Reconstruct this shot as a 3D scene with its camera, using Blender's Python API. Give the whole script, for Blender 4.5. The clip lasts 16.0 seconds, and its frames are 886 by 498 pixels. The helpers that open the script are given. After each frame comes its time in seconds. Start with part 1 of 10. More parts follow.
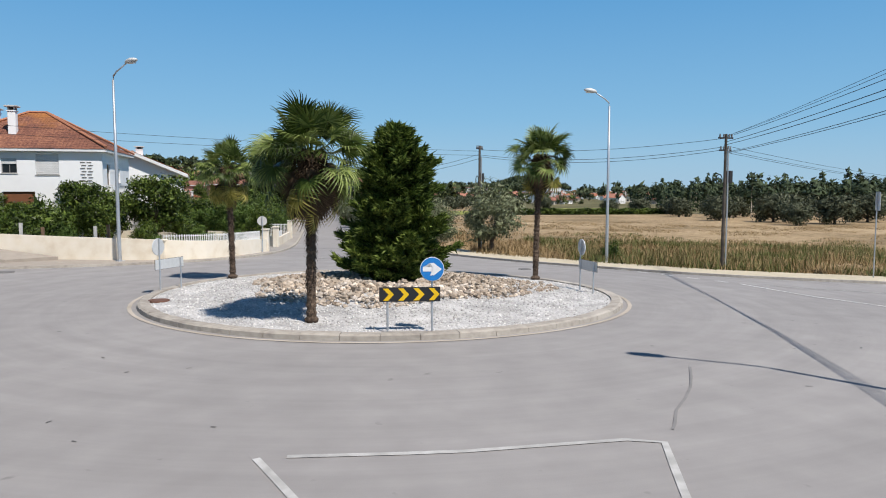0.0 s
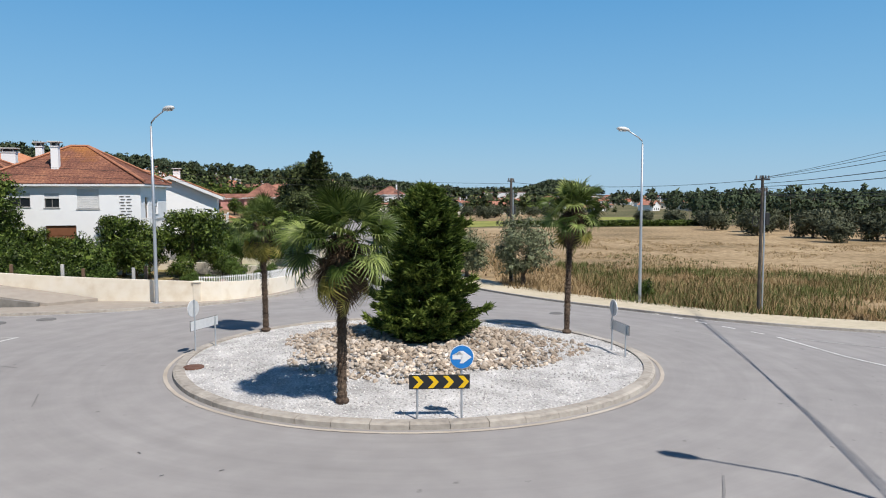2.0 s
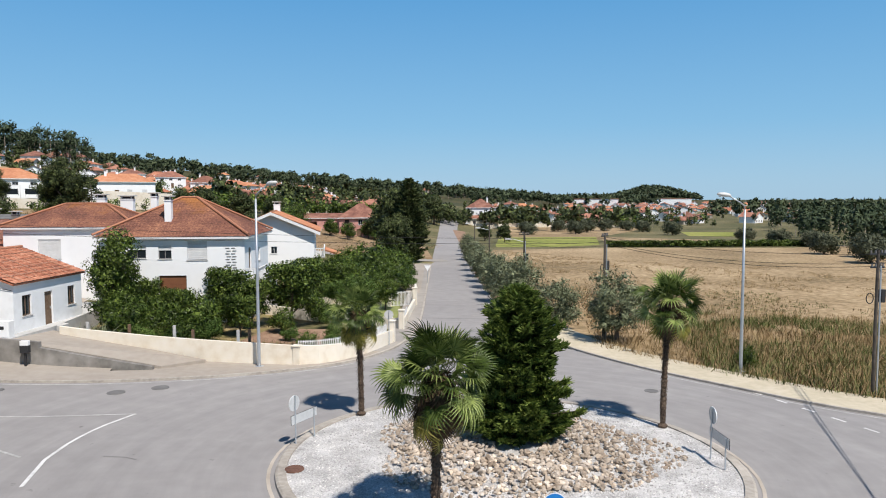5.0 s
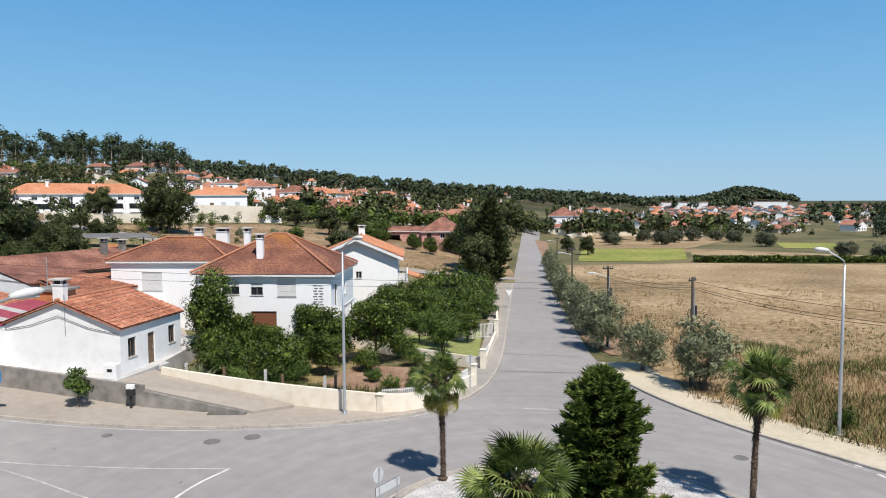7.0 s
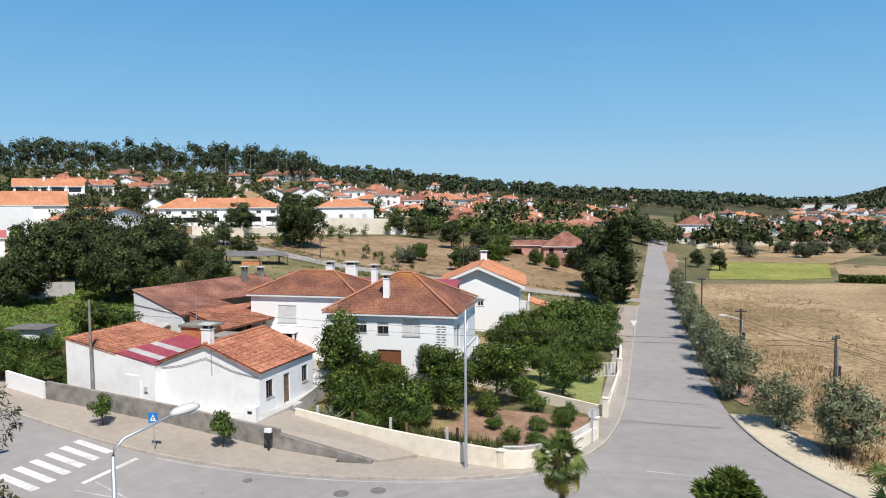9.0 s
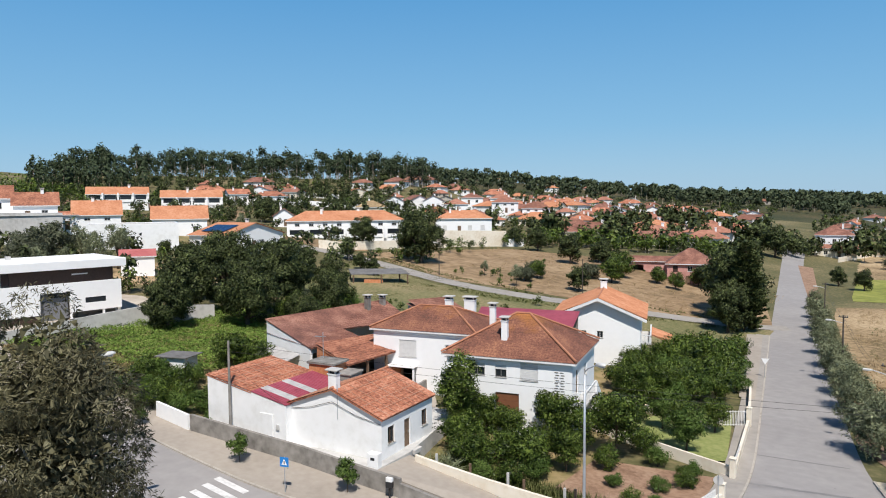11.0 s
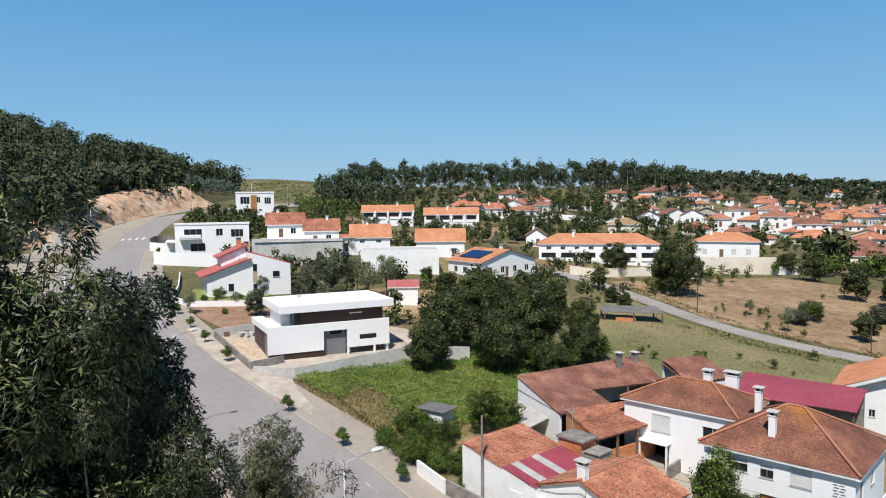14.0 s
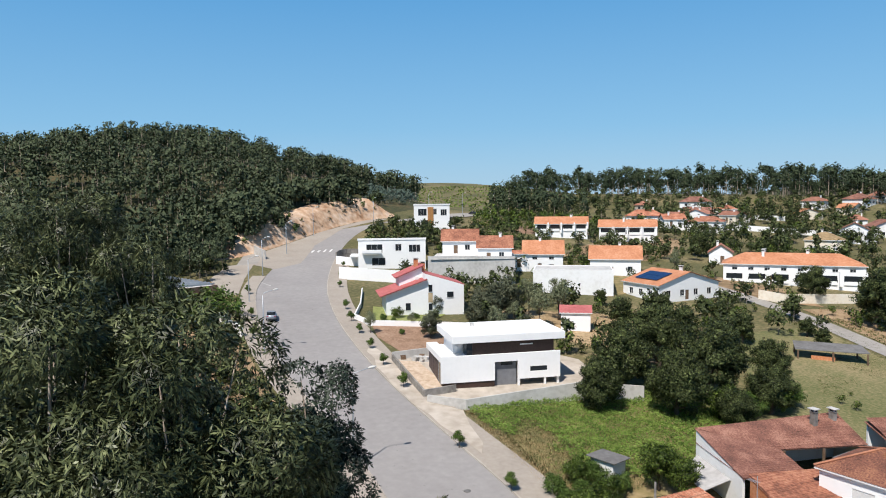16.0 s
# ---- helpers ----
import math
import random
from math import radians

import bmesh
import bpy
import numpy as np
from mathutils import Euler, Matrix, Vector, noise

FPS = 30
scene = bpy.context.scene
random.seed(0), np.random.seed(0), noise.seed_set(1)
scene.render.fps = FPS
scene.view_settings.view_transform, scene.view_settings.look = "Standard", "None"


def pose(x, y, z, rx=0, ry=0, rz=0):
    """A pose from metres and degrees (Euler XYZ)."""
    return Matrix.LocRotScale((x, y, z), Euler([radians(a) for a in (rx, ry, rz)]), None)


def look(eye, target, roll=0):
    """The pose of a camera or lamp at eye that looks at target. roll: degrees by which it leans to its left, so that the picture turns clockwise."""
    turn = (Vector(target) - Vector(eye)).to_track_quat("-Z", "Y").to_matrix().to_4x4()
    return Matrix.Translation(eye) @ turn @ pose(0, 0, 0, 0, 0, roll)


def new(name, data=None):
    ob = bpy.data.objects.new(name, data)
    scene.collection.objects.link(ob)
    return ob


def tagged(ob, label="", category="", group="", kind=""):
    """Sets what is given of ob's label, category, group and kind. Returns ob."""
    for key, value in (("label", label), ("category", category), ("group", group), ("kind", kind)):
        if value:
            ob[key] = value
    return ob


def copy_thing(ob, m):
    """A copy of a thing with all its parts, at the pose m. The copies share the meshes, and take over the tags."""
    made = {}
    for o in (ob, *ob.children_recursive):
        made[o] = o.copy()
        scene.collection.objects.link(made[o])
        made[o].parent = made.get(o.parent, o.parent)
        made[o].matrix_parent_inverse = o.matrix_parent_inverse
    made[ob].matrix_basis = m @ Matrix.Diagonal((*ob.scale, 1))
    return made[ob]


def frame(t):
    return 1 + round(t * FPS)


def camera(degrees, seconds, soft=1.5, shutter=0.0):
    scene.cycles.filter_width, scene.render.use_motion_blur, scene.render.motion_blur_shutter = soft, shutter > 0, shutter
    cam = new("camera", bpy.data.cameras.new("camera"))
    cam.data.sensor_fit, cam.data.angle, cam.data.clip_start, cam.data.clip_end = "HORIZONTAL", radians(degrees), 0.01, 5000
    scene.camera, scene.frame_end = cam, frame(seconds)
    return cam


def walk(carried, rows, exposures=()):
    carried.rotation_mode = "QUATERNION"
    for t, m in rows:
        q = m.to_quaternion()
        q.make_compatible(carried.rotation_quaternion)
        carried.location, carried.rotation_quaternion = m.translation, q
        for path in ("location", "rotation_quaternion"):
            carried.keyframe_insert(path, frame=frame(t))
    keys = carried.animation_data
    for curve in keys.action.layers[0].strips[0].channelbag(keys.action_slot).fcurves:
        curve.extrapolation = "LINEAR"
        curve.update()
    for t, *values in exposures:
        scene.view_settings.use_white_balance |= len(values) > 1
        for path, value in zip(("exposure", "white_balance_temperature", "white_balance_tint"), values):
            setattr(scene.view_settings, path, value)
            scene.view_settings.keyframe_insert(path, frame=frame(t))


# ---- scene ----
cam = camera(64.1, 16.0, 1.02)
METRES, EYE, TILT, LEAN, TURN = 26.5, 3.6, -4.7, 0.0, 0.0
ROWS = [
    (0.0, 0.0, 0.0, 0.0, 0.0, 0.0, -0.0),
    (0.5, -0.0006, -0.001, 0.0171, 0.22, 0.07, -0.0),
    (1.0, -0.0004, -0.0009, 0.0362, 0.83, 0.12, -0.04),
    (1.5, 0.001, -0.0022, 0.0571, 1.6, 0.18, -0.05),
    (2.0, 0.0022, -0.0012, 0.0784, 2.6, 0.27, -0.09),
    (2.5, 0.0013, -0.0021, 0.0982, 3.57, 0.32, -0.12),
    (3.0, 0.0002, -0.0036, 0.1211, 4.75, 0.4, -0.2),
    (3.5, -0.0008, -0.0037, 0.1416, 5.86, 0.44, -0.3),
    (4.0, -0.0016, -0.0063, 0.1655, 7.22, 0.48, -0.41),
    (6.5, -0.0024, -0.0188, 0.2876, 14.45, 0.6, -0.94),
    (7.0, -0.0025, -0.0227, 0.3192, 16.45, 0.56, -1.04),
    (7.5, -0.0025, -0.0253, 0.348, 18.64, 0.51, -1.19),
    (8.0, -0.0019, -0.0295, 0.3816, 21.26, 0.43, -1.36),
    (8.5, -0.0018, -0.033, 0.4117, 23.58, 0.37, -1.51),
    (9.0, -0.0011, -0.0412, 0.4474, 26.25, 0.27, -1.69),
    (11.5, -0.0054, -0.0617, 0.6223, 38.53, -0.32, -2.5),
    (12.0, -0.0084, -0.0629, 0.6622, 41.74, -0.49, -2.67),
    (12.5, -0.0112, -0.0631, 0.7009, 45.02, -0.68, -2.83),
    (13.0, -0.0132, -0.0651, 0.7447, 48.83, -0.91, -3.01),
    (13.5, -0.015, -0.0667, 0.7824, 52.12, -1.12, -3.16),
    (14.0, -0.0142, -0.0715, 0.8284, 55.86, -1.37, -3.33),
    (14.5, -0.0157, -0.0742, 0.8678, 59.12, -1.6, -3.45),
    (15.0, -0.02, -0.0762, 0.911, 62.83, -1.84, -3.56),
    (15.5, -0.0215, -0.0775, 0.9504, 66.1, -2.06, -3.66),
    (16.0, -0.0183, -0.0761, 0.9946, 69.85, -2.33, -3.75),
]
walk(cam, [(t, pose(0, 0, EYE, TILT, LEAN, TURN) @ pose(METRES * x, METRES * y, METRES * z, 90 + pitch, roll, yaw)) for t, x, y, z, yaw, pitch, roll in ROWS], [(0.0, 0.02), (4.0, 0.06), (9.0, 0.12), (11.5, 0.0), (12.5, -0.06), (13.5, 0.0), (14.5, 0.06), (16.0, 0.12)])

# ---- light ----
SUN_AZ, SUN_EL = 138.0, 56.0
world = bpy.data.worlds.new("sky")
scene.world = world
world.use_nodes = True
wn = world.node_tree.nodes
sky = wn.new("ShaderNodeTexSky")
sky.sky_type = "NISHITA"
sky.sun_disc = False
sky.sun_elevation, sky.sun_rotation = radians(SUN_EL), radians(SUN_AZ)
sky.altitude, sky.air_density, sky.dust_density, sky.ozone_density = 60, 1.0, 0.6, 2.2
wn["Background"].inputs["Strength"].default_value = 0.09
world.node_tree.links.new(sky.outputs[0], wn["Background"].inputs["Color"])
# a clear summer sky: pale at the horizon, deep blue overhead
where, split = wn.new("ShaderNodeTexCoord"), wn.new("ShaderNodeSeparateXYZ")
world.node_tree.links.new(where.outputs["Generated"], split.inputs[0])
grad, blue_air, both = wn.new("ShaderNodeValToRGB"), wn.new("ShaderNodeBackground"), wn.new("ShaderNodeMixShader")
el = grad.color_ramp.elements
el[0].position, el[0].color = 0.0, (0.36, 0.58, 0.78, 1)
el[1].position, el[1].color = 1.0, (0.012, 0.05, 0.15, 1)
for pos, col in ((0.1, (0.215, 0.49, 0.77)), (0.3, (0.082, 0.338, 0.69)), (0.6, (0.026, 0.11, 0.29))):
    e = el.new(pos)
    e.color = (*col, 1)
world.node_tree.links.new(split.outputs["Z"], grad.inputs[0])
world.node_tree.links.new(grad.outputs[0], blue_air.inputs["Color"])
both.inputs[0].default_value = 0.82
world.node_tree.links.new(wn["Background"].outputs[0], both.inputs[1])
world.node_tree.links.new(blue_air.outputs[0], both.inputs[2])
world.node_tree.links.new(both.outputs[0], wn["World Output"].inputs["Surface"])
sun = new("sun", bpy.data.lights.new("sun", "SUN"))
sun.data.energy, sun.data.angle, sun.data.color = 5.0, radians(0.55), (1.0, 0.94, 0.875)
ce = math.cos(radians(SUN_EL))
SUNWARD = Vector((ce * math.sin(radians(SUN_AZ)), ce * math.cos(radians(SUN_AZ)), math.sin(radians(SUN_EL))))
sun.matrix_world = look(SUNWARD * 300, (0, 0, 0))


# ---- materials ----
def surface(name, colors, rough=0.85, fine=6.0, coarse=0.25, bump=0.15, metal=0.0, island=0.0, each=0.0, stops=(0.36, 0.5, 0.64), bump_scale=None, spec=0.3):
    """A mottled surface: two or three colours mixed by noise at two scales, with fine relief."""
    m = bpy.data.materials.new(name)
    m.use_nodes = True
    nt = m.node_tree
    n, ln = nt.nodes, nt.links
    b = n["Principled BSDF"]
    b.inputs["Roughness"].default_value, b.inputs["Metallic"].default_value = rough, metal
    b.inputs["Specular IOR Level"].default_value = spec
    geo = n.new("ShaderNodeNewGeometry")
    big, small = n.new("ShaderNodeTexNoise"), n.new("ShaderNodeTexNoise")
    for tex, s, det in ((big, coarse, 5), (small, fine, 4)):
        tex.inputs["Scale"].default_value, tex.inputs["Detail"].default_value = s, det
        ln.new(geo.outputs["Position"], tex.inputs["Vector"])
    mixf = n.new("ShaderNodeMath")
    mixf.operation = "MULTIPLY_ADD"
    mixf.inputs[1].default_value = 0.5
    half = n.new("ShaderNodeMath")
    half.operation = "MULTIPLY"
    half.inputs[1].default_value = 0.5
    ln.new(big.outputs[0], half.inputs[0])
    ln.new(small.outputs[0], mixf.inputs[0])
    ln.new(half.outputs[0], mixf.inputs[2])
    ramp = n.new("ShaderNodeValToRGB")
    el = ramp.color_ramp.elements
    el[0].position, el[0].color = stops[0], (*colors[0], 1)
    el[1].position, el[1].color = stops[-1], (*colors[-1], 1)
    if len(colors) == 3:
        e = el.new(stops[1])
        e.color = (*colors[1], 1)
    ln.new(mixf.outputs[0], ramp.inputs[0])
    out = ramp.outputs[0]
    for amount, node, socket in ((island, geo, "Random Per Island"), (each, None, "Random")):
        if amount:
            node = node or n.new("ShaderNodeObjectInfo")
            hsv = n.new("ShaderNodeHueSaturation")
            mr = n.new("ShaderNodeMapRange")
            mr.inputs[3].default_value, mr.inputs[4].default_value = 1 - amount, 1 + amount
            ln.new(node.outputs[socket], mr.inputs[0])
            ln.new(mr.outputs[0], hsv.inputs["Value"])
            ln.new(out, hsv.inputs["Color"])
            out = hsv.outputs[0]
    ln.new(out, b.inputs["Base Color"])
    if bump:
        bt = n.new("ShaderNodeTexNoise")
        bt.inputs["Scale"].default_value, bt.inputs["Detail"].default_value = bump_scale or fine * 2, 6
        ln.new(geo.outputs["Position"], bt.inputs["Vector"])
        bn = n.new("ShaderNodeBump")
        bn.inputs["Strength"].default_value, bn.inputs["Distance"].default_value = bump, 0.05
        ln.new(bt.outputs[0], bn.inputs["Height"])
        ln.new(bn.outputs[0], b.inputs["Normal"])
    return m


def foliage(name, dark, mid, light, clear=0.35, rough=0.55, own=0.0):
    """Leaves: each one with its own tone, letting some light through."""
    m = bpy.data.materials.new(name)
    m.use_nodes = True
    nt = m.node_tree
    n, ln = nt.nodes, nt.links
    b = n["Principled BSDF"]
    b.inputs["Roughness"].default_value = rough
    b.inputs["Specular IOR Level"].default_value = 0.22
    geo = n.new("ShaderNodeNewGeometry")
    ramp = n.new("ShaderNodeValToRGB")
    el = ramp.color_ramp.elements
    el[0].position, el[0].color = 0.0, (*dark, 1)
    el[1].position, el[1].color = 1.0, (*light, 1)
    e = el.new(0.55)
    e.color = (*mid, 1)
    tex = n.new("ShaderNodeTexNoise")
    tex.inputs["Scale"].default_value = 0.5
    ln.new(geo.outputs["Position"], tex.inputs["Vector"])
    add = n.new("ShaderNodeMath")
    add.operation = "MULTIPLY_ADD"
    add.inputs[1].default_value = 0.8
    ln.new(geo.outputs["Random Per Island"], add.inputs[0])
    sub = n.new("ShaderNodeMath")
    sub.operation = "MULTIPLY_ADD"
    sub.inputs[1].default_value, sub.inputs[2].default_value = 1.2, -0.5
    ln.new(tex.outputs[0], sub.inputs[0])
    ln.new(sub.outputs[0], add.inputs[2])
    last = add
    if own:     # each frond has its own age and tone
        info, last = n.new("ShaderNodeObjectInfo"), n.new("ShaderNodeMath")
        last.operation = "MULTIPLY_ADD"
        last.inputs[1].default_value = own
        add.inputs[1].default_value = 0.35
        ln.new(info.outputs["Random"], last.inputs[0])
        ln.new(add.outputs[0], last.inputs[2])
    ln.new(last.outputs[0], ramp.inputs[0])
    ln.new(ramp.outputs[0], b.inputs["Base Color"])
    tr = n.new("ShaderNodeBsdfTranslucent")
    ln.new(ramp.outputs[0], tr.inputs["Color"])
    mx = n.new("ShaderNodeMixShader")
    mx.inputs[0].default_value = clear * 0.65
    ln.new(b.outputs[0], mx.inputs[1])
    ln.new(tr.outputs[0], mx.inputs[2])
    ln.new(mx.outputs[0], n["Material Output"].inputs["Surface"])
    return m


def plain(name, color, rough=0.5, metal=0.0):
    return surface(name, (tuple(c * 0.9 for c in color), tuple(min(1, c * 1.06) for c in color)), rough, 9.0, 0.7, 0.03, metal)


ASPHALT = surface("old_asphalt", ((0.262, 0.247, 0.238), (0.30, 0.284, 0.274), (0.345, 0.328, 0.313)), 0.9, 1.1, 0.07, 0.10, bump_scale=60, stops=(0.3, 0.5, 0.7))
an, al = ASPHALT.node_tree.nodes, ASPHALT.node_tree.links


def maths(op, a, b=None, c=None):
    n_ = an.new("ShaderNodeMath")
    n_.operation = op
    for i, v_ in enumerate((a, b, c)):
        if isinstance(v_, (int, float)):
            n_.inputs[i].default_value = v_
        elif v_ is not None:
            al.new(v_, n_.inputs[i])
    return n_.outputs[0]


# wheels have polished and dusted the asphalt in rings round the island
pos_ = an.new("ShaderNodeSeparateXYZ")
al.new(an["Geometry"].outputs["Position"], pos_.inputs[0])
dx_, dy_ = maths("ADD", pos_.outputs[0], 2.0), maths("SUBTRACT", pos_.outputs[1], 24.85)
rad_ = maths("SQRT", maths("ADD", maths("MULTIPLY", dx_, dx_), maths("MULTIPLY", dy_, dy_)))
turn_ = maths("ARCTAN2", dy_, dx_)
comb_ = an.new("ShaderNodeCombineXYZ")
al.new(maths("MULTIPLY", rad_, 1.7), comb_.inputs[0])
al.new(maths("MULTIPLY", turn_, 0.9), comb_.inputs[1])
streak_ = an.new("ShaderNodeTexNoise")
streak_.inputs["Scale"].default_value, streak_.inputs["Detail"].default_value, streak_.inputs["Roughness"].default_value = 0.8, 7, 0.62
al.new(comb_.outputs[0], streak_.inputs["Vector"])
near_ = maths("SUBTRACT", 1.0, maths("SMOOTH_MIN", maths("MAXIMUM", maths("MULTIPLY", maths("SUBTRACT", rad_, 19.0), 0.07), 0.0), 1.0, 0.1))
patch_ = an.new("ShaderNodeTexNoise")
patch_.inputs["Scale"].default_value, patch_.inputs["Detail"].default_value, patch_.inputs["Roughness"].default_value = 0.16, 9, 0.66
al.new(an["Geometry"].outputs["Position"], patch_.inputs["Vector"])
tone_ = maths("MULTIPLY_ADD", maths("MULTIPLY", maths("SUBTRACT", streak_.outputs[0], 0.5), near_), 0.42, maths("MULTIPLY_ADD", maths("SUBTRACT", patch_.outputs[0], 0.5), 0.22, 1.0))
speck_ = an.new("ShaderNodeTexNoise")
speck_.inputs["Scale"].default_value, speck_.inputs["Detail"].default_value = 2.3, 3
al.new(an["Geometry"].outputs["Position"], speck_.inputs["Vector"])
spot_ = maths("MULTIPLY", maths("MAXIMUM", maths("SUBTRACT", speck_.outputs[0], 0.70), 0.0), -4.0)
hsv_ = an.new("ShaderNodeHueSaturation")
al.new(maths("ADD", tone_, spot_), hsv_.inputs["Value"])
al.new(an["Color Ramp"].outputs[0], hsv_.inputs["Color"])
al.new(hsv_.outputs[0], an["Principled BSDF"].inputs["Base Color"])
LANE = surface("lane_asphalt", ((0.27, 0.25, 0.225), (0.33, 0.308, 0.28), (0.38, 0.355, 0.325)), 0.95, 1.2, 0.15, 0.1, bump_scale=30, stops=(0.3, 0.5, 0.7))
DARKASPH = surface("polished_asphalt", ((0.20, 0.19, 0.185), (0.25, 0.24, 0.235)), 0.85, 3.0, 0.3, 0.1, bump_scale=60)
TYREMARK = surface("tar_mark", ((0.10, 0.096, 0.094), (0.17, 0.163, 0.158)), 0.85, 3.0, 0.3, 0.1, bump_scale=60)
PAINT = surface("road_paint", ((0.5, 0.49, 0.47), (0.68, 0.67, 0.65), (0.74, 0.73, 0.71)), 0.7, 4.0, 0.6, 0.05)
WORNPAINT = surface("worn_road_paint", ((0.32, 0.31, 0.30), (0.42, 0.41, 0.39), (0.58, 0.57, 0.55)), 0.8, 3.0, 0.7, 0.05)
KERB = surface("concrete_kerb", ((0.30, 0.27, 0.235), (0.40, 0.36, 0.31), (0.46, 0.42, 0.37)), 0.9, 5.0, 0.5, 0.2, each=0.1)
PAVE_GREY = surface("grey_dusty_pavement", ((0.27, 0.25, 0.225), (0.33, 0.305, 0.275), (0.38, 0.35, 0.315)), 0.95, 1.2, 0.2, 0.08, bump_scale=30, stops=(0.3, 0.5, 0.7))
PAVE_TAN = surface("dusty_pavement", ((0.30, 0.262, 0.222), (0.355, 0.312, 0.264), (0.40, 0.357, 0.307)), 0.95, 2.0, 0.2, 0.08, bump_scale=30, stops=(0.3, 0.5, 0.7))
PAVE_YEL = surface("pale_pavers", ((0.48, 0.42, 0.30), (0.55, 0.48, 0.35), (0.60, 0.53, 0.41)), 0.9, 3.0, 0.3, 0.15, bump_scale=25)
MEADOW = surface("rough_meadow", ((0.075, 0.078, 0.03), (0.125, 0.115, 0.05), (0.25, 0.20, 0.105)), 0.95, 1.4, 0.045, 0.5, bump_scale=8)
DRYGRASS = surface("dry_grass", ((0.17, 0.122, 0.06), (0.335, 0.238, 0.13), (0.51, 0.385, 0.235)), 0.95, 1.6, 0.05, 0.28, bump_scale=9, stops=(0.36, 0.5, 0.64))
NWFIELD = surface("mown_meadow", ((0.10, 0.115, 0.04), (0.165, 0.16, 0.068), (0.28, 0.225, 0.12)), 0.95, 2.6, 0.07, 0.5, bump_scale=10, stops=(0.38, 0.5, 0.62))
BROWNFIELD = surface("dry_brown_field", ((0.15, 0.105, 0.055), (0.285, 0.195, 0.11), (0.40, 0.29, 0.175)), 0.95, 0.6, 0.06, 0.6, bump_scale=8, stops=(0.34, 0.5, 0.66))
DUST = surface("building_dust", ((0.37, 0.32, 0.262), (0.46, 0.402, 0.335), (0.54, 0.485, 0.415)), 0.95, 0.8, 0.3, 0.3)
GREENPLOT = surface("weedy_ground", ((0.13, 0.13, 0.05), (0.24, 0.19, 0.085), (0.36, 0.27, 0.145)), 0.95, 0.8, 0.09, 0.6, bump_scale=7)
CROP = surface("crop_leaves", ((0.17, 0.185, 0.04), (0.26, 0.275, 0.06), (0.36, 0.33, 0.11)), 0.95, 0.7, 0.06, 0.6, bump_scale=6)
LAWN = surface("garden_lawn", ((0.17, 0.20, 0.06), (0.24, 0.27, 0.09), (0.30, 0.31, 0.12)), 0.9, 2.5, 0.4, 0.4, bump_scale=20)
SOIL = surface("garden_soil", ((0.21, 0.125, 0.08), (0.30, 0.19, 0.125), (0.37, 0.25, 0.17)), 0.95, 3.0, 0.5, 0.5, bump_scale=12)
SITE = surface("pale_site_earth", ((0.42, 0.31, 0.22), (0.54, 0.42, 0.31), (0.62, 0.51, 0.40)), 0.95, 1.6, 0.4, 0.4, bump_scale=10)
CUTEARTH = surface("orange_earth", ((0.34, 0.19, 0.105), (0.54, 0.36, 0.235), (0.68, 0.53, 0.40)), 0.95, 0.5, 0.09, 0.6, bump_scale=3)
FORESTFLOOR = surface("forest_floor", ((0.035, 0.045, 0.018), (0.06, 0.062, 0.026), (0.13, 0.09, 0.045)), 0.95, 0.6, 0.03, 0.6, bump_scale=3)
GRAVEL = surface("white_gravel", ((0.31, 0.298, 0.285), (0.52, 0.503, 0.487), (0.72, 0.70, 0.68)), 0.9, 16.0, 1.2, 0.8, bump_scale=24)
PEBBLE = surface("white_pebble", ((0.32, 0.308, 0.295), (0.55, 0.533, 0.51), (0.71, 0.69, 0.665)), 0.85, 9.0, 1.0, 0.2, island=0.3)
ROCK = surface("cream_stone", ((0.37, 0.285, 0.21), (0.54, 0.445, 0.35), (0.70, 0.62, 0.54)), 0.9, 3.0, 0.9, 0.35, island=0.28, each=0.28)
WHITEWALL = surface("white_render", ((0.84, 0.845, 0.845), (0.865, 0.87, 0.87), (0.88, 0.885, 0.885)), 0.9, 2.0, 0.35, 0.02)
OLDWHITE = surface("stained_white_render", ((0.75, 0.75, 0.735), (0.825, 0.83, 0.825), (0.85, 0.855, 0.855)), 0.9, 1.6, 0.3, 0.03)
CREAM = surface("cream_render", ((0.70, 0.61, 0.48), (0.79, 0.72, 0.60), (0.82, 0.76, 0.66)), 0.9, 1.8, 0.3, 0.06)
GREYWALL = surface("grey_concrete", ((0.13, 0.12, 0.108), (0.24, 0.225, 0.205), (0.33, 0.31, 0.285)), 0.95, 1.6, 0.35, 0.2)
LIGHTCONC = surface("light_concrete", ((0.42, 0.41, 0.39), (0.52, 0.51, 0.49), (0.58, 0.57, 0.55)), 0.9, 1.6, 0.3, 0.1)
PINKWALL = surface("faded_pink_render", ((0.46, 0.22, 0.19), (0.58, 0.30, 0.26), (0.64, 0.39, 0.34)), 0.9, 1.0, 0.3, 0.1)
DARKWOOD = surface("dark_brown_cladding", ((0.045, 0.028, 0.022), (0.07, 0.042, 0.034)), 0.5, 5.0, 0.5, 0.1)
BRICK = surface("raw_orange_brick", ((0.42, 0.15, 0.07), (0.55, 0.22, 0.10), (0.62, 0.30, 0.17)), 0.9, 4.0, 0.6, 0.3)
ROOF_OLD = surface("weathered_roof_tile", ((0.125, 0.06, 0.046), (0.235, 0.105, 0.075), (0.38, 0.20, 0.145)), 0.9, 6.0, 0.5, 0.4, stops=(0.36, 0.5, 0.64))
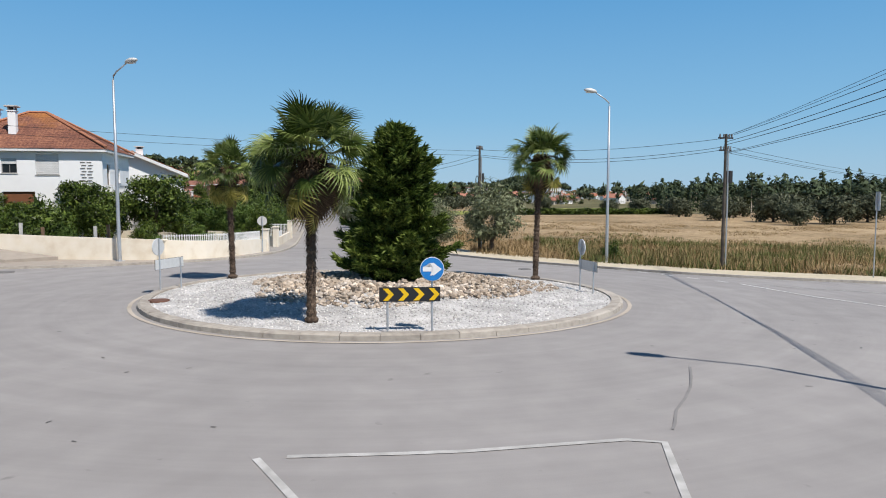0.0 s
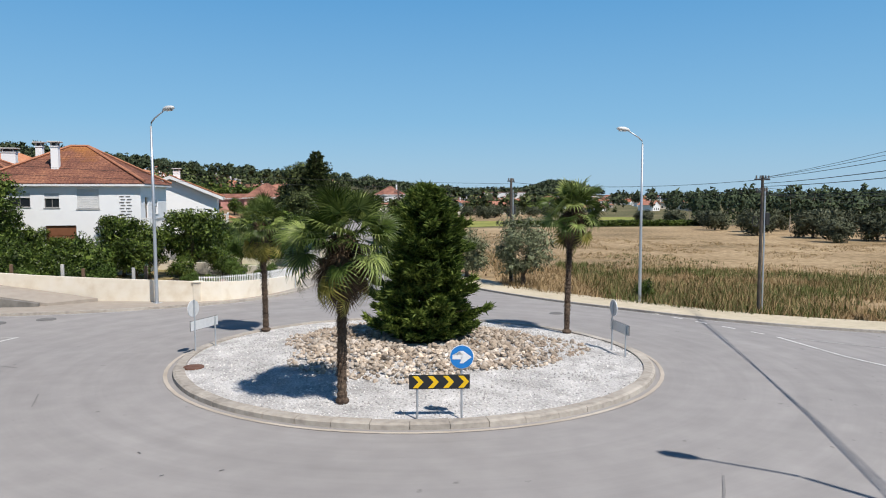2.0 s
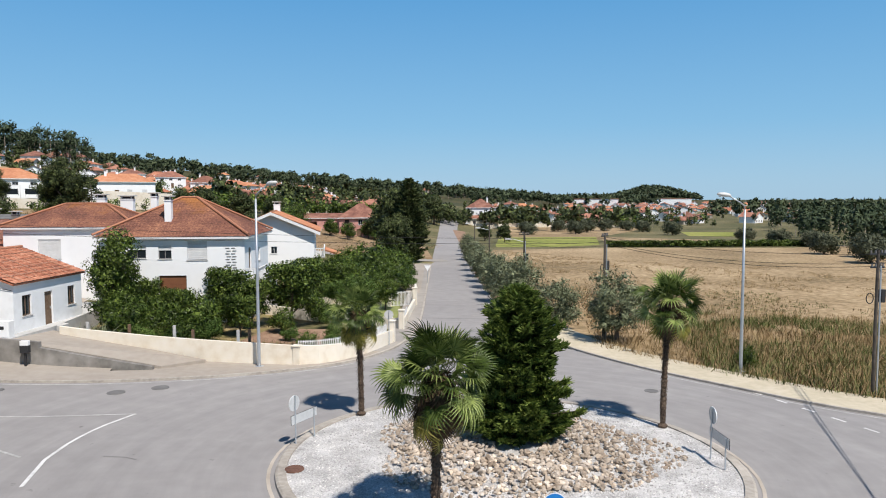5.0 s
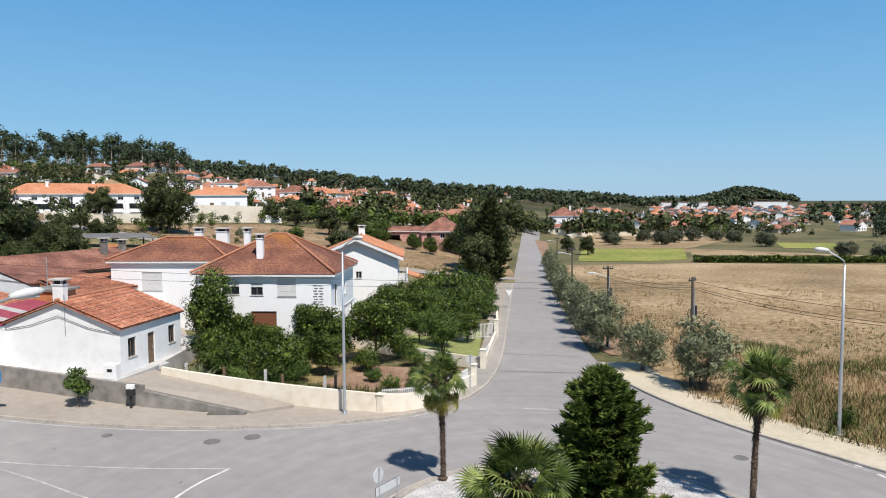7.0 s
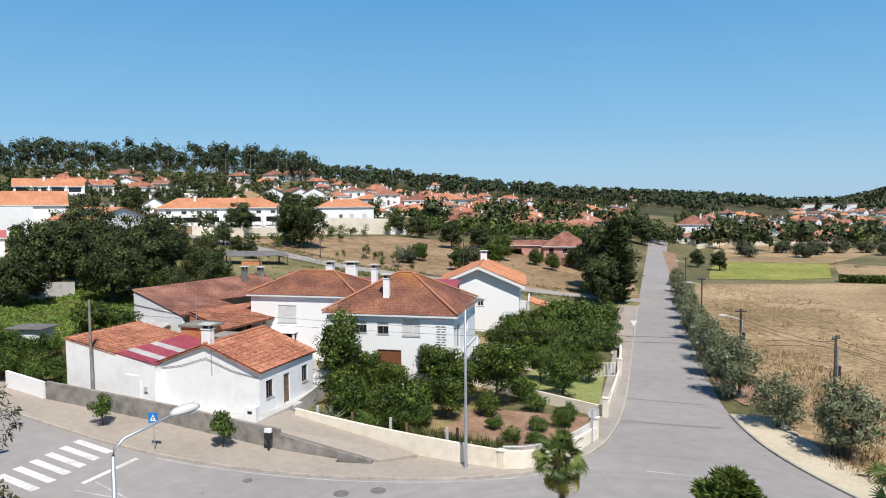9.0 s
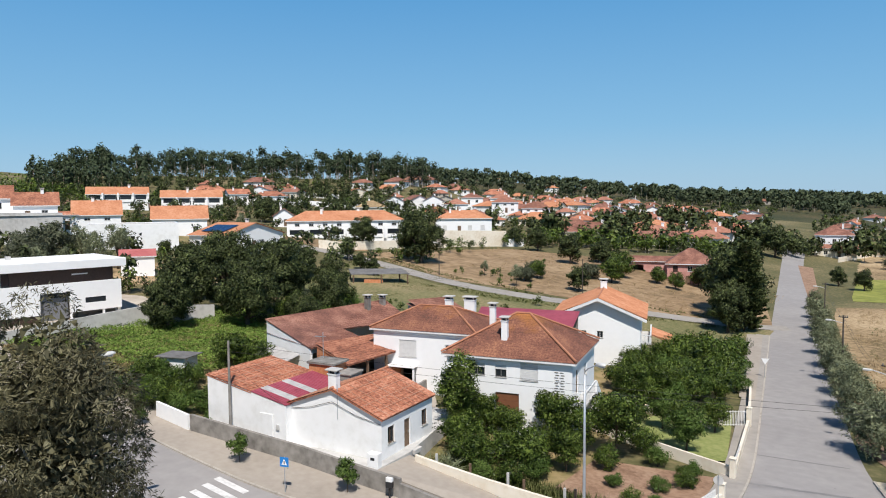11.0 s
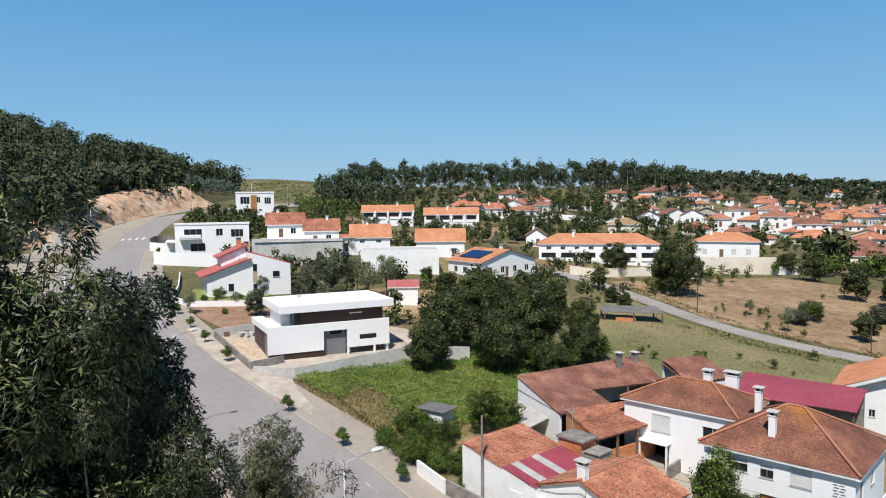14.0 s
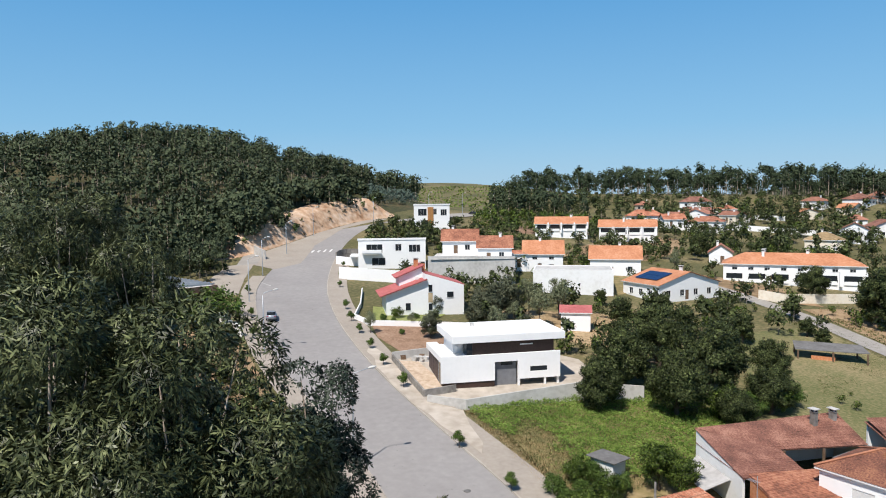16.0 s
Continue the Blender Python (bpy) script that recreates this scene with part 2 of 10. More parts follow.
ROOF_LICHEN = surface("lichened_roof_tile", ((0.10, 0.048, 0.036), (0.20, 0.085, 0.058), (0.35, 0.165, 0.095)), 0.9, 7.0, 0.45, 0.4, stops=(0.36, 0.5, 0.64))
ROOF_MID = surface("orange_brown_tile", ((0.20, 0.085, 0.055), (0.32, 0.13, 0.08), (0.44, 0.21, 0.13)), 0.9, 3.0, 0.5, 0.3, stops=(0.40, 0.5, 0.61))
# orange lichen gathers on the ridges
rn, rl = ROOF_LICHEN.node_tree.nodes, ROOF_LICHEN.node_tree.links
rp, rm, rx, rt = rn.new("ShaderNodeSeparateXYZ"), rn.new("ShaderNodeMapRange"), rn.new("ShaderNodeMix"), rn.new("ShaderNodeTexNoise")
rl.new(rn["Geometry"].outputs["Position"], rp.inputs[0])
rt.inputs["Scale"].default_value, rt.inputs["Detail"].default_value = 0.8, 6
rl.new(rn["Geometry"].outputs["Position"], rt.inputs["Vector"])
ra = rn.new("ShaderNodeMath")
ra.operation, ra.inputs[1].default_value = "MULTIPLY_ADD", 3.2
rl.new(rt.outputs[0], ra.inputs[0])
rl.new(rp.outputs[2], ra.inputs[2])
rm.inputs[1].default_value, rm.inputs[2].default_value, rm.inputs[4].default_value = 9.9, 11.2, 0.7
rl.new(ra.outputs[0], rm.inputs[0])
rx.data_type = "RGBA"
rx.inputs[7].default_value = (0.42, 0.17, 0.035, 1)
rl.new(rm.outputs[0], rx.inputs[0])
rl.new(rn["Color Ramp"].outputs[0], rx.inputs[6])
rl.new(rx.outputs[2], rn["Principled BSDF"].inputs["Base Color"])
ROOF_RED = surface("terracotta_tile", ((0.25, 0.095, 0.058), (0.42, 0.165, 0.095), (0.55, 0.27, 0.175)), 0.9, 5.0, 0.5, 0.3, stops=(0.40, 0.5, 0.61))
ROOF_NEW = surface("new_orange_tile", ((0.40, 0.165, 0.085), (0.50, 0.22, 0.115), (0.56, 0.28, 0.165)), 0.85, 2.0, 0.4, 0.2)
ROOF_FAR = surface("distant_roof_tile", ((0.22, 0.10, 0.07), (0.31, 0.14, 0.095), (0.40, 0.20, 0.135)), 0.9, 0.8, 0.05, 0.2, each=0.25)
ROOF_PINK = surface("pink_tile", ((0.36, 0.10, 0.10), (0.48, 0.16, 0.15)), 0.85, 2.0, 0.4, 0.2)
RIDGE = surface("ridge_tile", ((0.34, 0.15, 0.09), (0.48, 0.22, 0.13)), 0.9, 3.0, 0.8, 0.2)
REDSHEET = surface("crimson_sheet_roof", ((0.26, 0.05, 0.07), (0.36, 0.078, 0.105)), 0.5, 2.0, 0.4, 0.05)
GREYSHEET = surface("grey_fibre_sheet", ((0.36, 0.35, 0.34), (0.5, 0.49, 0.48)), 0.8, 2.0, 0.6, 0.1)
DARKSHEET = surface("dark_fibre_sheet", ((0.12, 0.115, 0.11), (0.2, 0.195, 0.19)), 0.85, 2.0, 0.6, 0.1)
TIMBER = surface("old_timber", ((0.13, 0.08, 0.05), (0.22, 0.15, 0.10)), 0.9, 8.0, 1.5, 0.2)
POLEWOOD = surface("weathered_pole_wood", ((0.045, 0.038, 0.032), (0.085, 0.072, 0.06), (0.13, 0.11, 0.092)), 0.9, 3.0, 0.4, 0.2)
GALV = plain("galvanised_steel", (0.50, 0.53, 0.56), 0.45, 0.6)
LAMPWHITE = plain("lamp_housing_grey", (0.62, 0.62, 0.60), 0.5)
BLACKMETAL = plain("black_metal", (0.03, 0.03, 0.032), 0.5)
WIRE = plain("wire_black", (0.02, 0.02, 0.022), 0.6)
BLUE = plain("traffic_sign_blue", (0.02, 0.20, 0.56), 0.35)
SIGNWHITE = plain("traffic_sign_white", (0.8, 0.8, 0.8), 0.35)
SIGNGREY = plain("sign_back_grey", (0.60, 0.62, 0.63), 0.5, 0.1)
SIGNBLACK = plain("chevron_black", (0.025, 0.027, 0.03), 0.4)
SIGNYELLOW = plain("chevron_yellow", (0.80, 0.50, 0.015), 0.4)
IRON = surface("rusty_iron", ((0.10, 0.05, 0.035), (0.19, 0.10, 0.07)), 0.8, 8.0, 1.0, 0.2)
PAINTEDWHITE = plain("white_painted_metal", (0.78, 0.78, 0.77), 0.4)
SHUTTER = surface("pale_roller_shutter", ((0.60, 0.60, 0.59), (0.70, 0.70, 0.69)), 0.6, 3.0, 0.6, 0.02)
GARAGE = surface("brown_garage_door", ((0.17, 0.07, 0.035), (0.24, 0.10, 0.05)), 0.6, 3.0, 0.6, 0.05)
SOLAR = plain("solar_panel_blue", (0.012, 0.03, 0.10), 0.25)
BARK = surface("grey_brown_bark", ((0.075, 0.055, 0.04), (0.14, 0.11, 0.085)), 0.95, 7.0, 1.0, 0.5)
EUCBARK = surface("pale_eucalyptus_bark", ((0.16, 0.12, 0.09), (0.30, 0.25, 0.20), (0.42, 0.37, 0.31)), 0.9, 4.0, 0.8, 0.3)
PALMBARK = surface("fibrous_palm_trunk", ((0.045, 0.03, 0.022), (0.10, 0.07, 0.05), (0.16, 0.115, 0.08)), 0.95, 14.0, 1.5, 0.8)
THATCH = surface("dead_palm_frond", ((0.055, 0.036, 0.022), (0.14, 0.095, 0.055)), 0.95, 9.0, 1.5, 0.4, each=0.4)
TYRE = plain("tyre_rubber", (0.02, 0.02, 0.02), 0.8)
CARPAINT = plain("car_paint_blue_grey", (0.42, 0.47, 0.53), 0.25, 0.4)
F_EUC = foliage("eucalyptus_leaf", (0.012, 0.017, 0.008), (0.052, 0.066, 0.027), (0.23, 0.258, 0.12), 0.08, 0.4)
F_EUCL = foliage("pale_eucalyptus_leaf", (0.04, 0.046, 0.024), (0.12, 0.13, 0.068), (0.27, 0.28, 0.16), 0.18, 0.45)
F_EUCM = foliage("dark_eucalyptus_leaf", (0.014, 0.019, 0.011), (0.042, 0.050, 0.028), (0.12, 0.132, 0.08), 0.08, 0.55)
F_ACACIA = foliage("acacia_leaf", (0.018, 0.028, 0.02), (0.042, 0.062, 0.042), (0.095, 0.125, 0.085), 0.1, 0.55)
F_YOUNG = foliage("young_eucalyptus_leaf", (0.05, 0.075, 0.06), (0.10, 0.145, 0.115), (0.18, 0.235, 0.185), 0.12, 0.6)
F_BROWN = foliage("browned_leaf", (0.04, 0.038, 0.02), (0.115, 0.108, 0.056), (0.26, 0.24, 0.14), 0.15, 0.5)
# pine and woodland tones raised: some distance haze is put into the colour
F_PINE = foliage("pine_needles", (0.022, 0.036, 0.020), (0.048, 0.070, 0.034), (0.095, 0.125, 0.062), 0.12, 0.7)
F_WOOD = foliage("woodland_leaf", (0.026, 0.040, 0.022), (0.058, 0.078, 0.038), (0.115, 0.14, 0.07), 0.12, 0.7)
F_OAK = foliage("oak_leaf", (0.012, 0.018, 0.006), (0.052, 0.069, 0.022), (0.155, 0.188, 0.066), 0.1, 0.6)
F_GARDEN = foliage("orange_tree_leaf", (0.012, 0.022, 0.004), (0.072, 0.114, 0.020), (0.22, 0.29, 0.06), 0.2, 0.42)
F_BRIGHT = foliage("bright_shrub_leaf", (0.05, 0.085, 0.018), (0.09, 0.15, 0.03), (0.17, 0.24, 0.06), 0.35)
F_OLIVE = foliage("olive_leaf", (0.075, 0.088, 0.046), (0.205, 0.232, 0.130), (0.35, 0.375, 0.225), 0.2)
F_GREYLEAF = foliage("grey_green_leaf", (0.035, 0.042, 0.024), (0.085, 0.097, 0.056), (0.17, 0.185, 0.115), 0.12, 0.6)
F_CONIFER = foliage("conifer_sprays", (0.016, 0.032, 0.006), (0.085, 0.13, 0.022), (0.25, 0.31, 0.07), 0.25, 0.65)
F_PALM = foliage("palm_frond", (0.016, 0.026, 0.007), (0.072, 0.108, 0.022), (0.33, 0.39, 0.12), 0.2, 0.34, own=0.6)
F_PALMYEL = foliage("yellowing_palm_frond", (0.16, 0.15, 0.03), (0.30, 0.26, 0.055), (0.44, 0.37, 0.11), 0.25, 0.45)
F_GRASS = foliage("dry_grass_blade", (0.28, 0.20, 0.10), (0.40, 0.295, 0.16), (0.54, 0.415, 0.25), 0.35, 0.8)
F_REED = foliage("brown_weed_blade", (0.24, 0.17, 0.082), (0.35, 0.25, 0.13), (0.46, 0.345, 0.19), 0.35, 0.8)
F_GREENGRASS = foliage("green_weed_blade", (0.07, 0.09, 0.028), (0.12, 0.14, 0.045), (0.20, 0.21, 0.08), 0.3, 0.8)
F_FERN = foliage("bracken", (0.06, 0.11, 0.02), (0.175, 0.265, 0.05), (0.31, 0.41, 0.10), 0.25, 0.7)
GLASS = bpy.data.materials.new("dark_window_glass")
GLASS.use_nodes = True
_g = GLASS.node_tree.nodes["Principled BSDF"]
_g.inputs["Base Color"].default_value = (0.02, 0.025, 0.03, 1)
_g.inputs["Roughness"].default_value = 0.06
_g.inputs["IOR"].default_value = 1.5


# ---- builders ----
def smooth(a, b, v):
    k = np.clip((v - a) / (b - a), 0, 1)
    return k * k * (3 - 2 * k)


def soft(v, s):
    return np.where(v / s > 30, v, np.log1p(np.exp(np.clip(v / s, -50, 30))) * s)


def land(x, y):
    """Height of the land: level by the roundabout, rising to the west, falling gently to the north-east, with wooded hills far off."""
    x, y = np.asarray(x, float), np.asarray(y, float)
    z = np.where(x < -240, 0.09 * 213.5 + 4 * np.tanh((-x - 240) / 60), 0.09 * soft(-x - 26.5, 3.0))
    z = z - 0.08 * np.exp(-((x + 17) / 9) ** 2 - ((y - 33) / 12) ** 2)
    z = z * (1 - 0.55 * smooth(330, 520, y))
    z = z - 1.7 * np.tanh(soft(0.6 * x + 0.8 * y - 20, 4.0) * 0.04 / 1.7) * smooth(-70, -20, x)
    z = z - 1.2 * smooth(100, 260, y) * smooth(-70, -20, x)
    z = z + (39 - 14 * (1 - smooth(-110, 30, y))) * smooth(190, 400, -x) * (1 - smooth(-40, 170, y))
    r, az = np.hypot(x, y), np.degrees(np.arctan2(-x, y))
    z = z + 9 * np.exp(-((r - 395) / 55) ** 2) * smooth(30, 40, az) * (1 - smooth(62, 68, az))
    z = z + 10 * np.exp(-((r - 620) / 130) ** 2) * smooth(0, 12, az) * (1 - smooth(38, 46, az))
    for cx, cy, sx, sy, h in ((-410, 560, 150, 130, 20), (-330, 1180, 420, 200, 11), (195, 1700, 78, 150, 27), (-750, 260, 220, 160, 26)):
        z = z + h * np.exp(-((x - cx) / sx) ** 2 - ((y - cy) / sy) ** 2)
    return z


def gz(x, y):
    return float(land(x, y))


def mesh_object(name, verts, faces, material, parent=None, smoothed=False, label="", normals=None):
    """A mesh from arrays: verts (n, 3) and faces (m, 3 or 4)."""
    me = bpy.data.meshes.new(name)
    verts, faces = np.asarray(verts, np.float32), np.asarray(faces, np.int32)
    k = faces.shape[1]
    me.vertices.add(len(verts))
    me.vertices.foreach_set("co", verts.ravel())
    me.loops.add(faces.size)
    me.loops.foreach_set("vertex_index", faces.ravel())
    me.polygons.add(len(faces))
    me.polygons.foreach_set("loop_start", np.arange(0, faces.size, k, dtype=np.int32))
    me.update(calc_edges=True)
    me.validate()
    if smoothed:
        me.polygons.foreach_set("use_smooth", np.ones(len(faces), bool))
    if normals is not None:     # foliage is shaded as rounded clumps
        me.polygons.foreach_set("use_smooth", np.ones(len(faces), bool))
        me.normals_split_custom_set_from_vertices(normals.tolist())
    me.materials.append(material)
    ob = new(name, me)
    if parent:
        ob.parent = parent
    if label:
        tagged(ob, label)
    return ob


def part(name, bm, material, parent=None, label="", smoothed=False):
    """Links a bmesh as one mesh object under a thing or a part."""
    me = bpy.data.meshes.new(name)
    if smoothed:
        for f in bm.faces:
            f.smooth = True
    bm.to_mesh(me)
    bm.free()
    me.materials.append(material)
    ob = new(name, me)
    if parent:
        ob.parent = parent
    if label:
        tagged(ob, label)
    return ob


def thing(name, x, y, z, yaw=0.0, label="", category="", group="", kind=""):
    ob = new(name)
    ob.empty_display_size = 0.2
    ob.matrix_basis = pose(x, y, z, 0, 0, yaw)
    return tagged(ob, label, category, group, kind)


def add_box(bm, x0, y0, z0, x1, y1, z1, bevel=0.0):
    """A box between two corners, its edges slightly rounded."""
    vs = [bm.verts.new(p) for p in ((x0, y0, z0), (x1, y0, z0), (x1, y1, z0), (x0, y1, z0), (x0, y0, z1), (x1, y0, z1), (x1, y1, z1), (x0, y1, z1))]
    fs = [bm.faces.new([vs[i] for i in q]) for q in ((3, 2, 1, 0), (4, 5, 6, 7), (0, 1, 5, 4), (1, 2, 6, 5), (2, 3, 7, 6), (3, 0, 4, 7))]
    if bevel:
        edges = list({e for f in fs for e in f.edges})
        bmesh.ops.bevel(bm, geom=edges, offset=bevel, segments=1, affect="EDGES", profile=0.5)
    return vs


def box(x0, y0, z0, x1, y1, z1, bevel=0.0):
    bm = bmesh.new()
    add_box(bm, x0, y0, z0, x1, y1, z1, bevel)
    return bm


def add_tube(bm, path, radii, sides=8, caps=True):
    """A tapered round bar along a path."""
    path = [Vector(p) for p in path]
    rings = []
    for i, p in enumerate(path):
        d = (path[min(i + 1, len(path) - 1)] - path[max(i - 1, 0)]).normalized()
        a = d.cross(Vector((0, 0, 1)) if abs(d.z) < 0.95 else Vector((1, 0, 0))).normalized()
        b = d.cross(a)
        r = radii[i] if isinstance(radii, (list, tuple)) else radii
        rings.append([bm.verts.new(p + (a * math.cos(6.28318 * k / sides) + b * math.sin(6.28318 * k / sides)) * r) for k in range(sides)])
    for r0, r1 in zip(rings, rings[1:]):
        for k in range(sides):
            bm.faces.new((r0[k], r0[(k + 1) % sides], r1[(k + 1) % sides], r1[k]))
    if caps:
        bm.faces.new(list(reversed(rings[0])))
        bm.faces.new(rings[-1])


def tube(path, radii, sides=8):
    bm = bmesh.new()
    add_tube(bm, path, radii, sides)
    bmesh.ops.recalc_face_normals(bm, faces=bm.faces)
    return bm


def prism(points, z0, z1):
    """An upright prism over a plan polygon."""
    bm = bmesh.new()
    lo = [bm.verts.new((x, y, z0)) for x, y in points]
    hi = [bm.verts.new((x, y, z1)) for x, y in points]
    n = len(points)
    bm.faces.new(list(reversed(lo)))
    bm.faces.new(hi)
    for i in range(n):
        bm.faces.new((lo[i], lo[(i + 1) % n], hi[(i + 1) % n], hi[i]))
    bmesh.ops.recalc_face_normals(bm, faces=bm.faces)
    return bm


def sheet(name, points, lift, material, label="", category="", step=4.0, kind="structure", level=None, parent=None):
    """A sheet of ground that follows the land, over a plan polygon."""
    bm = bmesh.new()
    bm.faces.new([bm.verts.new((x, y, 0)) for x, y in points])
    bmesh.ops.triangulate(bm, faces=bm.faces[:])
    for axis in (0, 1):
        lo, hi = min(p[axis] for p in points), max(p[axis] for p in points)
        st = max(step, (hi - lo) / 60)
        k = lo + st
        while k < hi:
            co, no = [0, 0, 0], [0, 0, 0]
            co[axis], no[axis] = k, 1
            bmesh.ops.bisect_plane(bm, geom=bm.verts[:] + bm.edges[:] + bm.faces[:], plane_co=co, plane_no=no)
            k += st
    for v in bm.verts:
        v.co.z = (gz(v.co.x, v.co.y) if level is None else level) + lift
    bmesh.ops.recalc_face_normals(bm, faces=bm.faces)
    if sum(f.normal.z for f in bm.faces) < 0:
        bmesh.ops.reverse_faces(bm, faces=bm.faces)
    ob = part(name, bm, material, parent)
    return tagged(ob, label, category, kind=kind)


def along(points, step):
    """Points every step metres along a plan line, with the direction at each."""
    out, rest = [], 0.0
    for (x0, y0), (x1, y1) in zip(points, points[1:]):
        d = math.hypot(x1 - x0, y1 - y0)
        s = rest
        while s < d:
            out.append((x0 + (x1 - x0) * s / d, y0 + (y1 - y0) * s / d, math.atan2(y1 - y0, x1 - x0)))
            s += step
        rest = s - d
    return out


def rounded(points, times=2):
    """A plan line with its corners cut smooth."""
    for _ in range(times):
        out = [points[0]]
        for (x0, y0), (x1, y1) in zip(points, points[1:]):
            out += [(x0 * 0.75 + x1 * 0.25, y0 * 0.75 + y1 * 0.25), (x0 * 0.25 + x1 * 0.75, y0 * 0.25 + y1 * 0.75)]
        points = out + [points[-1]]
    return points


def offset_line(points, d):
    """A plan line moved d metres to its left."""
    out = []
    for i, (x, y) in enumerate(points):
        (x0, y0), (x1, y1) = points[max(i - 1, 0)], points[min(i + 1, len(points) - 1)]
        n = math.hypot(x1 - x0, y1 - y0) or 1
        out.append((x - (y1 - y0) / n * d, y + (x1 - x0) / n * d))
    return out


def wall_line(name, points, width, low, high, material, label="", category="wall", level=None, coping=None, parent=None, kind=""):
    """A wall along a plan line: from low under the land to high over it."""
    pts = []
    for (x0, y0), (x1, y1) in zip(points, points[1:]):
        n = max(1, int(math.hypot(x1 - x0, y1 - y0) / 2.5))
        pts += [(x0 + (x1 - x0) * k / n, y0 + (y1 - y0) * k / n) for k in range(n)]
    pts.append(points[-1])
    left, right = offset_line(pts, width / 2), offset_line(pts, -width / 2)
    total = len(pts) - 1
    bm = bmesh.new()
    rows = []
    for i, p in enumerate(pts):
        base = gz(*p)
        top = (high[0] + (high[1] - high[0]) * i / total) if isinstance(high, (tuple, list)) else high
        top = top + (base if level is None else level)
        rows.append([bm.verts.new((*left[i], base - low)), bm.verts.new((*right[i], base - low)), bm.verts.new((*right[i], top)), bm.verts.new((*left[i], top))])
    for a, b in zip(rows, rows[1:]):
        for k in range(4):
            bm.faces.new((a[k], a[(k + 1) % 4], b[(k + 1) % 4], b[k]))
    bm.faces.new(rows[0])
    bm.faces.new(list(reversed(rows[-1])))
    bmesh.ops.recalc_face_normals(bm, faces=bm.faces)
    return tagged(part(name, bm, material, parent), label, category, kind=kind)


def ring(cx, cy, r, n=72):
    return [(cx + r * math.cos(2 * math.pi * k / n), cy + r * math.sin(2 * math.pi * k / n)) for k in range(n)]


# ---- land, roads and pavements ----
rings = [0.0]
while rings[-1] < 4700:
    rings.append(rings[-1] + 1.5 + rings[-1] * 0.025)
A = 224
tv = [(0, 0, gz(0, 0) - 0.02)]
rr, aa = np.meshgrid(np.array(rings[1:]), np.arange(A) * 2 * math.pi / A, indexing="ij")
tx, ty = rr * np.cos(aa), rr * np.sin(aa)
tv = np.vstack([tv, np.stack([tx, ty, land(tx, ty) - 0.02], -1).reshape(-1, 3)])
R = len(rings) - 1
q = np.arange(A)
tf = [np.stack([np.zeros(A, int), 1 + q, 1 + (q + 1) % A, 1 + (q + 1) % A], -1)]
for i in range(R - 1):
    o0, o1 = 1 + i * A, 1 + (i + 1) * A
    tf.append(np.stack([o0 + q, o1 + q, o1 + (q + 1) % A, o0 + (q + 1) % A], -1))
ground_ob = mesh_object("ground", tv, np.vstack(tf[1:]), MEADOW, smoothed=True)
# beyond the fields the land is covered by woods
ground_ob.data.materials.append(FORESTFLOOR)
cen = np.vstack(tv)[np.vstack(tf[1:])].mean(1)
cr, ca = np.hypot(cen[:, 0], cen[:, 1]), np.degrees(np.arctan2(-cen[:, 0], cen[:, 1]))
wooded = (cr > np.where(ca < -4, 800, 470)) & ((ca < 57) | (ca > 76))
ground_ob.data.polygons.foreach_set("material_index", wooded.astype(np.int32))
mesh_cap = mesh_object("ground_patch", tv[:A + 1], tf[0][:, :3], ASPHALT)
tagged(mesh_cap, "small disc of road under the flight path", "ground", kind="structure")
tagged(ground_ob, "rough meadow land rising to wooded hills", "ground", kind="structure")

ROUND = (-2.0, 24.85)
KERB_NW = rounded([(-262, 92), (-247, 72), (-231, 55.5), (-203, 42), (-158.3, 29.4), (-127.6, 25.1), (-98, 24.6), (-76.6, 26.2), (-57, 28.3), (-43, 28.2), (-34, 28.5), (-25.4, 30.75),
                   (-19.4, 33.2), (-15.2, 35.7), (-12.4, 38.4), (-10.9, 42.4), (-10.6, 46.4), (-11.1, 52.5), (-12.4, 60.5), (-14.8, 73.8), (-19.4, 100), (-23, 120), (-41.5, 231), (-58, 330)])
KERB_NE = rounded([(-49, 330), (-36, 231), (-21.5, 148), (-11.5, 92.6), (-7.8, 73.9), (-5.4, 62), (-4.25, 57.2), (-2.15, 51.2), (-0.2, 47.4), (2.4, 43.8), (5.3, 40.6), (9.0, 37.5), (11.8, 35.2), (15.4, 33.4), (20, 32.2), (34, 27), (70, 9)])
KERB_SW = rounded([(-252, 84), (-239, 62), (-228, 43), (-205.4, 29.4), (-162, 15), (-140, 12.3), (-116, 11.4), (-93.6, 13), (-77.4, 15.2), (-63, 16.6), (-45, 16.5), (-30, 13.5), (-19, 7), (-12, -4), (-10, -18), (-10, -60)])
KERB_SE = rounded([(10, -60), (10, -16), (13, -4), (22, 4), (36, 2), (70, -14)])
sheet("road", KERB_NW + KERB_NE + KERB_SE[::-1] + KERB_SW[::-1], 0.03, ASPHALT, "worn light grey asphalt of the roads and roundabout", "road", 3.0)

# pavements, a kerb's height over the road
def pavement(name, kerb_line, width, material, label, side=1.0):
    back = offset_line(kerb_line, width * side)
    sheet(name, kerb_line + back[::-1], 0.13, material, label, "pavement", 2.5)


def kerb(points, label, width=0.16, high=0.15):
    wall_line("kerb", points, width, 0.1, high, KERB, label, "kerb", kind="structure")


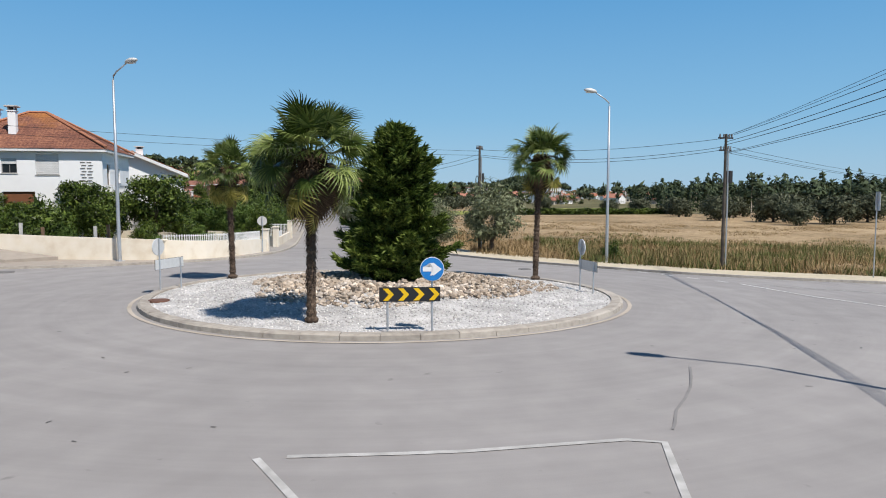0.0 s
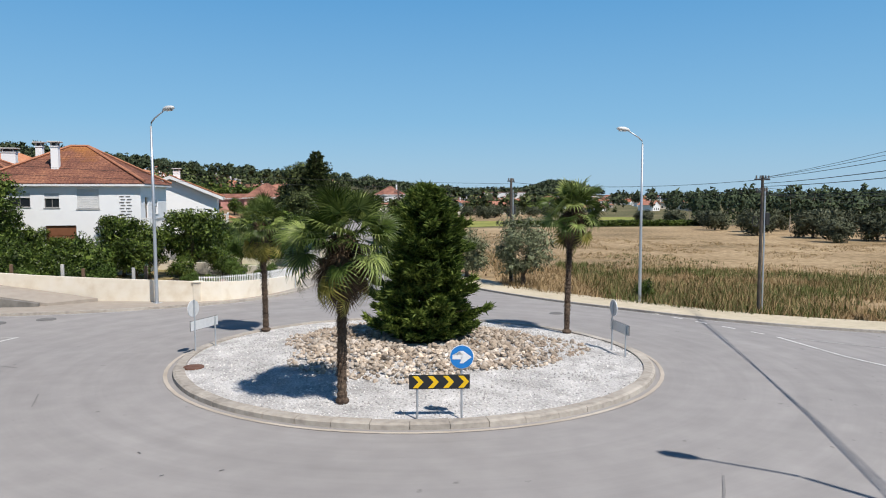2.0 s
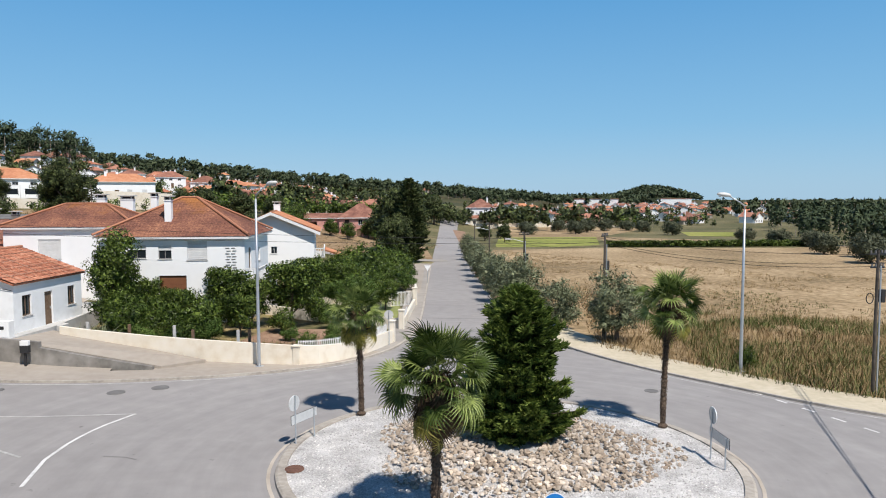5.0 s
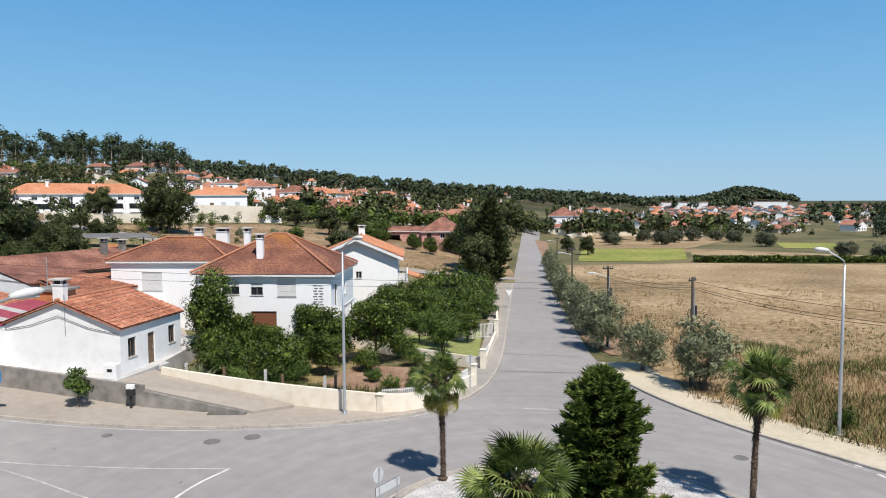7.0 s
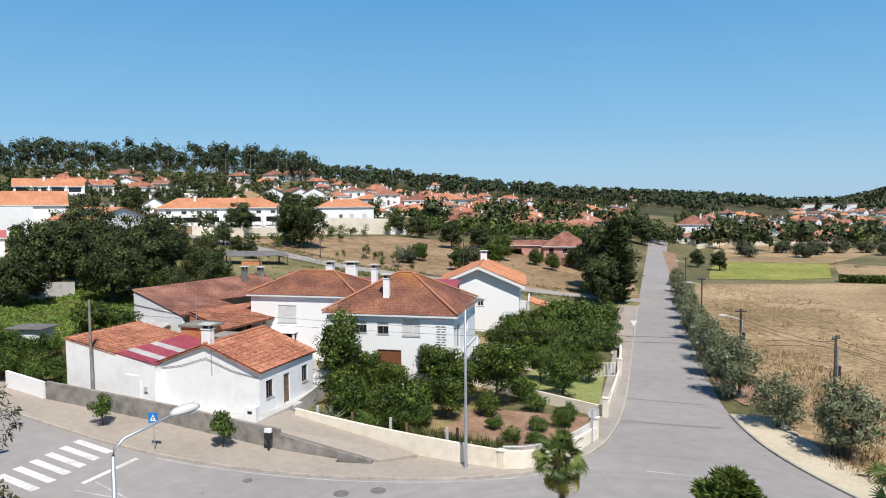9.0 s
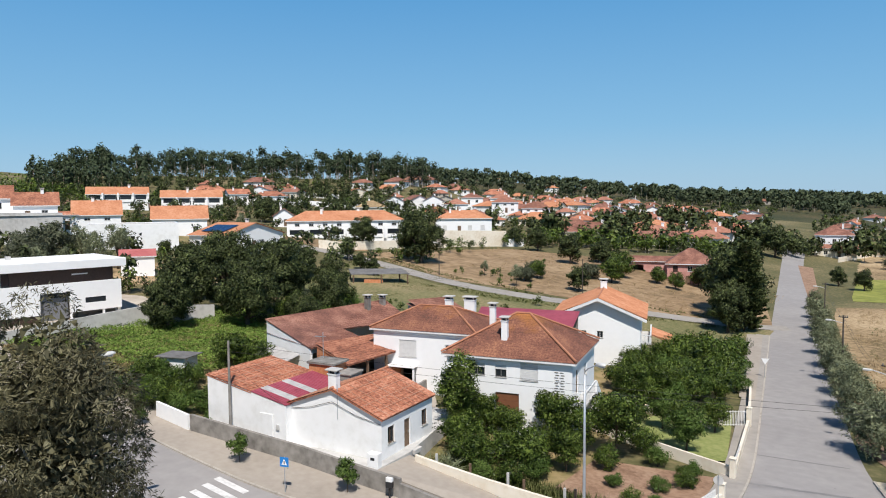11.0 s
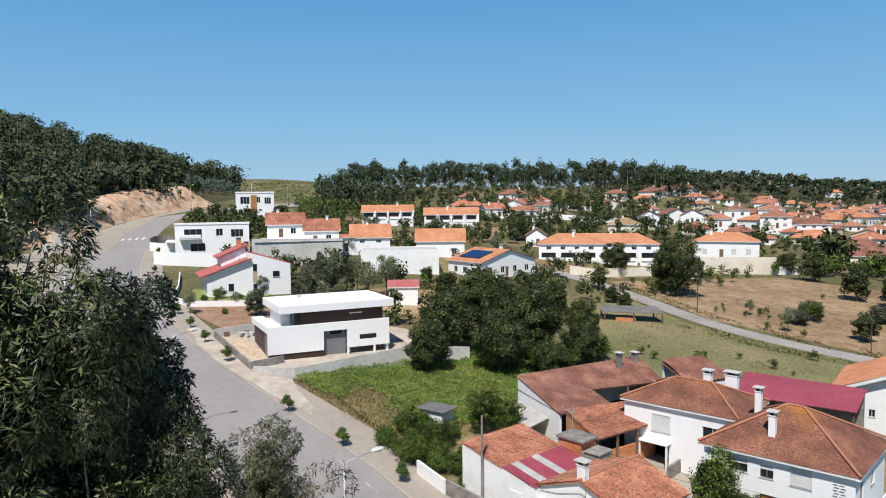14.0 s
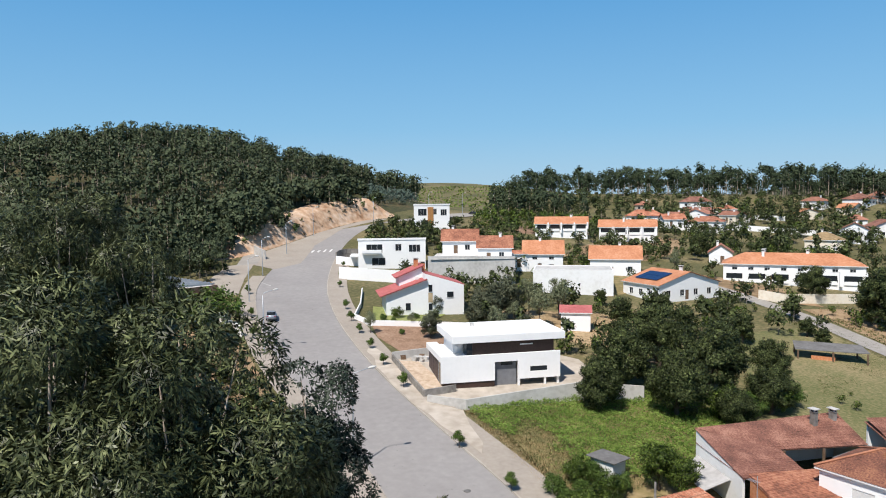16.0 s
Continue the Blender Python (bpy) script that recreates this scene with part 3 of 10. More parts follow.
nw = [p for p in KERB_NW if -205 < p[0] and p[1] < 118]
kerb(nw, "low pale concrete kerb beside the pavement")
i0 = next(i for i, p in enumerate(nw) if p[0] > -24)
i1 = next(i for i, p in enumerate(nw) if p[1] > 41)
pavement("pavement", nw[:i0 + 1], 4.3, PAVE_TAN, "wide dusty tan pavement along the climbing road")
pavement("pavement", nw[i0:i1 + 1], 2.0, PAVE_TAN, "dusty tan pavement bending round the garden wall")
pavement("pavement", nw[i1:], 1.9, PAVE_GREY, "narrow dusty pavement along the garden walls")
sheet("pavement_apron", [(-23.5, 32.4), (-14.6, 36.8), (-14.9, 37.7), (-20, 37.3), (-28, 37.2), (-22, 34.4)], 0.12, PAVE_TAN, "dusty pavement at the foot of the ramp", "pavement", 1.5)
ne = [p for p in KERB_NE if p[1] < 57.6]
kerb(ne, "concrete kerb of the pale paved footway")
pavement("pavement", ne, 3.4, PAVE_YEL, "pale yellow paved footway beside the dry field")
sw = [p for p in KERB_SW if p[0] > -170]
kerb(sw, "low concrete kerb on the tree side of the road")
pavement("pavement", sw, 3.0, PAVE_TAN, "dusty pavement under the eucalyptus trees", -1.0)
sheet("dirt_verge", [(-37, 231), (-21.5, 150), (-12, 95), (-5.5, 64), (-3.2, 60), (-0.5, 60), (-5, 75), (-10.5, 100), (-18, 140), (-33, 231)], 0.05, SOIL, "reddish bare verge under the olive row", "verge")

sheet("side_lane", [(-15.5, 74), (-18, 88), (-22.5, 112), (-24.5, 111), (-19.5, 86), (-17, 74)], 0.14, PAVE_TAN, "dusty strip beside the road", "verge")

# the paths and fields
LANE_LINE = rounded([(-20.5, 121), (-30, 117), (-46.5, 109), (-60, 103.5), (-74, 103), (-97, 110), (-113, 112.5), (-131, 114), (-150, 112)])
sheet("lane", offset_line(LANE_LINE, 2.1) + offset_line(LANE_LINE, -2.1)[::-1], 0.07, LANE, "narrow grey lane across the meadow", "lane", 3.0)
sheet("meadow", [(-21.5, 118), (-46, 106.5), (-74, 100), (-97, 107), (-97, 85), (-70, 70), (-58, 66), (-40, 88), (-26, 98), (-22, 108)], 0.03, NWFIELD, "mown green and straw meadow below the lane", "meadow")
sheet("meadow", [(-23, 122), (-46, 112), (-74, 106), (-97, 113), (-108, 116), (-100, 143), (-95, 160), (-70, 170), (-30, 150)], 0.03, BROWNFIELD, "dry brown field with scattered small trees", "field")
sheet("dry_field", [(-10, 100), (-16.5, 140), (-17.5, 152), (10, 166), (50, 172), (92, 200), (190, 150), (130, 20), (80, 8), (35.6, 30), (21.5, 35.4), (17.2, 36.6), (13.6, 38.6), (7.2, 43.8), (3.2, 48.5), (0.6, 53.2), (-1, 62), (-4.6, 78)],
      0.03, DRYGRASS, "wide field of dry golden grass", "field", 5.0)
sheet("crop_strip", [(-16, 164), (-17, 172), (-20, 214), (9, 222), (8, 177), (-2, 167)], 0.05, CROP, "bright yellow-green crop strip", "crop")
sheet("crop_strip", [(38, 232), (40, 262), (58, 262), (54, 232)], 0.05, CROP, "small bright green crop patch", "crop")
sheet("dry_field", [(-20, 216), (10, 224), (30, 214), (60, 200), (60, 190), (10, 178), (10, 224), (34, 300), (-30, 300)], 0.04, DRYGRASS, "straw-coloured field behind the crop", "field", 5.0)
sheet("weedy_plot", [(-81, 33.4), (-63, 33), (-54.5, 33.5), (-53, 45), (-58.5, 55), (-63, 62), (-74, 60), (-77.5, 47.2), (-79.5, 34.5)], 0.06, GREENPLOT, "empty plot of green bracken and dry weeds", "plot")
sheet("dust_spill", [(-108, 26.9), (-104.5, 25.6), (-101, 25.9), (-97, 25.1), (-93, 25.4), (-89, 25.2), (-85.5, 25.7), (-82, 25.7), (-78, 26.6), (-74.5, 26.8), (-70, 27.9), (-66.5, 28.3), (-69, 29.5), (-74, 30.0), (-78.2, 30.9), (-82.0, 27.7), (-92, 27.75), (-99.4, 28.0), (-104, 27.7)], 0.175, DUST, "pale building dust spilt over the pavement", "dust", 1.5)
sheet("forecourt", [(-100.5, 28.4), (-84.2, 28.2), (-80.4, 34.5), (-78.6, 47), (-80, 53), (-92, 55), (-98.5, 51), (-100.6, 44)], 0.1, DUST, "pale dusty forecourt round the new house", "forecourt", 2.0)
sheet("bare_plot", [(-101, 31), (-101, 44), (-118, 44), (-121.5, 30.5), (-112, 29.3)], 0.06, SOIL, "brown bare plot beside the new house", "plot")

sheet("forest_floor", [(-246, 60), (-236, 26), (-212, 10), (-180, -4), (-160, -8), (-30, 6), (-20, -30), (-100, -200), (-520, -250), (-560, 160), (-420, 150), (-300, 110)], 0.02, FORESTFLOOR, "dark woodland floor with brown litter", "woodland", 8.0)
sheet("dry_verge", [(-168, 11.5), (-140, 8.8), (-116, 7.9), (-93, 9.6), (-77, 11.8), (-60, 13), (-58, -4), (-100, -6), (-160, -8)], 0.05, BROWNFIELD, "brown litter and dry grass under the roadside trees", "verge", 5.0)
sheet("lawn", [(-22.5, 57), (-20.6, 66), (-15.9, 67), (-13.2, 54), (-15, 52.6)], 0.1, LAWN, "small garden lawn, green and straw", "lawn", 2.0)
sheet("flower_bed", [(-21, 40.5), (-14.6, 39.3), (-12.4, 46), (-13, 50), (-21, 48)], 0.1, SOIL, "tilled reddish garden soil", "garden bed", 2.0)
sheet("garden_ground", [(-29.5, 38.2), (-21, 38.6), (-21, 48), (-23, 57), (-26, 64), (-21, 70), (-18.5, 84), (-24.5, 98), (-29, 86), (-34, 62), (-36, 47), (-32, 44)], 0.07, GREENPLOT, "weedy garden ground round the houses", "garden", 2.5)

# the cut bank on the outside of the bend: steep gullied earth
BANK = rounded([(-254, 76), (-246.5, 61), (-227, 40.5), (-211, 27), (-199, 17), (-192, 8)])
BANK_UP = ((0, 0.8, 2.0, 4.4, 6.6, 9.0), (0, 0.7, 2.5, 4.9, 5.9, 6.2))


def bank(offs, ups, name, label, material, seed, rough=1.0):
    rng_ = np.random.default_rng(seed)
    pts = [(x, y) for x, y, a in along(BANK, 0.8)]
    bm = bmesh.new()
    rows = []
    n = len(pts)
    gully = np.convolve(rng_.normal(size=n + 4), np.ones(3) / 3, "same")[2:n + 2]
    swell = np.convolve(rng_.normal(size=n + 40), np.hanning(21) / 6, "same")[20:n + 20]
    for o, up in zip(offs, ups):
        row = []
        line_ = offset_line(pts, -o)
        for i, (x, y) in enumerate(line_):
            k = min(1, i / 12, (n - 1 - i) / 22)
            z = up * k * (1 + 0.10 * swell[i]) + (0.35 * gully[i] * min(up, 6.5 - up) / 3 * rough if 0 < up < 6 else 0)
            row.append(bm.verts.new((x, y, gz(x, y) + 0.03 + z + rng_.normal() * 0.07 * rough)))
        rows.append(row)
    for a, b in zip(rows, rows[1:]):
        for i in range(n - 1):
            bm.faces.new((a[i], a[i + 1], b[i + 1], b[i]))
    bmesh.ops.recalc_face_normals(bm, faces=bm.faces)
    if sum(f.normal.z for f in bm.faces) < 0:
        bmesh.ops.reverse_faces(bm, faces=bm.faces)
    tagged(part(name, bm, material), label, "bank", kind="structure")


bank(tuple(np.linspace(0, 9, 13)), tuple(np.interp(np.linspace(0, 9, 13), *BANK_UP)), "earth_bank", "orange and cream cut earth bank under the wood", CUTEARTH, 5)
bank((9.0, 13, 22, 34), (6.15, 6.4, 4.0, 0), "wood_bank", "wooded top of the cut bank", FORESTFLOOR, 6, 0.5)
sheet("dusty_verge", [(-250, 71), (-246.5, 61.5), (-227, 41), (-211, 27.5), (-199, 17.5), (-190, 13), (-177, 20.5), (-184, 28), (-209, 36), (-232, 49.5), (-246, 66)], 0.06, PAVE_TAN, "dusty tan verge at the foot of the bank", "verge", 3.0)
sheet("dry_plot", [(-113, 47), (-104, 58), (-92, 62), (-88, 74), (-98, 82), (-116, 74), (-124, 58)], 0.05, DRYGRASS, "dry straw-coloured plot behind the new house", "plot")
sheet("dry_plot", [(-128, 84), (-138, 112), (-150, 116), (-164, 100), (-150, 92)], 0.05, GREENPLOT, "weedy plot between the hillside houses", "plot")
sheet("dry_plot", [(-150, 116), (-134, 116), (-118, 113), (-108, 122), (-124, 128), (-140, 124)], 0.05, BROWNFIELD, "dry verge of the lane", "plot")
sheet("dry_plot", [(-178, 100), (-165, 120), (-176, 140), (-200, 160), (-212, 150), (-196, 120)], 0.05, BROWNFIELD, "dry slope under the terraced houses", "plot")
sheet("bare_plot", [(-236, 112), (-222, 110), (-214, 134), (-228, 150), (-240, 140)], 0.05, SOIL, "reddish bare slope under the ridge", "plot")

# ---- road markings ----
def marking(points, width, material=PAINT, label="white painted road line"):
    pts = [(x, y) for x, y, a in along(points, 0.8)] + [points[-1]]
    a, b = offset_line(pts, width / 2), offset_line(pts, -width / 2)
    bm = bmesh.new()
    rows = [(bm.verts.new((*p, gz(*p) + 0.04)), bm.verts.new((*s, gz(*s) + 0.04))) for p, s in zip(a, b)]
    for (p, s), (u, v) in zip(rows, rows[1:]):
        bm.faces.new((p, s, v, u))
    bmesh.ops.recalc_face_normals(bm, faces=bm.faces)
    if sum(f.normal.z for f in bm.faces) < 0:
        bmesh.ops.reverse_faces(bm, faces=bm.faces)
    tagged(part("road_marking", bm, material), label, "road marking", kind="structure")


marking([(-2.1, 9.27), (0.12, 9.44), (3.2, 10.06), (2.84, 7.98), (2.3, 4.6)], 0.11, WORNPAINT)
marking([(-2.5, 9.2), (-1.74, 7.97), (-0.5, 5.9)], 0.11, WORNPAINT)
marking([(12.98, 30.65), (15.3, 29.3), (24, 24.4)], 0.10, WORNPAINT)
marking([(12.98, 30.65), (13.4, 28.5), (13.81, 26.4), (15.5, 22.5), (20, 17)], 0.13)
marking([(-7.3, 41.2), (-4.4, 41.8)], 0.14, WORNPAINT)
marking([(-33, 23.4), (-26.7, 24.9), (-22, 26.2), (-18.3, 27.4)], 0.11, WORNPAINT)
marking([(-18.3, 27.4), (-18.65, 25.5), (-18.6, 23.8), (-18.2, 21.9), (-17.2, 19.6)], 0.13)
marking([(-33, 24.6), (-25.4, 23.6), (-21.8, 22.8), (-19.2, 21.9)], 0.11, WORNPAINT)
marking([(-33.4, 24.1), (-33.75, 27.9)], 0.3)
marking(offset_line([p for p in KERB_NW if -34 < p[0] < -12.2 and p[1] < 41], -0.35), 0.12, WORNPAINT, "worn white edge line beside the kerb")
marking(offset_line([p for p in KERB_NE if 4 < p[0] < 22], -0.45), 0.10, WORNPAINT, "worn white edge line")
for k in range(5):
    x, y = 9.2 + k * 0.79, 37.4 - k * 1.37
    marking([(x, y), (x + 0.35, y - 0.6)], 0.15)
for k in range(6):
    y = 27.6 - k * 1.05
    marking([(-38.6 + 0.2 * k, y), (-35.6 + 0.2 * k, y)], 0.5, PAINT, "white zebra crossing bar")
for k in range(3):
    x, y = -44.5 - k * 5.0, 26.6 - 0.06 * k * 2
    marking([(x, y), (x - 2.0, y - 0.05)], 0.12, WORNPAINT)
for k in range(6):
    marking([(-203.2 + k * 0.1, 40 - k * 1.7), (-199.6, 38.6 - k * 1.7)], 0.55, PAINT, "white zebra crossing bar")
marking([(-162.5, 15.6), (-157.5, 17.4)], 0.3, WORNPAINT)
crk = random.Random(8)
for pts, w in (([(5.1, 14.2), (4.7, 12.7), (3.8, 11.2), (3.4, 10.4)], 0.05), ([(-16.3, 22.5), (-15.6, 22.65), (-15.0, 22.4)], 0.035), ([(-12.4, 19.4), (-12.0, 18.6), (-11.7, 18.1)], 0.04)):
    line_ = rounded([(x + crk.uniform(-0.08, 0.08), y + crk.uniform(-0.08, 0.08)) for x, y in pts], 1)
    marking([(x + crk.uniform(-0.05, 0.05), y + crk.uniform(-0.05, 0.05)) for x, y in line_], w, DARKASPH, "thin dark crack in the asphalt")
for k in range(40):
    x, y = crk.uniform(-20, 15), crk.uniform(8, 24)
    if math.hypot(x - ROUND[0], y - ROUND[1]) > 9:
        marking([(x, y), (x + crk.uniform(-0.12, 0.12), y + crk.uniform(-0.1, 0.1))], crk.uniform(0.02, 0.045), TYREMARK, "small dark tar spot on the asphalt")
marking([(-11.4, 50.5), (-4.2, 52.4)], 0.35, DARKASPH, "dark patch across the road mouth")
marking([(-12.6, 57), (-5.6, 58.4)], 0.2, DARKASPH, "dark patch across the road mouth")
marking(ring(*ROUND, 8.35, 60) + [ring(*ROUND, 8.35, 60)[0]], 0.12, DUST, "pale dusty line round the island kerb")


def manhole(x, y, r, material=DARKSHEET):
    bm = bmesh.new()
    z = gz(x, y)
    bmesh.ops.create_cone(bm, cap_ends=True, segments=24, radius1=r, radius2=r * 0.97, depth=0.03, matrix=Matrix.Translation((x, y, z + 0.04)))
    bmesh.ops.create_cone(bm, cap_ends=True, segments=24, radius1=r * 0.8, radius2=r * 0.78, depth=0.012, matrix=Matrix.Translation((x, y, z + 0.058)))
    tagged(part("manhole_cover", bm, material), "round dark iron manhole cover set in the road", "manhole cover")


for x, y, r in ((-21.2, 30.25, 0.42), (-19.66, 31.5, 0.42), (-26.6, 29.1, 0.28), (-39.5, 30.8, 0.35), (-60, 24, 0.35), (-92, 18, 0.35), (4.2, 36.2, 0.35)):
    manhole(x, y, r)


# ---- buildings ----
def panel(bm, m, length, height, thick, openings):
    """A wall with thickness and openings cut through it, along local x, its outside at y = 0."""
    xs = sorted({0.0, length, *[min(max(o[i], 0), length) for o in openings for i in (0, 2)]})
    zs = sorted({0.0, height, *[min(max(o[i], 0), height) for o in openings for i in (1, 3)]})
    full = {}
    for i in range(len(xs) - 1):
        for k in range(len(zs) - 1):
            cx, cz = (xs[i] + xs[i + 1]) / 2, (zs[k] + zs[k + 1]) / 2
            full[i, k] = not any(o[0] < cx < o[2] and o[1] < cz < o[3] for o in openings)
    cache = {}

    def v(i, k, y):
        if (i, k, y) not in cache:
            cache[i, k, y] = bm.verts.new(m @ Vector((xs[i], y, zs[k])))
        return cache[i, k, y]

    for (i, k), f in full.items():
        if not f:
            continue
        bm.faces.new((v(i, k, 0), v(i + 1, k, 0), v(i + 1, k + 1, 0), v(i, k + 1, 0)))
        bm.faces.new((v(i, k + 1, thick), v(i + 1, k + 1, thick), v(i + 1, k, thick), v(i, k, thick)))
        for di, dk, a, b in ((-1, 0, (i, k), (i, k + 1)), (1, 0, (i + 1, k + 1), (i + 1, k)), (0, -1, (i + 1, k), (i, k)), (0, 1, (i, k + 1), (i + 1, k + 1))):
            if not full.get((i + di, k + dk), False):
                bm.faces.new((v(*a, 0), v(*b, 0), v(*b, thick), v(*a, thick)))


def frame_bm(m, x0, z0, x1, z1, y0, y1, t, bars=1):
    bm = bmesh.new()
    add_box(bm, x0, y0, z0, x0 + t, y1, z1)
    add_box(bm, x1 - t, y0, z0, x1, y1, z1)
    add_box(bm, x0 + t, y0, z0, x1 - t, y1, z0 + t)
    add_box(bm, x0 + t, y0, z1 - t, x1 - t, y1, z1)
    for b in range(bars):
        c = x0 + (x1 - x0) * (b + 1) / (bars + 1)
        add_box(bm, c - t / 2, y0, z0 + t, c + t / 2, y1, z1 - t)
    bm.transform(m)
    return bm


def window(root, m, o, trim=PAINTEDWHITE, shutter=SHUTTER):
    """What fills one opening: frame and pane, a roller shutter, a door or a garage door."""
    x0, z0, x1, z1, style = o
    if style == "open":
        return
    if style in ("win", "half", "shut", "big", "lowered"):
        fr = part("window", frame_bm(m, x0, z0, x1, z1, 0.10, 0.16, 0.05, 2 if style == "big" else 1), DARKSHEET if style == "lowered" else trim, root)
        gb = box(x0 + 0.05, 0.125, z0 + 0.05, x1 - 0.05, 0.135, z1 - 0.05)
        gb.transform(m)
        part("pane", gb, GLASS, fr)
        sb = box(x0 - 0.06, -0.05, z0 - 0.06, x1 + 0.06, 0.09, z0, 0.01)
        sb.transform(m)
        part("sill", sb, LIGHTCONC, fr)
        if style in ("half", "shut", "lowered"):
            low = z0 + 0.02 if style == "shut" else z0 + (z1 - z0) * (0.55 if style == "half" else 0.62)
            bm = bmesh.new()
            n = max(3, int((z1 - low) / 0.12))
            prof = []
            for k in range(n):
                a, b = low + (z1 - low) * k / n, low + (z1 - low) * (k + 1) / n
                prof += [(0.07, a), (0.055, a + 0.012), (0.055, b - 0.012), (0.07, b)]
            cols = [[bm.verts.new((u, y, z)) for y, z in prof] for u in (x0 + 0.01, x1 - 0.01)]
            for i in range(len(prof) - 1):
                if abs(prof[i][1] - prof[i + 1][1]) > 1e-6:
                    bm.faces.new((cols[0][i], cols[1][i], cols[1][i + 1], cols[0][i + 1]))
            bmesh.ops.remove_doubles(bm, verts=bm.verts, dist=0.0005)
            bm.transform(m)
            part("shutter", bm, shutter, fr)
    elif style in ("door", "garage", "dark"):
        mat = {"door": TIMBER, "garage": GARAGE, "dark": DARKWOOD}[style]
        slab = box(x0 + 0.01, 0.14, z0 + 0.01, x1 - 0.01, 0.18, z1 - 0.01)
        slab.transform(m)
        leaf = part("door", slab, mat, root)
        n = max(2, int((x1 - x0) / 0.5)) if style != "garage" else 1
        rows = 1 if style == "door" else 4
        for k in range(n):
            for r in range(rows):
                a, b = x0 + (x1 - x0) * k / n, x0 + (x1 - x0) * (k + 1) / n
                c, d = z0 + (z1 - z0) * r / rows, z0 + (z1 - z0) * (r + 1) / rows
                bm = box(a + 0.01, 0.10, c + 0.01, b - 0.01, 0.138, d - 0.01, 0.008)
                bm.transform(m)
                part("door_panel", bm, mat, leaf)
        if style == "door":
            hb = box(x1 - 0.16, 0.06, z0 + 0.95, x1 - 0.12, 0.10, z0 + 1.1)
            hb.transform(m)
            part("handle", hb, GALV, leaf)


def tile_plane(bm, poly, tile=0.30, course=0.42, thick=0.10, relief=0.035):
    """One slope of a tiled roof: rolls and overlapping courses over a slab. The first edge of poly is the eave."""
    p = [Vector(q) for q in poly]
    u = (p[1] - p[0]).normalized()
    n = (p[1] - p[0]).cross(p[2] - p[0]).normalized()
    if n.z < 0:
        n = -n
    v = n.cross(u).normalized()
    if v.dot(p[2] - p[0]) < 0:
        v = -v
    slab_lo = [bm.verts.new(q - n * thick) for q in p]
    slab_hi = [bm.verts.new(q - n * 0.03) for q in p]
    bm.faces.new(slab_lo)
    bm.faces.new(slab_hi)
    for i in range(len(p)):
        k = (i + 1) % len(p)
        bm.faces.new((slab_lo[i], slab_lo[k], slab_hi[k], slab_hi[i]))
    if not tile:
        return
    if tile <= 0.30:
        tile, course, relief = 0.25, 0.36, 0.016
    us = [(q - p[0]).dot(u) for q in p]
    vs = [(q - p[0]).dot(v) for q in p]
    nu = int((max(us) - min(us)) / tile * 4) + 1
    nc = int(max(vs) / course) + 1
    gu = min(us) + np.arange(nu + 1) * tile / 4
    hu = np.abs(np.cos(np.arange(nu + 1) * math.pi / 4)) * relief * 1.3
    gv = np.repeat(np.arange(nc + 1) * course, 2)[1:-1]
    hv = np.tile([0.030 if tile > 0.3 else 0.012, 0.0], nc)
    gv = np.clip(gv, 0, max(vs))
    sub = bmesh.new()
    U, V = np.meshgrid(gu, gv, indexing="ij")
    Hh = hu[:, None] + hv[None, :]
    P3 = np.array(p[0])[None, None] + U[..., None] * np.array(u) + V[..., None] * np.array(v) + Hh[..., None] * np.array(n)
    vv = [[sub.verts.new(P3[i, k]) for k in range(len(gv))] for i in range(len(gu))]
    for i in range(len(gu) - 1):
        for k in range(len(gv) - 1):
            sub.faces.new((vv[i][k], vv[i + 1][k], vv[i + 1][k + 1], vv[i][k + 1]))
    c = sum(p, Vector()) / len(p)
    for i in range(len(p)):
        a, b = p[i], p[(i + 1) % len(p)]
        no = (b - a).cross(n).normalized()
        if no.dot(c - a) > 0:
            no = -no
        bmesh.ops.bisect_plane(sub, geom=sub.verts[:] + sub.edges[:] + sub.faces[:], plane_co=a, plane_no=no, clear_outer=True)
    tmp = bpy.data.meshes.new("tmp")
    sub.to_mesh(tmp)
    sub.free()
    bm.from_mesh(tmp)
    bpy.data.meshes.remove(tmp)


def roof_part(root, polys, material, tile, caps=(), cap_material=RIDGE, fascia=None):
    bm = bmesh.new()
    for poly in polys:
        tile_plane(bm, poly, tile)
    bmesh.ops.recalc_face_normals(bm, faces=[f for f in bm.faces if f.calc_area() > 0.5 or not tile])
    roof = part("roof", bm, material, root)
    if caps:
        cb = bmesh.new()
        for a, b in caps:
            add_tube(cb, (Vector(a) + Vector((0, 0, 0.02)), Vector(b) + Vector((0, 0, 0.02))), 0.10, 6)
        part("ridge_cap", cb, cap_material, roof)
    return roof


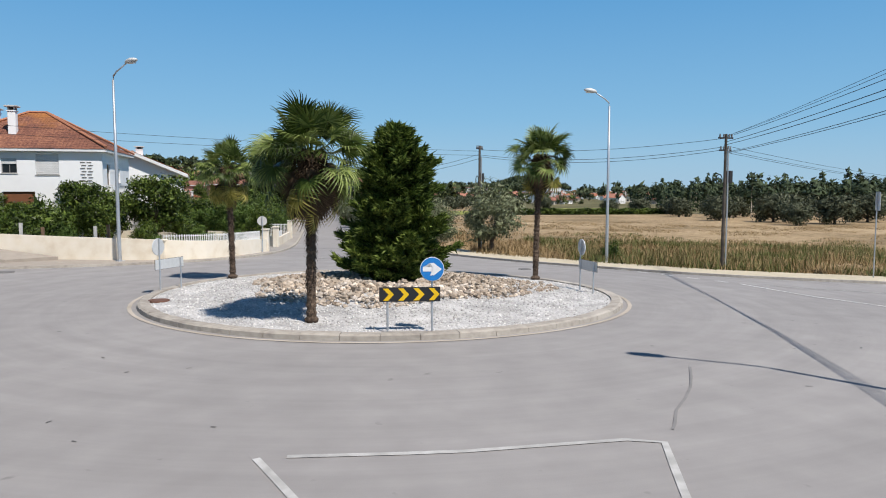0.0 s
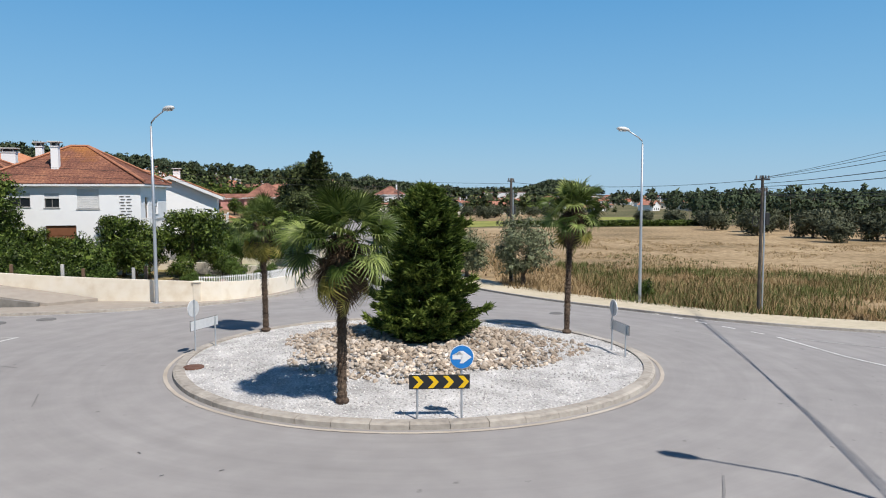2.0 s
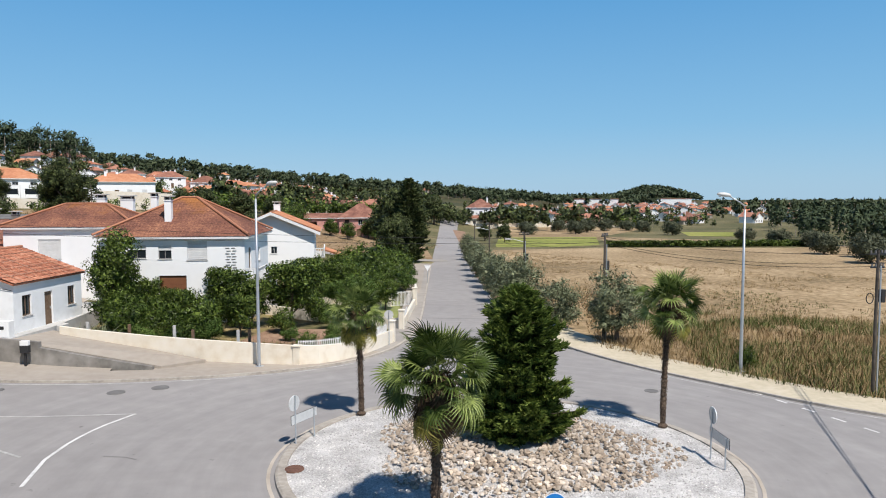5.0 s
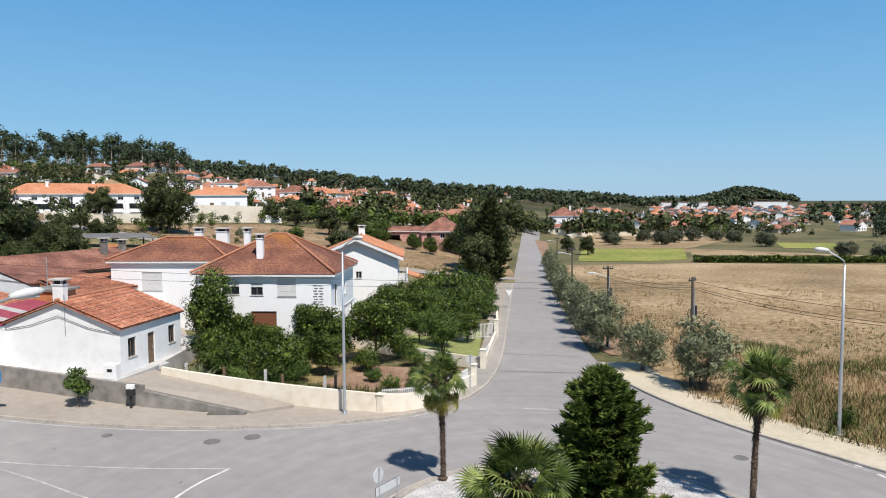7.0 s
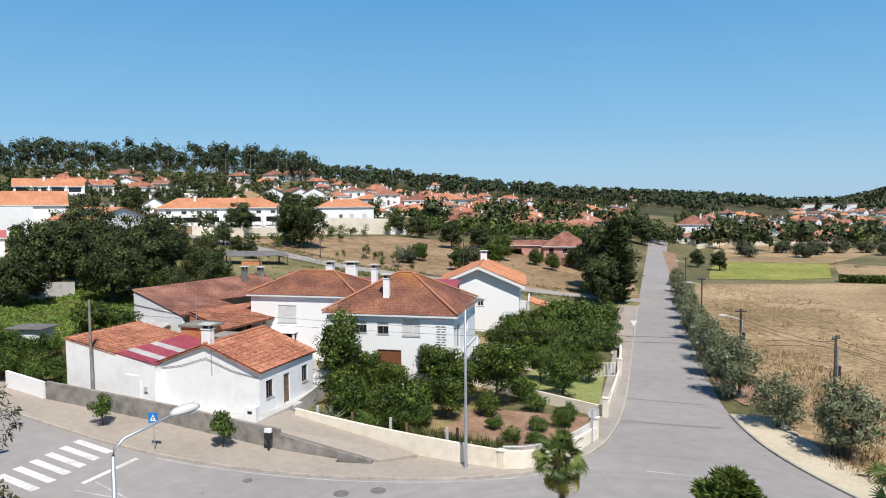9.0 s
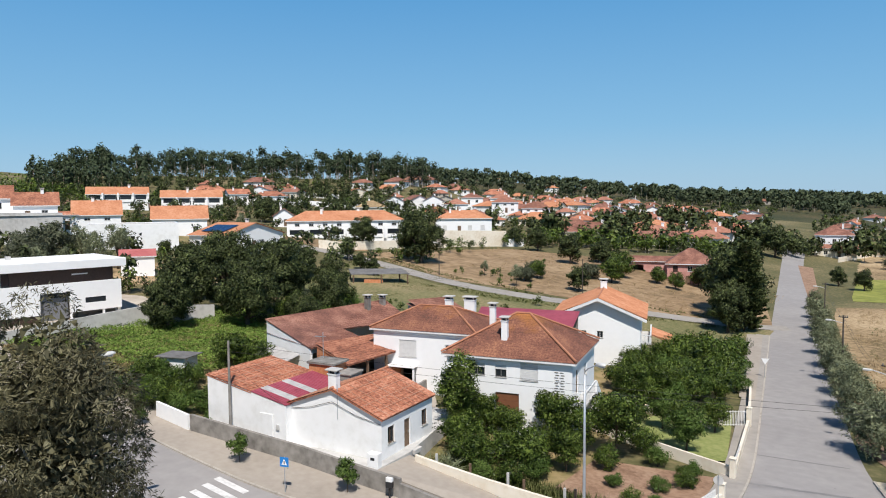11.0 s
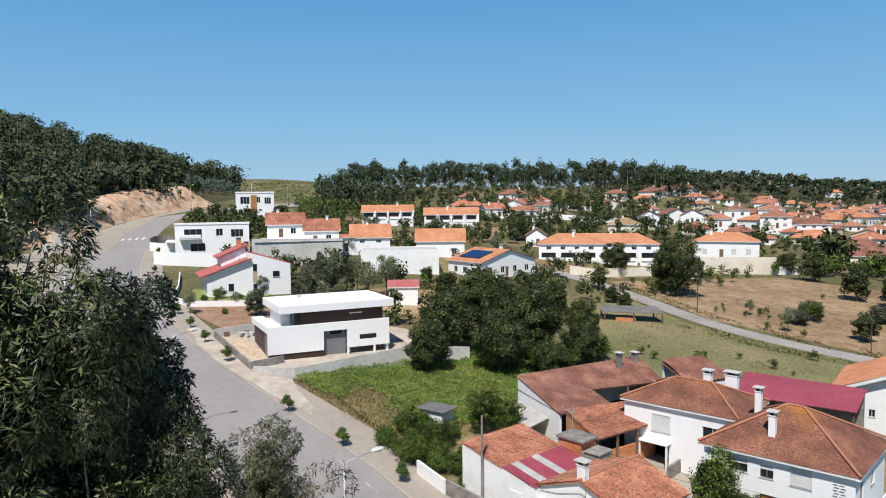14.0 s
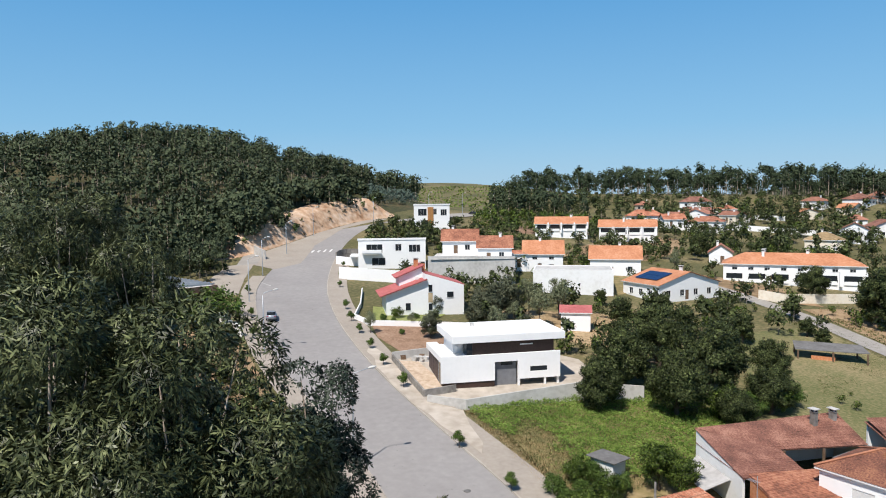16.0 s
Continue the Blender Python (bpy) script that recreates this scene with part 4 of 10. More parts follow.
def hip(w, d, z, rise, over, hips=True):
    """Slopes of a hipped or gabled roof with its ridge along the longer side, and the lines for its caps."""
    if w >= d:
        X, Y = w / 2 + over, d / 2 + over
        r = X - Y if hips else X
        r = max(r, 0.4)
        a, b = (-r, 0, z + rise), (r, 0, z + rise)
        e = [(-X, -Y, z), (X, -Y, z), (X, Y, z), (-X, Y, z)]
        polys = [(e[0], e[1], b, a), (e[2], e[3], a, b)]
        if hips:
            polys += [(e[1], e[2], b), (e[3], e[0], a)]
        caps = [(a, b)] + ([(e[0], a), (e[1], b), (e[2], b), (e[3], a)] if hips else [])
    else:
        X, Y = w / 2 + over, d / 2 + over
        r = max((Y - X) if hips else Y, 0.4)
        a, b = (0, -r, z + rise), (0, r, z + rise)
        e = [(-X, -Y, z), (X, -Y, z), (X, Y, z), (-X, Y, z)]
        polys = [(e[1], e[2], b, a), (e[3], e[0], a, b)]
        if hips:
            polys += [(e[0], e[1], a), (e[2], e[3], b)]
        caps = [(a, b)] + ([(e[0], a), (e[1], a), (e[2], b), (e[3], b)] if hips else [])
    return polys, caps


def chimney(root, x, y, z0, z1, w=0.55, d=0.55, cap="slab", material=WHITEWALL, cap_material=LIGHTCONC):
    bm = box(x - w / 2, y - d / 2, z0, x + w / 2, y + d / 2, z1, 0.02)
    add_box(bm, x - w / 2 - 0.05, y - d / 2 - 0.05, z1, x + w / 2 + 0.05, y + d / 2 + 0.05, z1 + 0.07)
    c = part("chimney", bm, material, root)
    cb = bmesh.new()
    for sx in (-1, 1):
        for sy in (-1, 1):
            add_box(cb, x + sx * w * 0.38 - 0.05, y + sy * d * 0.38 - 0.05, z1 + 0.07, x + sx * w * 0.38 + 0.05, y + sy * d * 0.38 + 0.05, z1 + 0.3)
    if cap == "slab":
        add_box(cb, x - w / 2 - 0.16, y - d / 2 - 0.16, z1 + 0.3, x + w / 2 + 0.16, y + d / 2 + 0.16, z1 + 0.4, 0.02)
    else:
        bmesh.ops.create_cone(cb, cap_ends=True, segments=4, radius1=w * 0.85, radius2=0.03, depth=0.4, matrix=Matrix.Translation((x, y, z1 + 0.5)) @ Matrix.Rotation(math.pi / 4, 4, "Z"))
    part("cowl", cb, cap_material, c)
    db = box(x - w / 2 + 0.04, y - d / 2 + 0.04, z1 + 0.07, x + w / 2 - 0.04, y + d / 2 - 0.04, z1 + 0.28)
    part("flue", db, BLACKMETAL, c)


def building(name, label, x, y, z, yaw, w, d, h, roof="hip", rise=2.0, over=0.5, wall=WHITEWALL, tiles=ROOF_FAR, tile=0, openings=None, gable_axis="x", trim=PAINTEDWHITE, group="", category="house", thick=0.25, drop=1.5, eaves=True):
    """A building on a plan rectangle, its front along local -y."""
    root = thing(name, x, y, z, yaw, label, category, group)
    openings = openings or {}
    # the ground under the walls falls: the plinth goes down with it
    ms = {"F": Matrix.Translation((-w / 2, -d / 2, 0)), "R": pose(w / 2, -d / 2 + thick, 0, 0, 0, 90), "B": pose(w / 2, d / 2, 0, 0, 0, 180), "L": pose(-w / 2, d / 2 - thick, 0, 0, 0, 270)}
    for side, m in ms.items():
        length = w if side in "FB" else d - 2 * thick
        ops = openings.get(side, [])
        bm = bmesh.new()
        panel(bm, m @ Matrix.Translation((0, 0, -drop)), length, h + drop, thick, [(o[0], o[1] + drop, o[2], o[3] + drop) for o in ops])
        if roof == "gable" and ((gable_axis == "x" and side in "LR") or (gable_axis == "y" and side in "FB")):
            off = thick if side in "LR" else 0.0
            a = [m @ Vector(q) for q in ((-off, 0, h), (length + off, 0, h), (length / 2, 0, h + rise * 0.985))]
            b = [m @ Vector(q) for q in ((-off, thick, h), (length + off, thick, h), (length / 2, thick, h + rise * 0.985))]
            va, vb = [bm.verts.new(q) for q in a], [bm.verts.new(q) for q in b]
            bm.faces.new(va)
            bm.faces.new(vb[::-1])
            for i in range(3):
                k = (i + 1) % 3
                bm.faces.new((va[i], va[k], vb[k], vb[i]))
        bmesh.ops.recalc_face_normals(bm, faces=bm.faces)
        part("wall", bm, wall, root)
        for o in ops:
            window(root, m, o, trim)
    if roof in ("hip", "gable"):
        if roof == "gable" and gable_axis == "y":
            polys, caps = hip(min(w, d - 0.01) if w >= d else w, d, h, rise, over, False)
            if w >= d:
                X, Y = w / 2 + over, d / 2 + over
                polys = [((X, -Y, h), (X, Y, h), (0, Y, h + rise), (0, -Y, h + rise)), ((-X, Y, h), (-X, -Y, h), (0, -Y, h + rise), (0, Y, h + rise))]
                caps = [((0, -Y, h + rise), (0, Y, h + rise))]
        elif roof == "gable" and w < d:
            X, Y = w / 2 + over, d / 2 + over
            polys = [((-X, -Y, h), (X, -Y, h), (X, 0, h + rise), (-X, 0, h + rise)), ((X, Y, h), (-X, Y, h), (-X, 0, h + rise), (X, 0, h + rise))]
            caps = [((-X, 0, h + rise), (X, 0, h + rise))]
        else:
            polys, caps = hip(w, d, h, rise, over, roof == "hip")
        drop_e = rise / max(1.0, min(w, d) / 2) * over * 0.5
        polys = [[(q[0], q[1], q[2] + 0.12 - (drop_e if abs(q[2] - h) < 1e-6 else 0)) for q in poly] for poly in polys]
        caps = [[(q[0], q[1], q[2] + 0.16) for q in c] for c in caps]
        r = roof_part(root, polys, tiles, tile, caps if tile else ())
        if eaves:
            for poly in polys:
                eb = bmesh.new()
                a, b = Vector(poly[0]), Vector(poly[1])
                t = (b - a).normalized()
                n = Vector((t.y, -t.x, 0))
                if n.dot(a) < 0:
                    n = -n
                vs = [eb.verts.new(q) for q in (a - n * 0.02, b - n * 0.02, b - n * 0.02 - Vector((0, 0, 0.17)), a - n * 0.02 - Vector((0, 0, 0.17)))]
                ws = [eb.verts.new(q.co - n * over * 0.9) for q in vs[2:]]
                eb.faces.new(vs)
                eb.faces.new((vs[3], vs[2], ws[0], ws[1]))
                part("eave", eb, trim, r)
    else:
        bm = box(-w / 2 + 0.02, -d / 2 + 0.02, h - 0.25, w / 2 - 0.02, d / 2 - 0.02, h - 0.12)
        part("roof", bm, LIGHTCONC if roof == "flat" else tiles, root)
    return root


def rows_of(w, n, z0, z1, style, size=1.1, margin=0.8):
    """n openings spread over a wall of length w."""
    out = []
    for k in range(n):
        c = margin + (w - 2 * margin) * (k + 0.5) / n
        out.append((c - size / 2, z0, c + size / 2, z1, style))
    return out


# the white two-storey corner house with a hipped roof
H1 = building("house", "white two-storey house with a weathered hipped tile roof", -29.9, 52.85, 0.1, 13.4, 10.5, 9.3, 6.35, "hip", 2.75, 0.38, WHITEWALL, ROOF_LICHEN, 0.30, {
    "F": [(1.95, 4.75, 3.3, 5.75, "lowered"), (4.2, 4.7, 5.15, 5.7, "lowered"), (6.3, 4.6, 7.75, 6.0, "shut"), (4.2, 0.6, 6.2, 3.45, "garage"), (7.6, 1.6, 8.8, 2.6, "lowered")],
    "R": [(1.2, 3.4, 2.1, 5.4, "door"), (4.3, 4.1, 5.6, 5.2, "half")],
    "L": [(2.5, 4.2, 3.6, 5.2, "win")]})
for cx, cy, top in ((-0.75, -2.95, 9.0), (-3.5, 2.2, 9.3)):
    chimney(H1, cx, cy, 6.5, top, 0.5, 0.5)
# dark slabs on the closed wall imitate the shade inside the screen's slots
for i in range(9):
    for k in range(2):
        u0 = 3.85 + k * 0.42 + (0.08 if i % 2 else 0)
        part("screen_opening", box(u0, -4.675, 3.75 + i * 0.21, u0 + 0.30, -4.645, 3.82 + i * 0.21), DARKSHEET, H1)
bb = box(4.85, -4.45, 2.75, 6.25, 0.2, 2.95, 0.02)
balc = part("balcony", bb, LIGHTCONC, H1)
rb = bmesh.new()
for k in range(16):
    y = -4.4 + k * 0.3
    add_box(rb, 6.17, y, 2.95, 6.21, y + 0.05, 3.85)
for k in range(5):
    add_box(rb, 4.95 + k * 0.28, -4.43, 2.95, 5.0 + k * 0.28, -4.39, 3.85)
add_box(rb, 4.85, -4.45, 3.85, 6.25, -4.36, 3.92)
add_box(rb, 6.14, -4.45, 3.85, 6.25, 0.2, 3.92)
part("railing", rb, PAINTEDWHITE, balc)
stair = part("stair", box(5.0, 0.2, -0.4, 6.1, 0.3, 2.7), LIGHTCONC, H1, "outside concrete stair down from the balcony")
for k in range(15):
    part("step", box(4.9, 0.3 + k * 0.265, -0.3, 6.2, 0.565 + k * 0.265, 2.8 - k * 0.185), LIGHTCONC, stair)
sr = bmesh.new()
vs = [sr.verts.new(p) for p in ((6.2, 0.2, 2.75), (6.2, 4.25, 0.0), (6.2, 4.25, 0.95), (6.2, 0.2, 3.9))] + [sr.verts.new(p) for p in ((6.32, 0.2, 2.75), (6.32, 4.25, 0.0), (6.32, 4.25, 0.95), (6.32, 0.2, 3.9))]
for qd in ((0, 1, 2, 3), (7, 6, 5, 4), (0, 4, 5, 1), (1, 5, 6, 2), (2, 6, 7, 3), (3, 7, 4, 0)):
    sr.faces.new([vs[i] for i in qd])
part("parapet", sr, WHITEWALL, H1)

# the house joined to it
H1B = building("house", "white house with an orange-lichened hipped roof, joined to the corner house", -40.7, 54.9, 1.2, 13.4, 10.3, 6.9, 5.75, "hip", 1.75, 0.32, WHITEWALL, ROOF_LICHEN, 0.30, {
    "F": [(2.7, 3.2, 4.5, 4.8, "shut"), (1.8, 0.1, 4.4, 2.2, "open"), (7.4, 3.6, 9.2, 4.6, "win")]})
chimney(H1B, 0.8, 1.3, 5.8, 8.1, 0.7, 0.6)
chimney(H1B, 2.6, 2.4, 5.8, 8.0, 1.1, 0.6)
part("awning", box(-3.4, -4.4, 2.35, -0.5, -3.31, 2.45, 0.02), OLDWHITE, H1B)
for xx in (-3.3, -0.7):
    part("porch_post", box(xx, -4.3, -0.5, xx + 0.16, -4.14, 2.35), OLDWHITE, H1B)
part("porch_wall", box(0.2, -5.9, -1.0, 0.4, -3.31, 1.2), GREYWALL, H1B, "rough grey concrete yard wall")

# the orange-roofed gabled house by the side lane
H2 = building("house", "white gabled house with a new orange tile roof and balcony", -35.0, 81.5, -0.1, 19.0, 9.6, 11.0, 5.6, "gable", 2.1, 0.7, WHITEWALL, ROOF_NEW, 0.32, {
    "F": [(2.9, 3.1, 3.5, 3.9, "win"), (4.7, 3.1, 5.4, 3.9, "win")],
    "R": [(0.7, 2.9, 1.7, 4.9, "door"), (2.6, 2.9, 3.6, 4.9, "win"), (4.4, 3.4, 5.4, 4.6, "win")]}, gable_axis="y")
for sx in (-1, 1):
    for yy in (-6.25, 6.2):
        bb = bmesh.new()
        vs = [bb.verts.new(p) for p in ((sx * 5.5, yy, 5.15), (0, yy, 7.5), (0, yy, 7.85), (sx * 5.5, yy, 5.5))] + [bb.verts.new(p) for p in ((sx * 5.5, yy + 0.05, 5.15), (0, yy + 0.05, 7.5), (0, yy + 0.05, 7.85), (sx * 5.5, yy + 0.05, 5.5))]
        for qd in ((0, 1, 2, 3), (7, 6, 5, 4), (0, 4, 5, 1), (1, 5, 6, 2), (2, 6, 7, 3), (3, 7, 4, 0)):
            bb.faces.new([vs[i] for i in qd])
        bmesh.ops.recalc_face_normals(bb, faces=bb.faces)
        part("barge_board", bb, PAINTEDWHITE, H2)
chimney(H2, 0.0, 4.0, 5.8, 8.6, 0.8, 0.6)
b2 = part("balcony", box(4.8, -5.4, 2.55, 6.0, 2.0, 2.75), LIGHTCONC, H2)
rb = bmesh.new()
for k in range(22):
    add_box(rb, 5.88, -5.35 + k * 0.33, 2.75, 5.95, -5.27 + k * 0.33, 3.55)
for k in range(4):
    add_box(rb, 4.9 + k * 0.28, -5.38, 2.75, 4.98 + k * 0.28, -5.3, 3.55)
add_box(rb, 5.84, -5.4, 3.55, 5.99, 1.95, 3.65)
add_box(rb, 4.82, -5.4, 3.55, 5.84, -5.26, 3.65)
part("balustrade", rb, PAINTEDWHITE, b2)
pb = bmesh.new()
tile_plane(pb, [(8.6, -2.6, 2.3), (8.6, 2.6, 2.3), (6.0, 2.6, 3.2), (6.0, -2.6, 3.2)], 0.32)
part("porch_roof", pb, ROOF_NEW, H2, "small orange tiled porch roof")
for yy in (-2.4, 2.2):
    part("porch_post", box(8.2, yy, -1.2, 8.45, yy + 0.25, 2.25), WHITEWALL, H2)

# the low white cottage on its terrace, and the shed roofed in tile and crimson sheet beside it
YAW_C = 6.7
COT = building("cottage", "low white cottage with a terracotta tile roof", -35.25, 37.96, 1.55, YAW_C, 8.2, 6.8, 2.85, "gable", 1.55, 0.22, OLDWHITE, ROOF_RED, 0.34, {
    "R": [(0.5, 0.95, 1.35, 2.15, "win"), (2.6, 0.05, 3.4, 2.1, "door"), (5.0, 0.95, 5.8, 2.15, "win")]}, gable_axis="y", trim=TIMBER, eaves=False)
chimney(COT, -0.1, -3.05, 2.0, 5.45, 0.7, 0.5, material=OLDWHITE)
part("gas_pipe", tube([(0.45, -3.44, 2.4), (0.45, -3.44, 4.9)], 0.03, 6), GALV, COT)
part("step", box(4.1, -0.6, -0.3, 5.0, 0.4, 0.05, 0.03), LIGHTCONC, COT)
part("wires", tube([(-4.0, -3.45, 2.6), (-2.0, -3.46, 2.95), (0, -3.47, 3.6), (2, -3.46, 2.9), (4.05, -3.45, 2.55)], 0.018, 5), WIRE, COT)
AX = thing("annexe", -42.5, 36.6, 1.7, YAW_C, "white walled shed under terracotta tiles and crimson roof sheets", "shed")
for pts, h0, h1 in ((((-4.2, -3.4), (3.6, -3.4)), 4.15, 2.75), (((-4.2, 3.4), (3.6, 3.4)), 4.15, 2.75), (((-4.2, -3.28), (-4.2, 3.28)), 4.15, 4.15), (((3.5, -3.28), (3.5, 3.28)), 2.74, 2.74)):
    bm = bmesh.new()
    (x0, y0), (x1, y1) = pts
    t = 0.12
    if y0 == y1:
        qd = [(x0, y0 - t), (x1, y0 - t), (x1, y1 + t), (x0, y0 + t)]
        tops = (h0, h1, h1, h0)
    else:
        qd = [(x0 - t, y0), (x0 + t, y0), (x0 + t, y1), (x0 - t, y1)]
        tops = (h0, h0, h1, h1)
    lo = [bm.verts.new((*p, -1.2)) for p in qd]
    hi = [bm.verts.new((*p, tt)) for p, tt in zip(qd, tops)]
    bm.faces.new(hi)
    for i in range(4):
        bm.faces.new((lo[i], lo[(i + 1) % 4], hi[(i + 1) % 4], hi[i]))
    bmesh.ops.recalc_face_normals(bm, faces=bm.faces)
    part("wall", bm, OLDWHITE, AX)
zz = lambda x: 4.2 - (x + 4.3) * 1.45 / 8.0
bm = bmesh.new()
tile_plane(bm, [(0.3, -3.55, zz(0.3)), (0.3, 3.6, zz(0.3)), (-4.35, 3.6, zz(-4.35)), (-4.35, -3.55, zz(-4.35))], 0.34)
part("tile_roof", bm, ROOF_RED, AX)
for y0, y1, mt in ((-3.55, -2.5, REDSHEET), (-2.5, -1.7, GREYSHEET), (-1.7, -0.2, REDSHEET), (-0.2, 0.6, GREYSHEET), (0.6, 3.6, REDSHEET)):
    bm = bmesh.new()
    n = max(2, int((y1 - y0) / 0.25)) * 2
    rows = []
    for k in range(n + 1):
        y = y0 + (y1 - y0) * k / n
        up = 0.03 if k % 2 else 0.0
        rows.append([bm.verts.new((x, y, zz(x) + 0.06 + up)) for x in (0.25, 3.7)])
    for a, b in zip(rows, rows[1:]):
        bm.faces.new((a[0], a[1], b[1], b[0]))
    part("roof_sheet", bm, mt, AX, "crimson profiled roof sheet" if mt is REDSHEET else "dirty grey translucent roof sheet")
db = box(1.2, -3.6, -0.2, 2.4, -3.53, 2.0, 0.02)
part("door", db, OLDWHITE, AX, "white sheet door")
part("meter_box", box(2.7, -3.62, 0.9, 3.0, -3.53, 1.3, 0.02), LIGHTCONC, AX)
tagged(part("yard", prism([(-52.3, 31.3), (-36, 32.9), (-30.0, 33.4), (-30.3, 37.6), (-33, 47), (-47, 47), (-57, 46), (-53.5, 36)], -0.6, 1.62), LIGHTCONC), "pale concrete yard round the cottage", "yard", kind="structure")

# pale mortar runs along every few courses and rolls of the cottage roofs
MORTAR = surface("pale_roof_mortar", ((0.40, 0.20, 0.12), (0.55, 0.34, 0.25)), 0.9, 6.0, 0.8, 0.2)


def mortar(root, poly, across, down):
    """Thin raised strips over one roof slope; the first edge of poly is the eave."""
    p = [Vector(q) for q in poly]
    u, v = p[1] - p[0], p[3] - p[0]
    n = u.cross(v).normalized()
    n = n if n.z > 0 else -n
    for a, b, count in ((u, v, across), (v, u, down)):
        side = a.normalized() * 0.016
        for k in range(1, count):
            o = p[0] + a * (k / count) + n * 0.05
            bm = bmesh.new()
            lo = [bm.verts.new(q) for q in (o - side, o + side, o + b + side, o + b - side)]
            hi = [bm.verts.new(q.co + n * 0.03) for q in lo]
            bm.faces.new(hi)
            for i in range(4):
                bm.faces.new((lo[i], lo[(i + 1) % 4], hi[(i + 1) % 4], hi[i]))
            bmesh.ops.recalc_face_normals(bm, faces=bm.faces)
            part("mortar_line", bm, MORTAR, root)


cz = 2.85 + 0.12 - 1.55 / 3.4 * 0.22 * 0.5
for sx in (-1, 1):
    mortar(COT, [(sx * 4.32, -3.62, cz), (sx * 4.32, 3.62, cz), (0, 3.62, 4.52), (0, -3.62, 4.52)], 8, 5)
mortar(AX, [(0.3, -3.55, zz(0.3)), (0.3, 3.6, zz(0.3)), (-4.35, 3.6, zz(-4.35)), (-4.35, -3.55, zz(-4.35))], 8, 5)

# the old barns round the court
def loose_roof(name, label, poly, tiles=ROOF_OLD, tile=0.30, posts=(), wall=OLDWHITE, walls=(), caps=()):
    root = thing(name, *[float(v) for v in poly[0][:2]], 0.0, 0, label, "barn")
    o = Vector((poly[0][0], poly[0][1], 0))
    bm = bmesh.new()
    tile_plane(bm, [Vector(p) - o for p in poly], tile)
    part("roof", bm, tiles, root)
    for (a, b, m2) in walls:
        bm = bmesh.new()
        a, b = Vector(a) - o, Vector(b) - o
        dx = (b - a).to_2d().normalized()
        nn = Vector((-dx.y, dx.x, 0)) * 0.12
        vs = []
        for p in (a, b):
            for s in (-1, 1):
                q2 = p + nn * s
                vs.append((bm.verts.new((q2.x, q2.y, gz(p.x + o.x, p.y + o.y) - 0.6)), bm.verts.new(q2)))
        for i, k in ((0, 1), (1, 3), (3, 2), (2, 0)):
            bm.faces.new((vs[i][0], vs[k][0], vs[k][1], vs[i][1]))
        bm.faces.new((vs[0][1], vs[1][1], vs[3][1], vs[2][1]))
        bmesh.ops.recalc_face_normals(bm, faces=bm.faces)
        part("wall", bm, m2, root)
    for p in posts:
        q2 = Vector(p) - o
        part("post", box(q2.x - 0.1, q2.y - 0.1, gz(p[0], p[1]) - 0.3, q2.x + 0.1, q2.y + 0.1, q2.z, 0.01), TIMBER, root)
    return root


BARN_A = loose_roof("barn", "long old barn with a brown weathered tile roof", [(-52.3, 53.4, 5.55), (-50.2, 62.6, 5.5), (-55.2, 64.0, 7.3), (-56.6, 47.0, 7.25)], tile=0.34,
                    walls=(((-56.5, 47.2, 7.0), (-55.1, 63.8, 7.05), OLDWHITE), ((-55.1, 63.8, 7.0), (-50.3, 62.5, 5.4), OLDWHITE)), posts=((-52.2, 54.0, 5.4), (-51.2, 58.0, 5.4), (-50.4, 62.2, 5.4)))
chimney(BARN_A, 0.6 + 0.5 - 3.0, 6.5, 6.6, 8.0, 0.6, 0.5, material=GREYWALL)
chimney(BARN_A, -2.0, 9.2, 6.8, 7.7, 0.7, 0.4, material=GREYWALL)
loose_roof("barn", "old barn wing with a brown tile roof and white end wall", [(-48.3, 45.4, 5.4), (-46.9, 51.3, 5.5), (-52.2, 53.3, 5.75), (-56.5, 46.95, 7.2)], tile=0.34,
                    walls=(((-56.4, 47.15, 6.95), (-48.5, 45.6, 5.2), OLDWHITE),))
loose_roof("barn", "open-fronted brick outbuilding with an orange-brown tile roof", [(-42.6, 44.4, 4.75), (-42.6, 52.6, 4.85), (-46.9, 52.6, 5.75), (-48.0, 45.6, 5.75)], ROOF_MID, 0.34,
                    walls=(((-47.6, 45.9, 5.5), (-46.7, 52.3, 5.5), GREYWALL), ((-43.3, 44.8, 3.2), (-43.1, 52.2, 3.2), BRICK), ((-47.7, 45.7, 5.5), (-43.2, 44.7, 4.6), BRICK), ((-46.7, 52.4, 5.4), (-43.1, 52.3, 4.7), GREYWALL)),
                    posts=((-42.9, 44.7, 4.6), (-42.9, 47.2, 4.65), (-42.9, 49.8, 4.65), (-42.9, 52.2, 4.7)))
sheet("court", [(-48, 44), (-37.5, 41.5), (-35, 47.5), (-38.5, 51.5), (-43, 53)], 0.12, PAVE_TAN, "dusty concrete court between the barns", "yard", 2.0)
TANK = thing("water_tank", -41.6, 41.8, 1.4, 10, "orange brick tank house with a grey slab top", "tank house")
part("wall", box(-2.0, -1.0, -0.3, 0.3, 1.0, 4.2), BRICK, TANK)
part("wall", box(0.3, -0.9, -0.3, 2.0, 0.9, 3.5), GREYWALL, TANK)
part("slab", box(-2.15, -1.15, 4.2, 0.6, 1.15, 4.4, 0.03), GREYWALL, TANK)
part("slab", box(0.6, -1.0, 3.5, 2.1, 1.0, 3.65, 0.03), GREYWALL, TANK)
part("antenna", tube([(-1.6, 0.5, 4.4), (-1.6, 0.5, 6.6)], 0.03, 6), GALV, TANK)
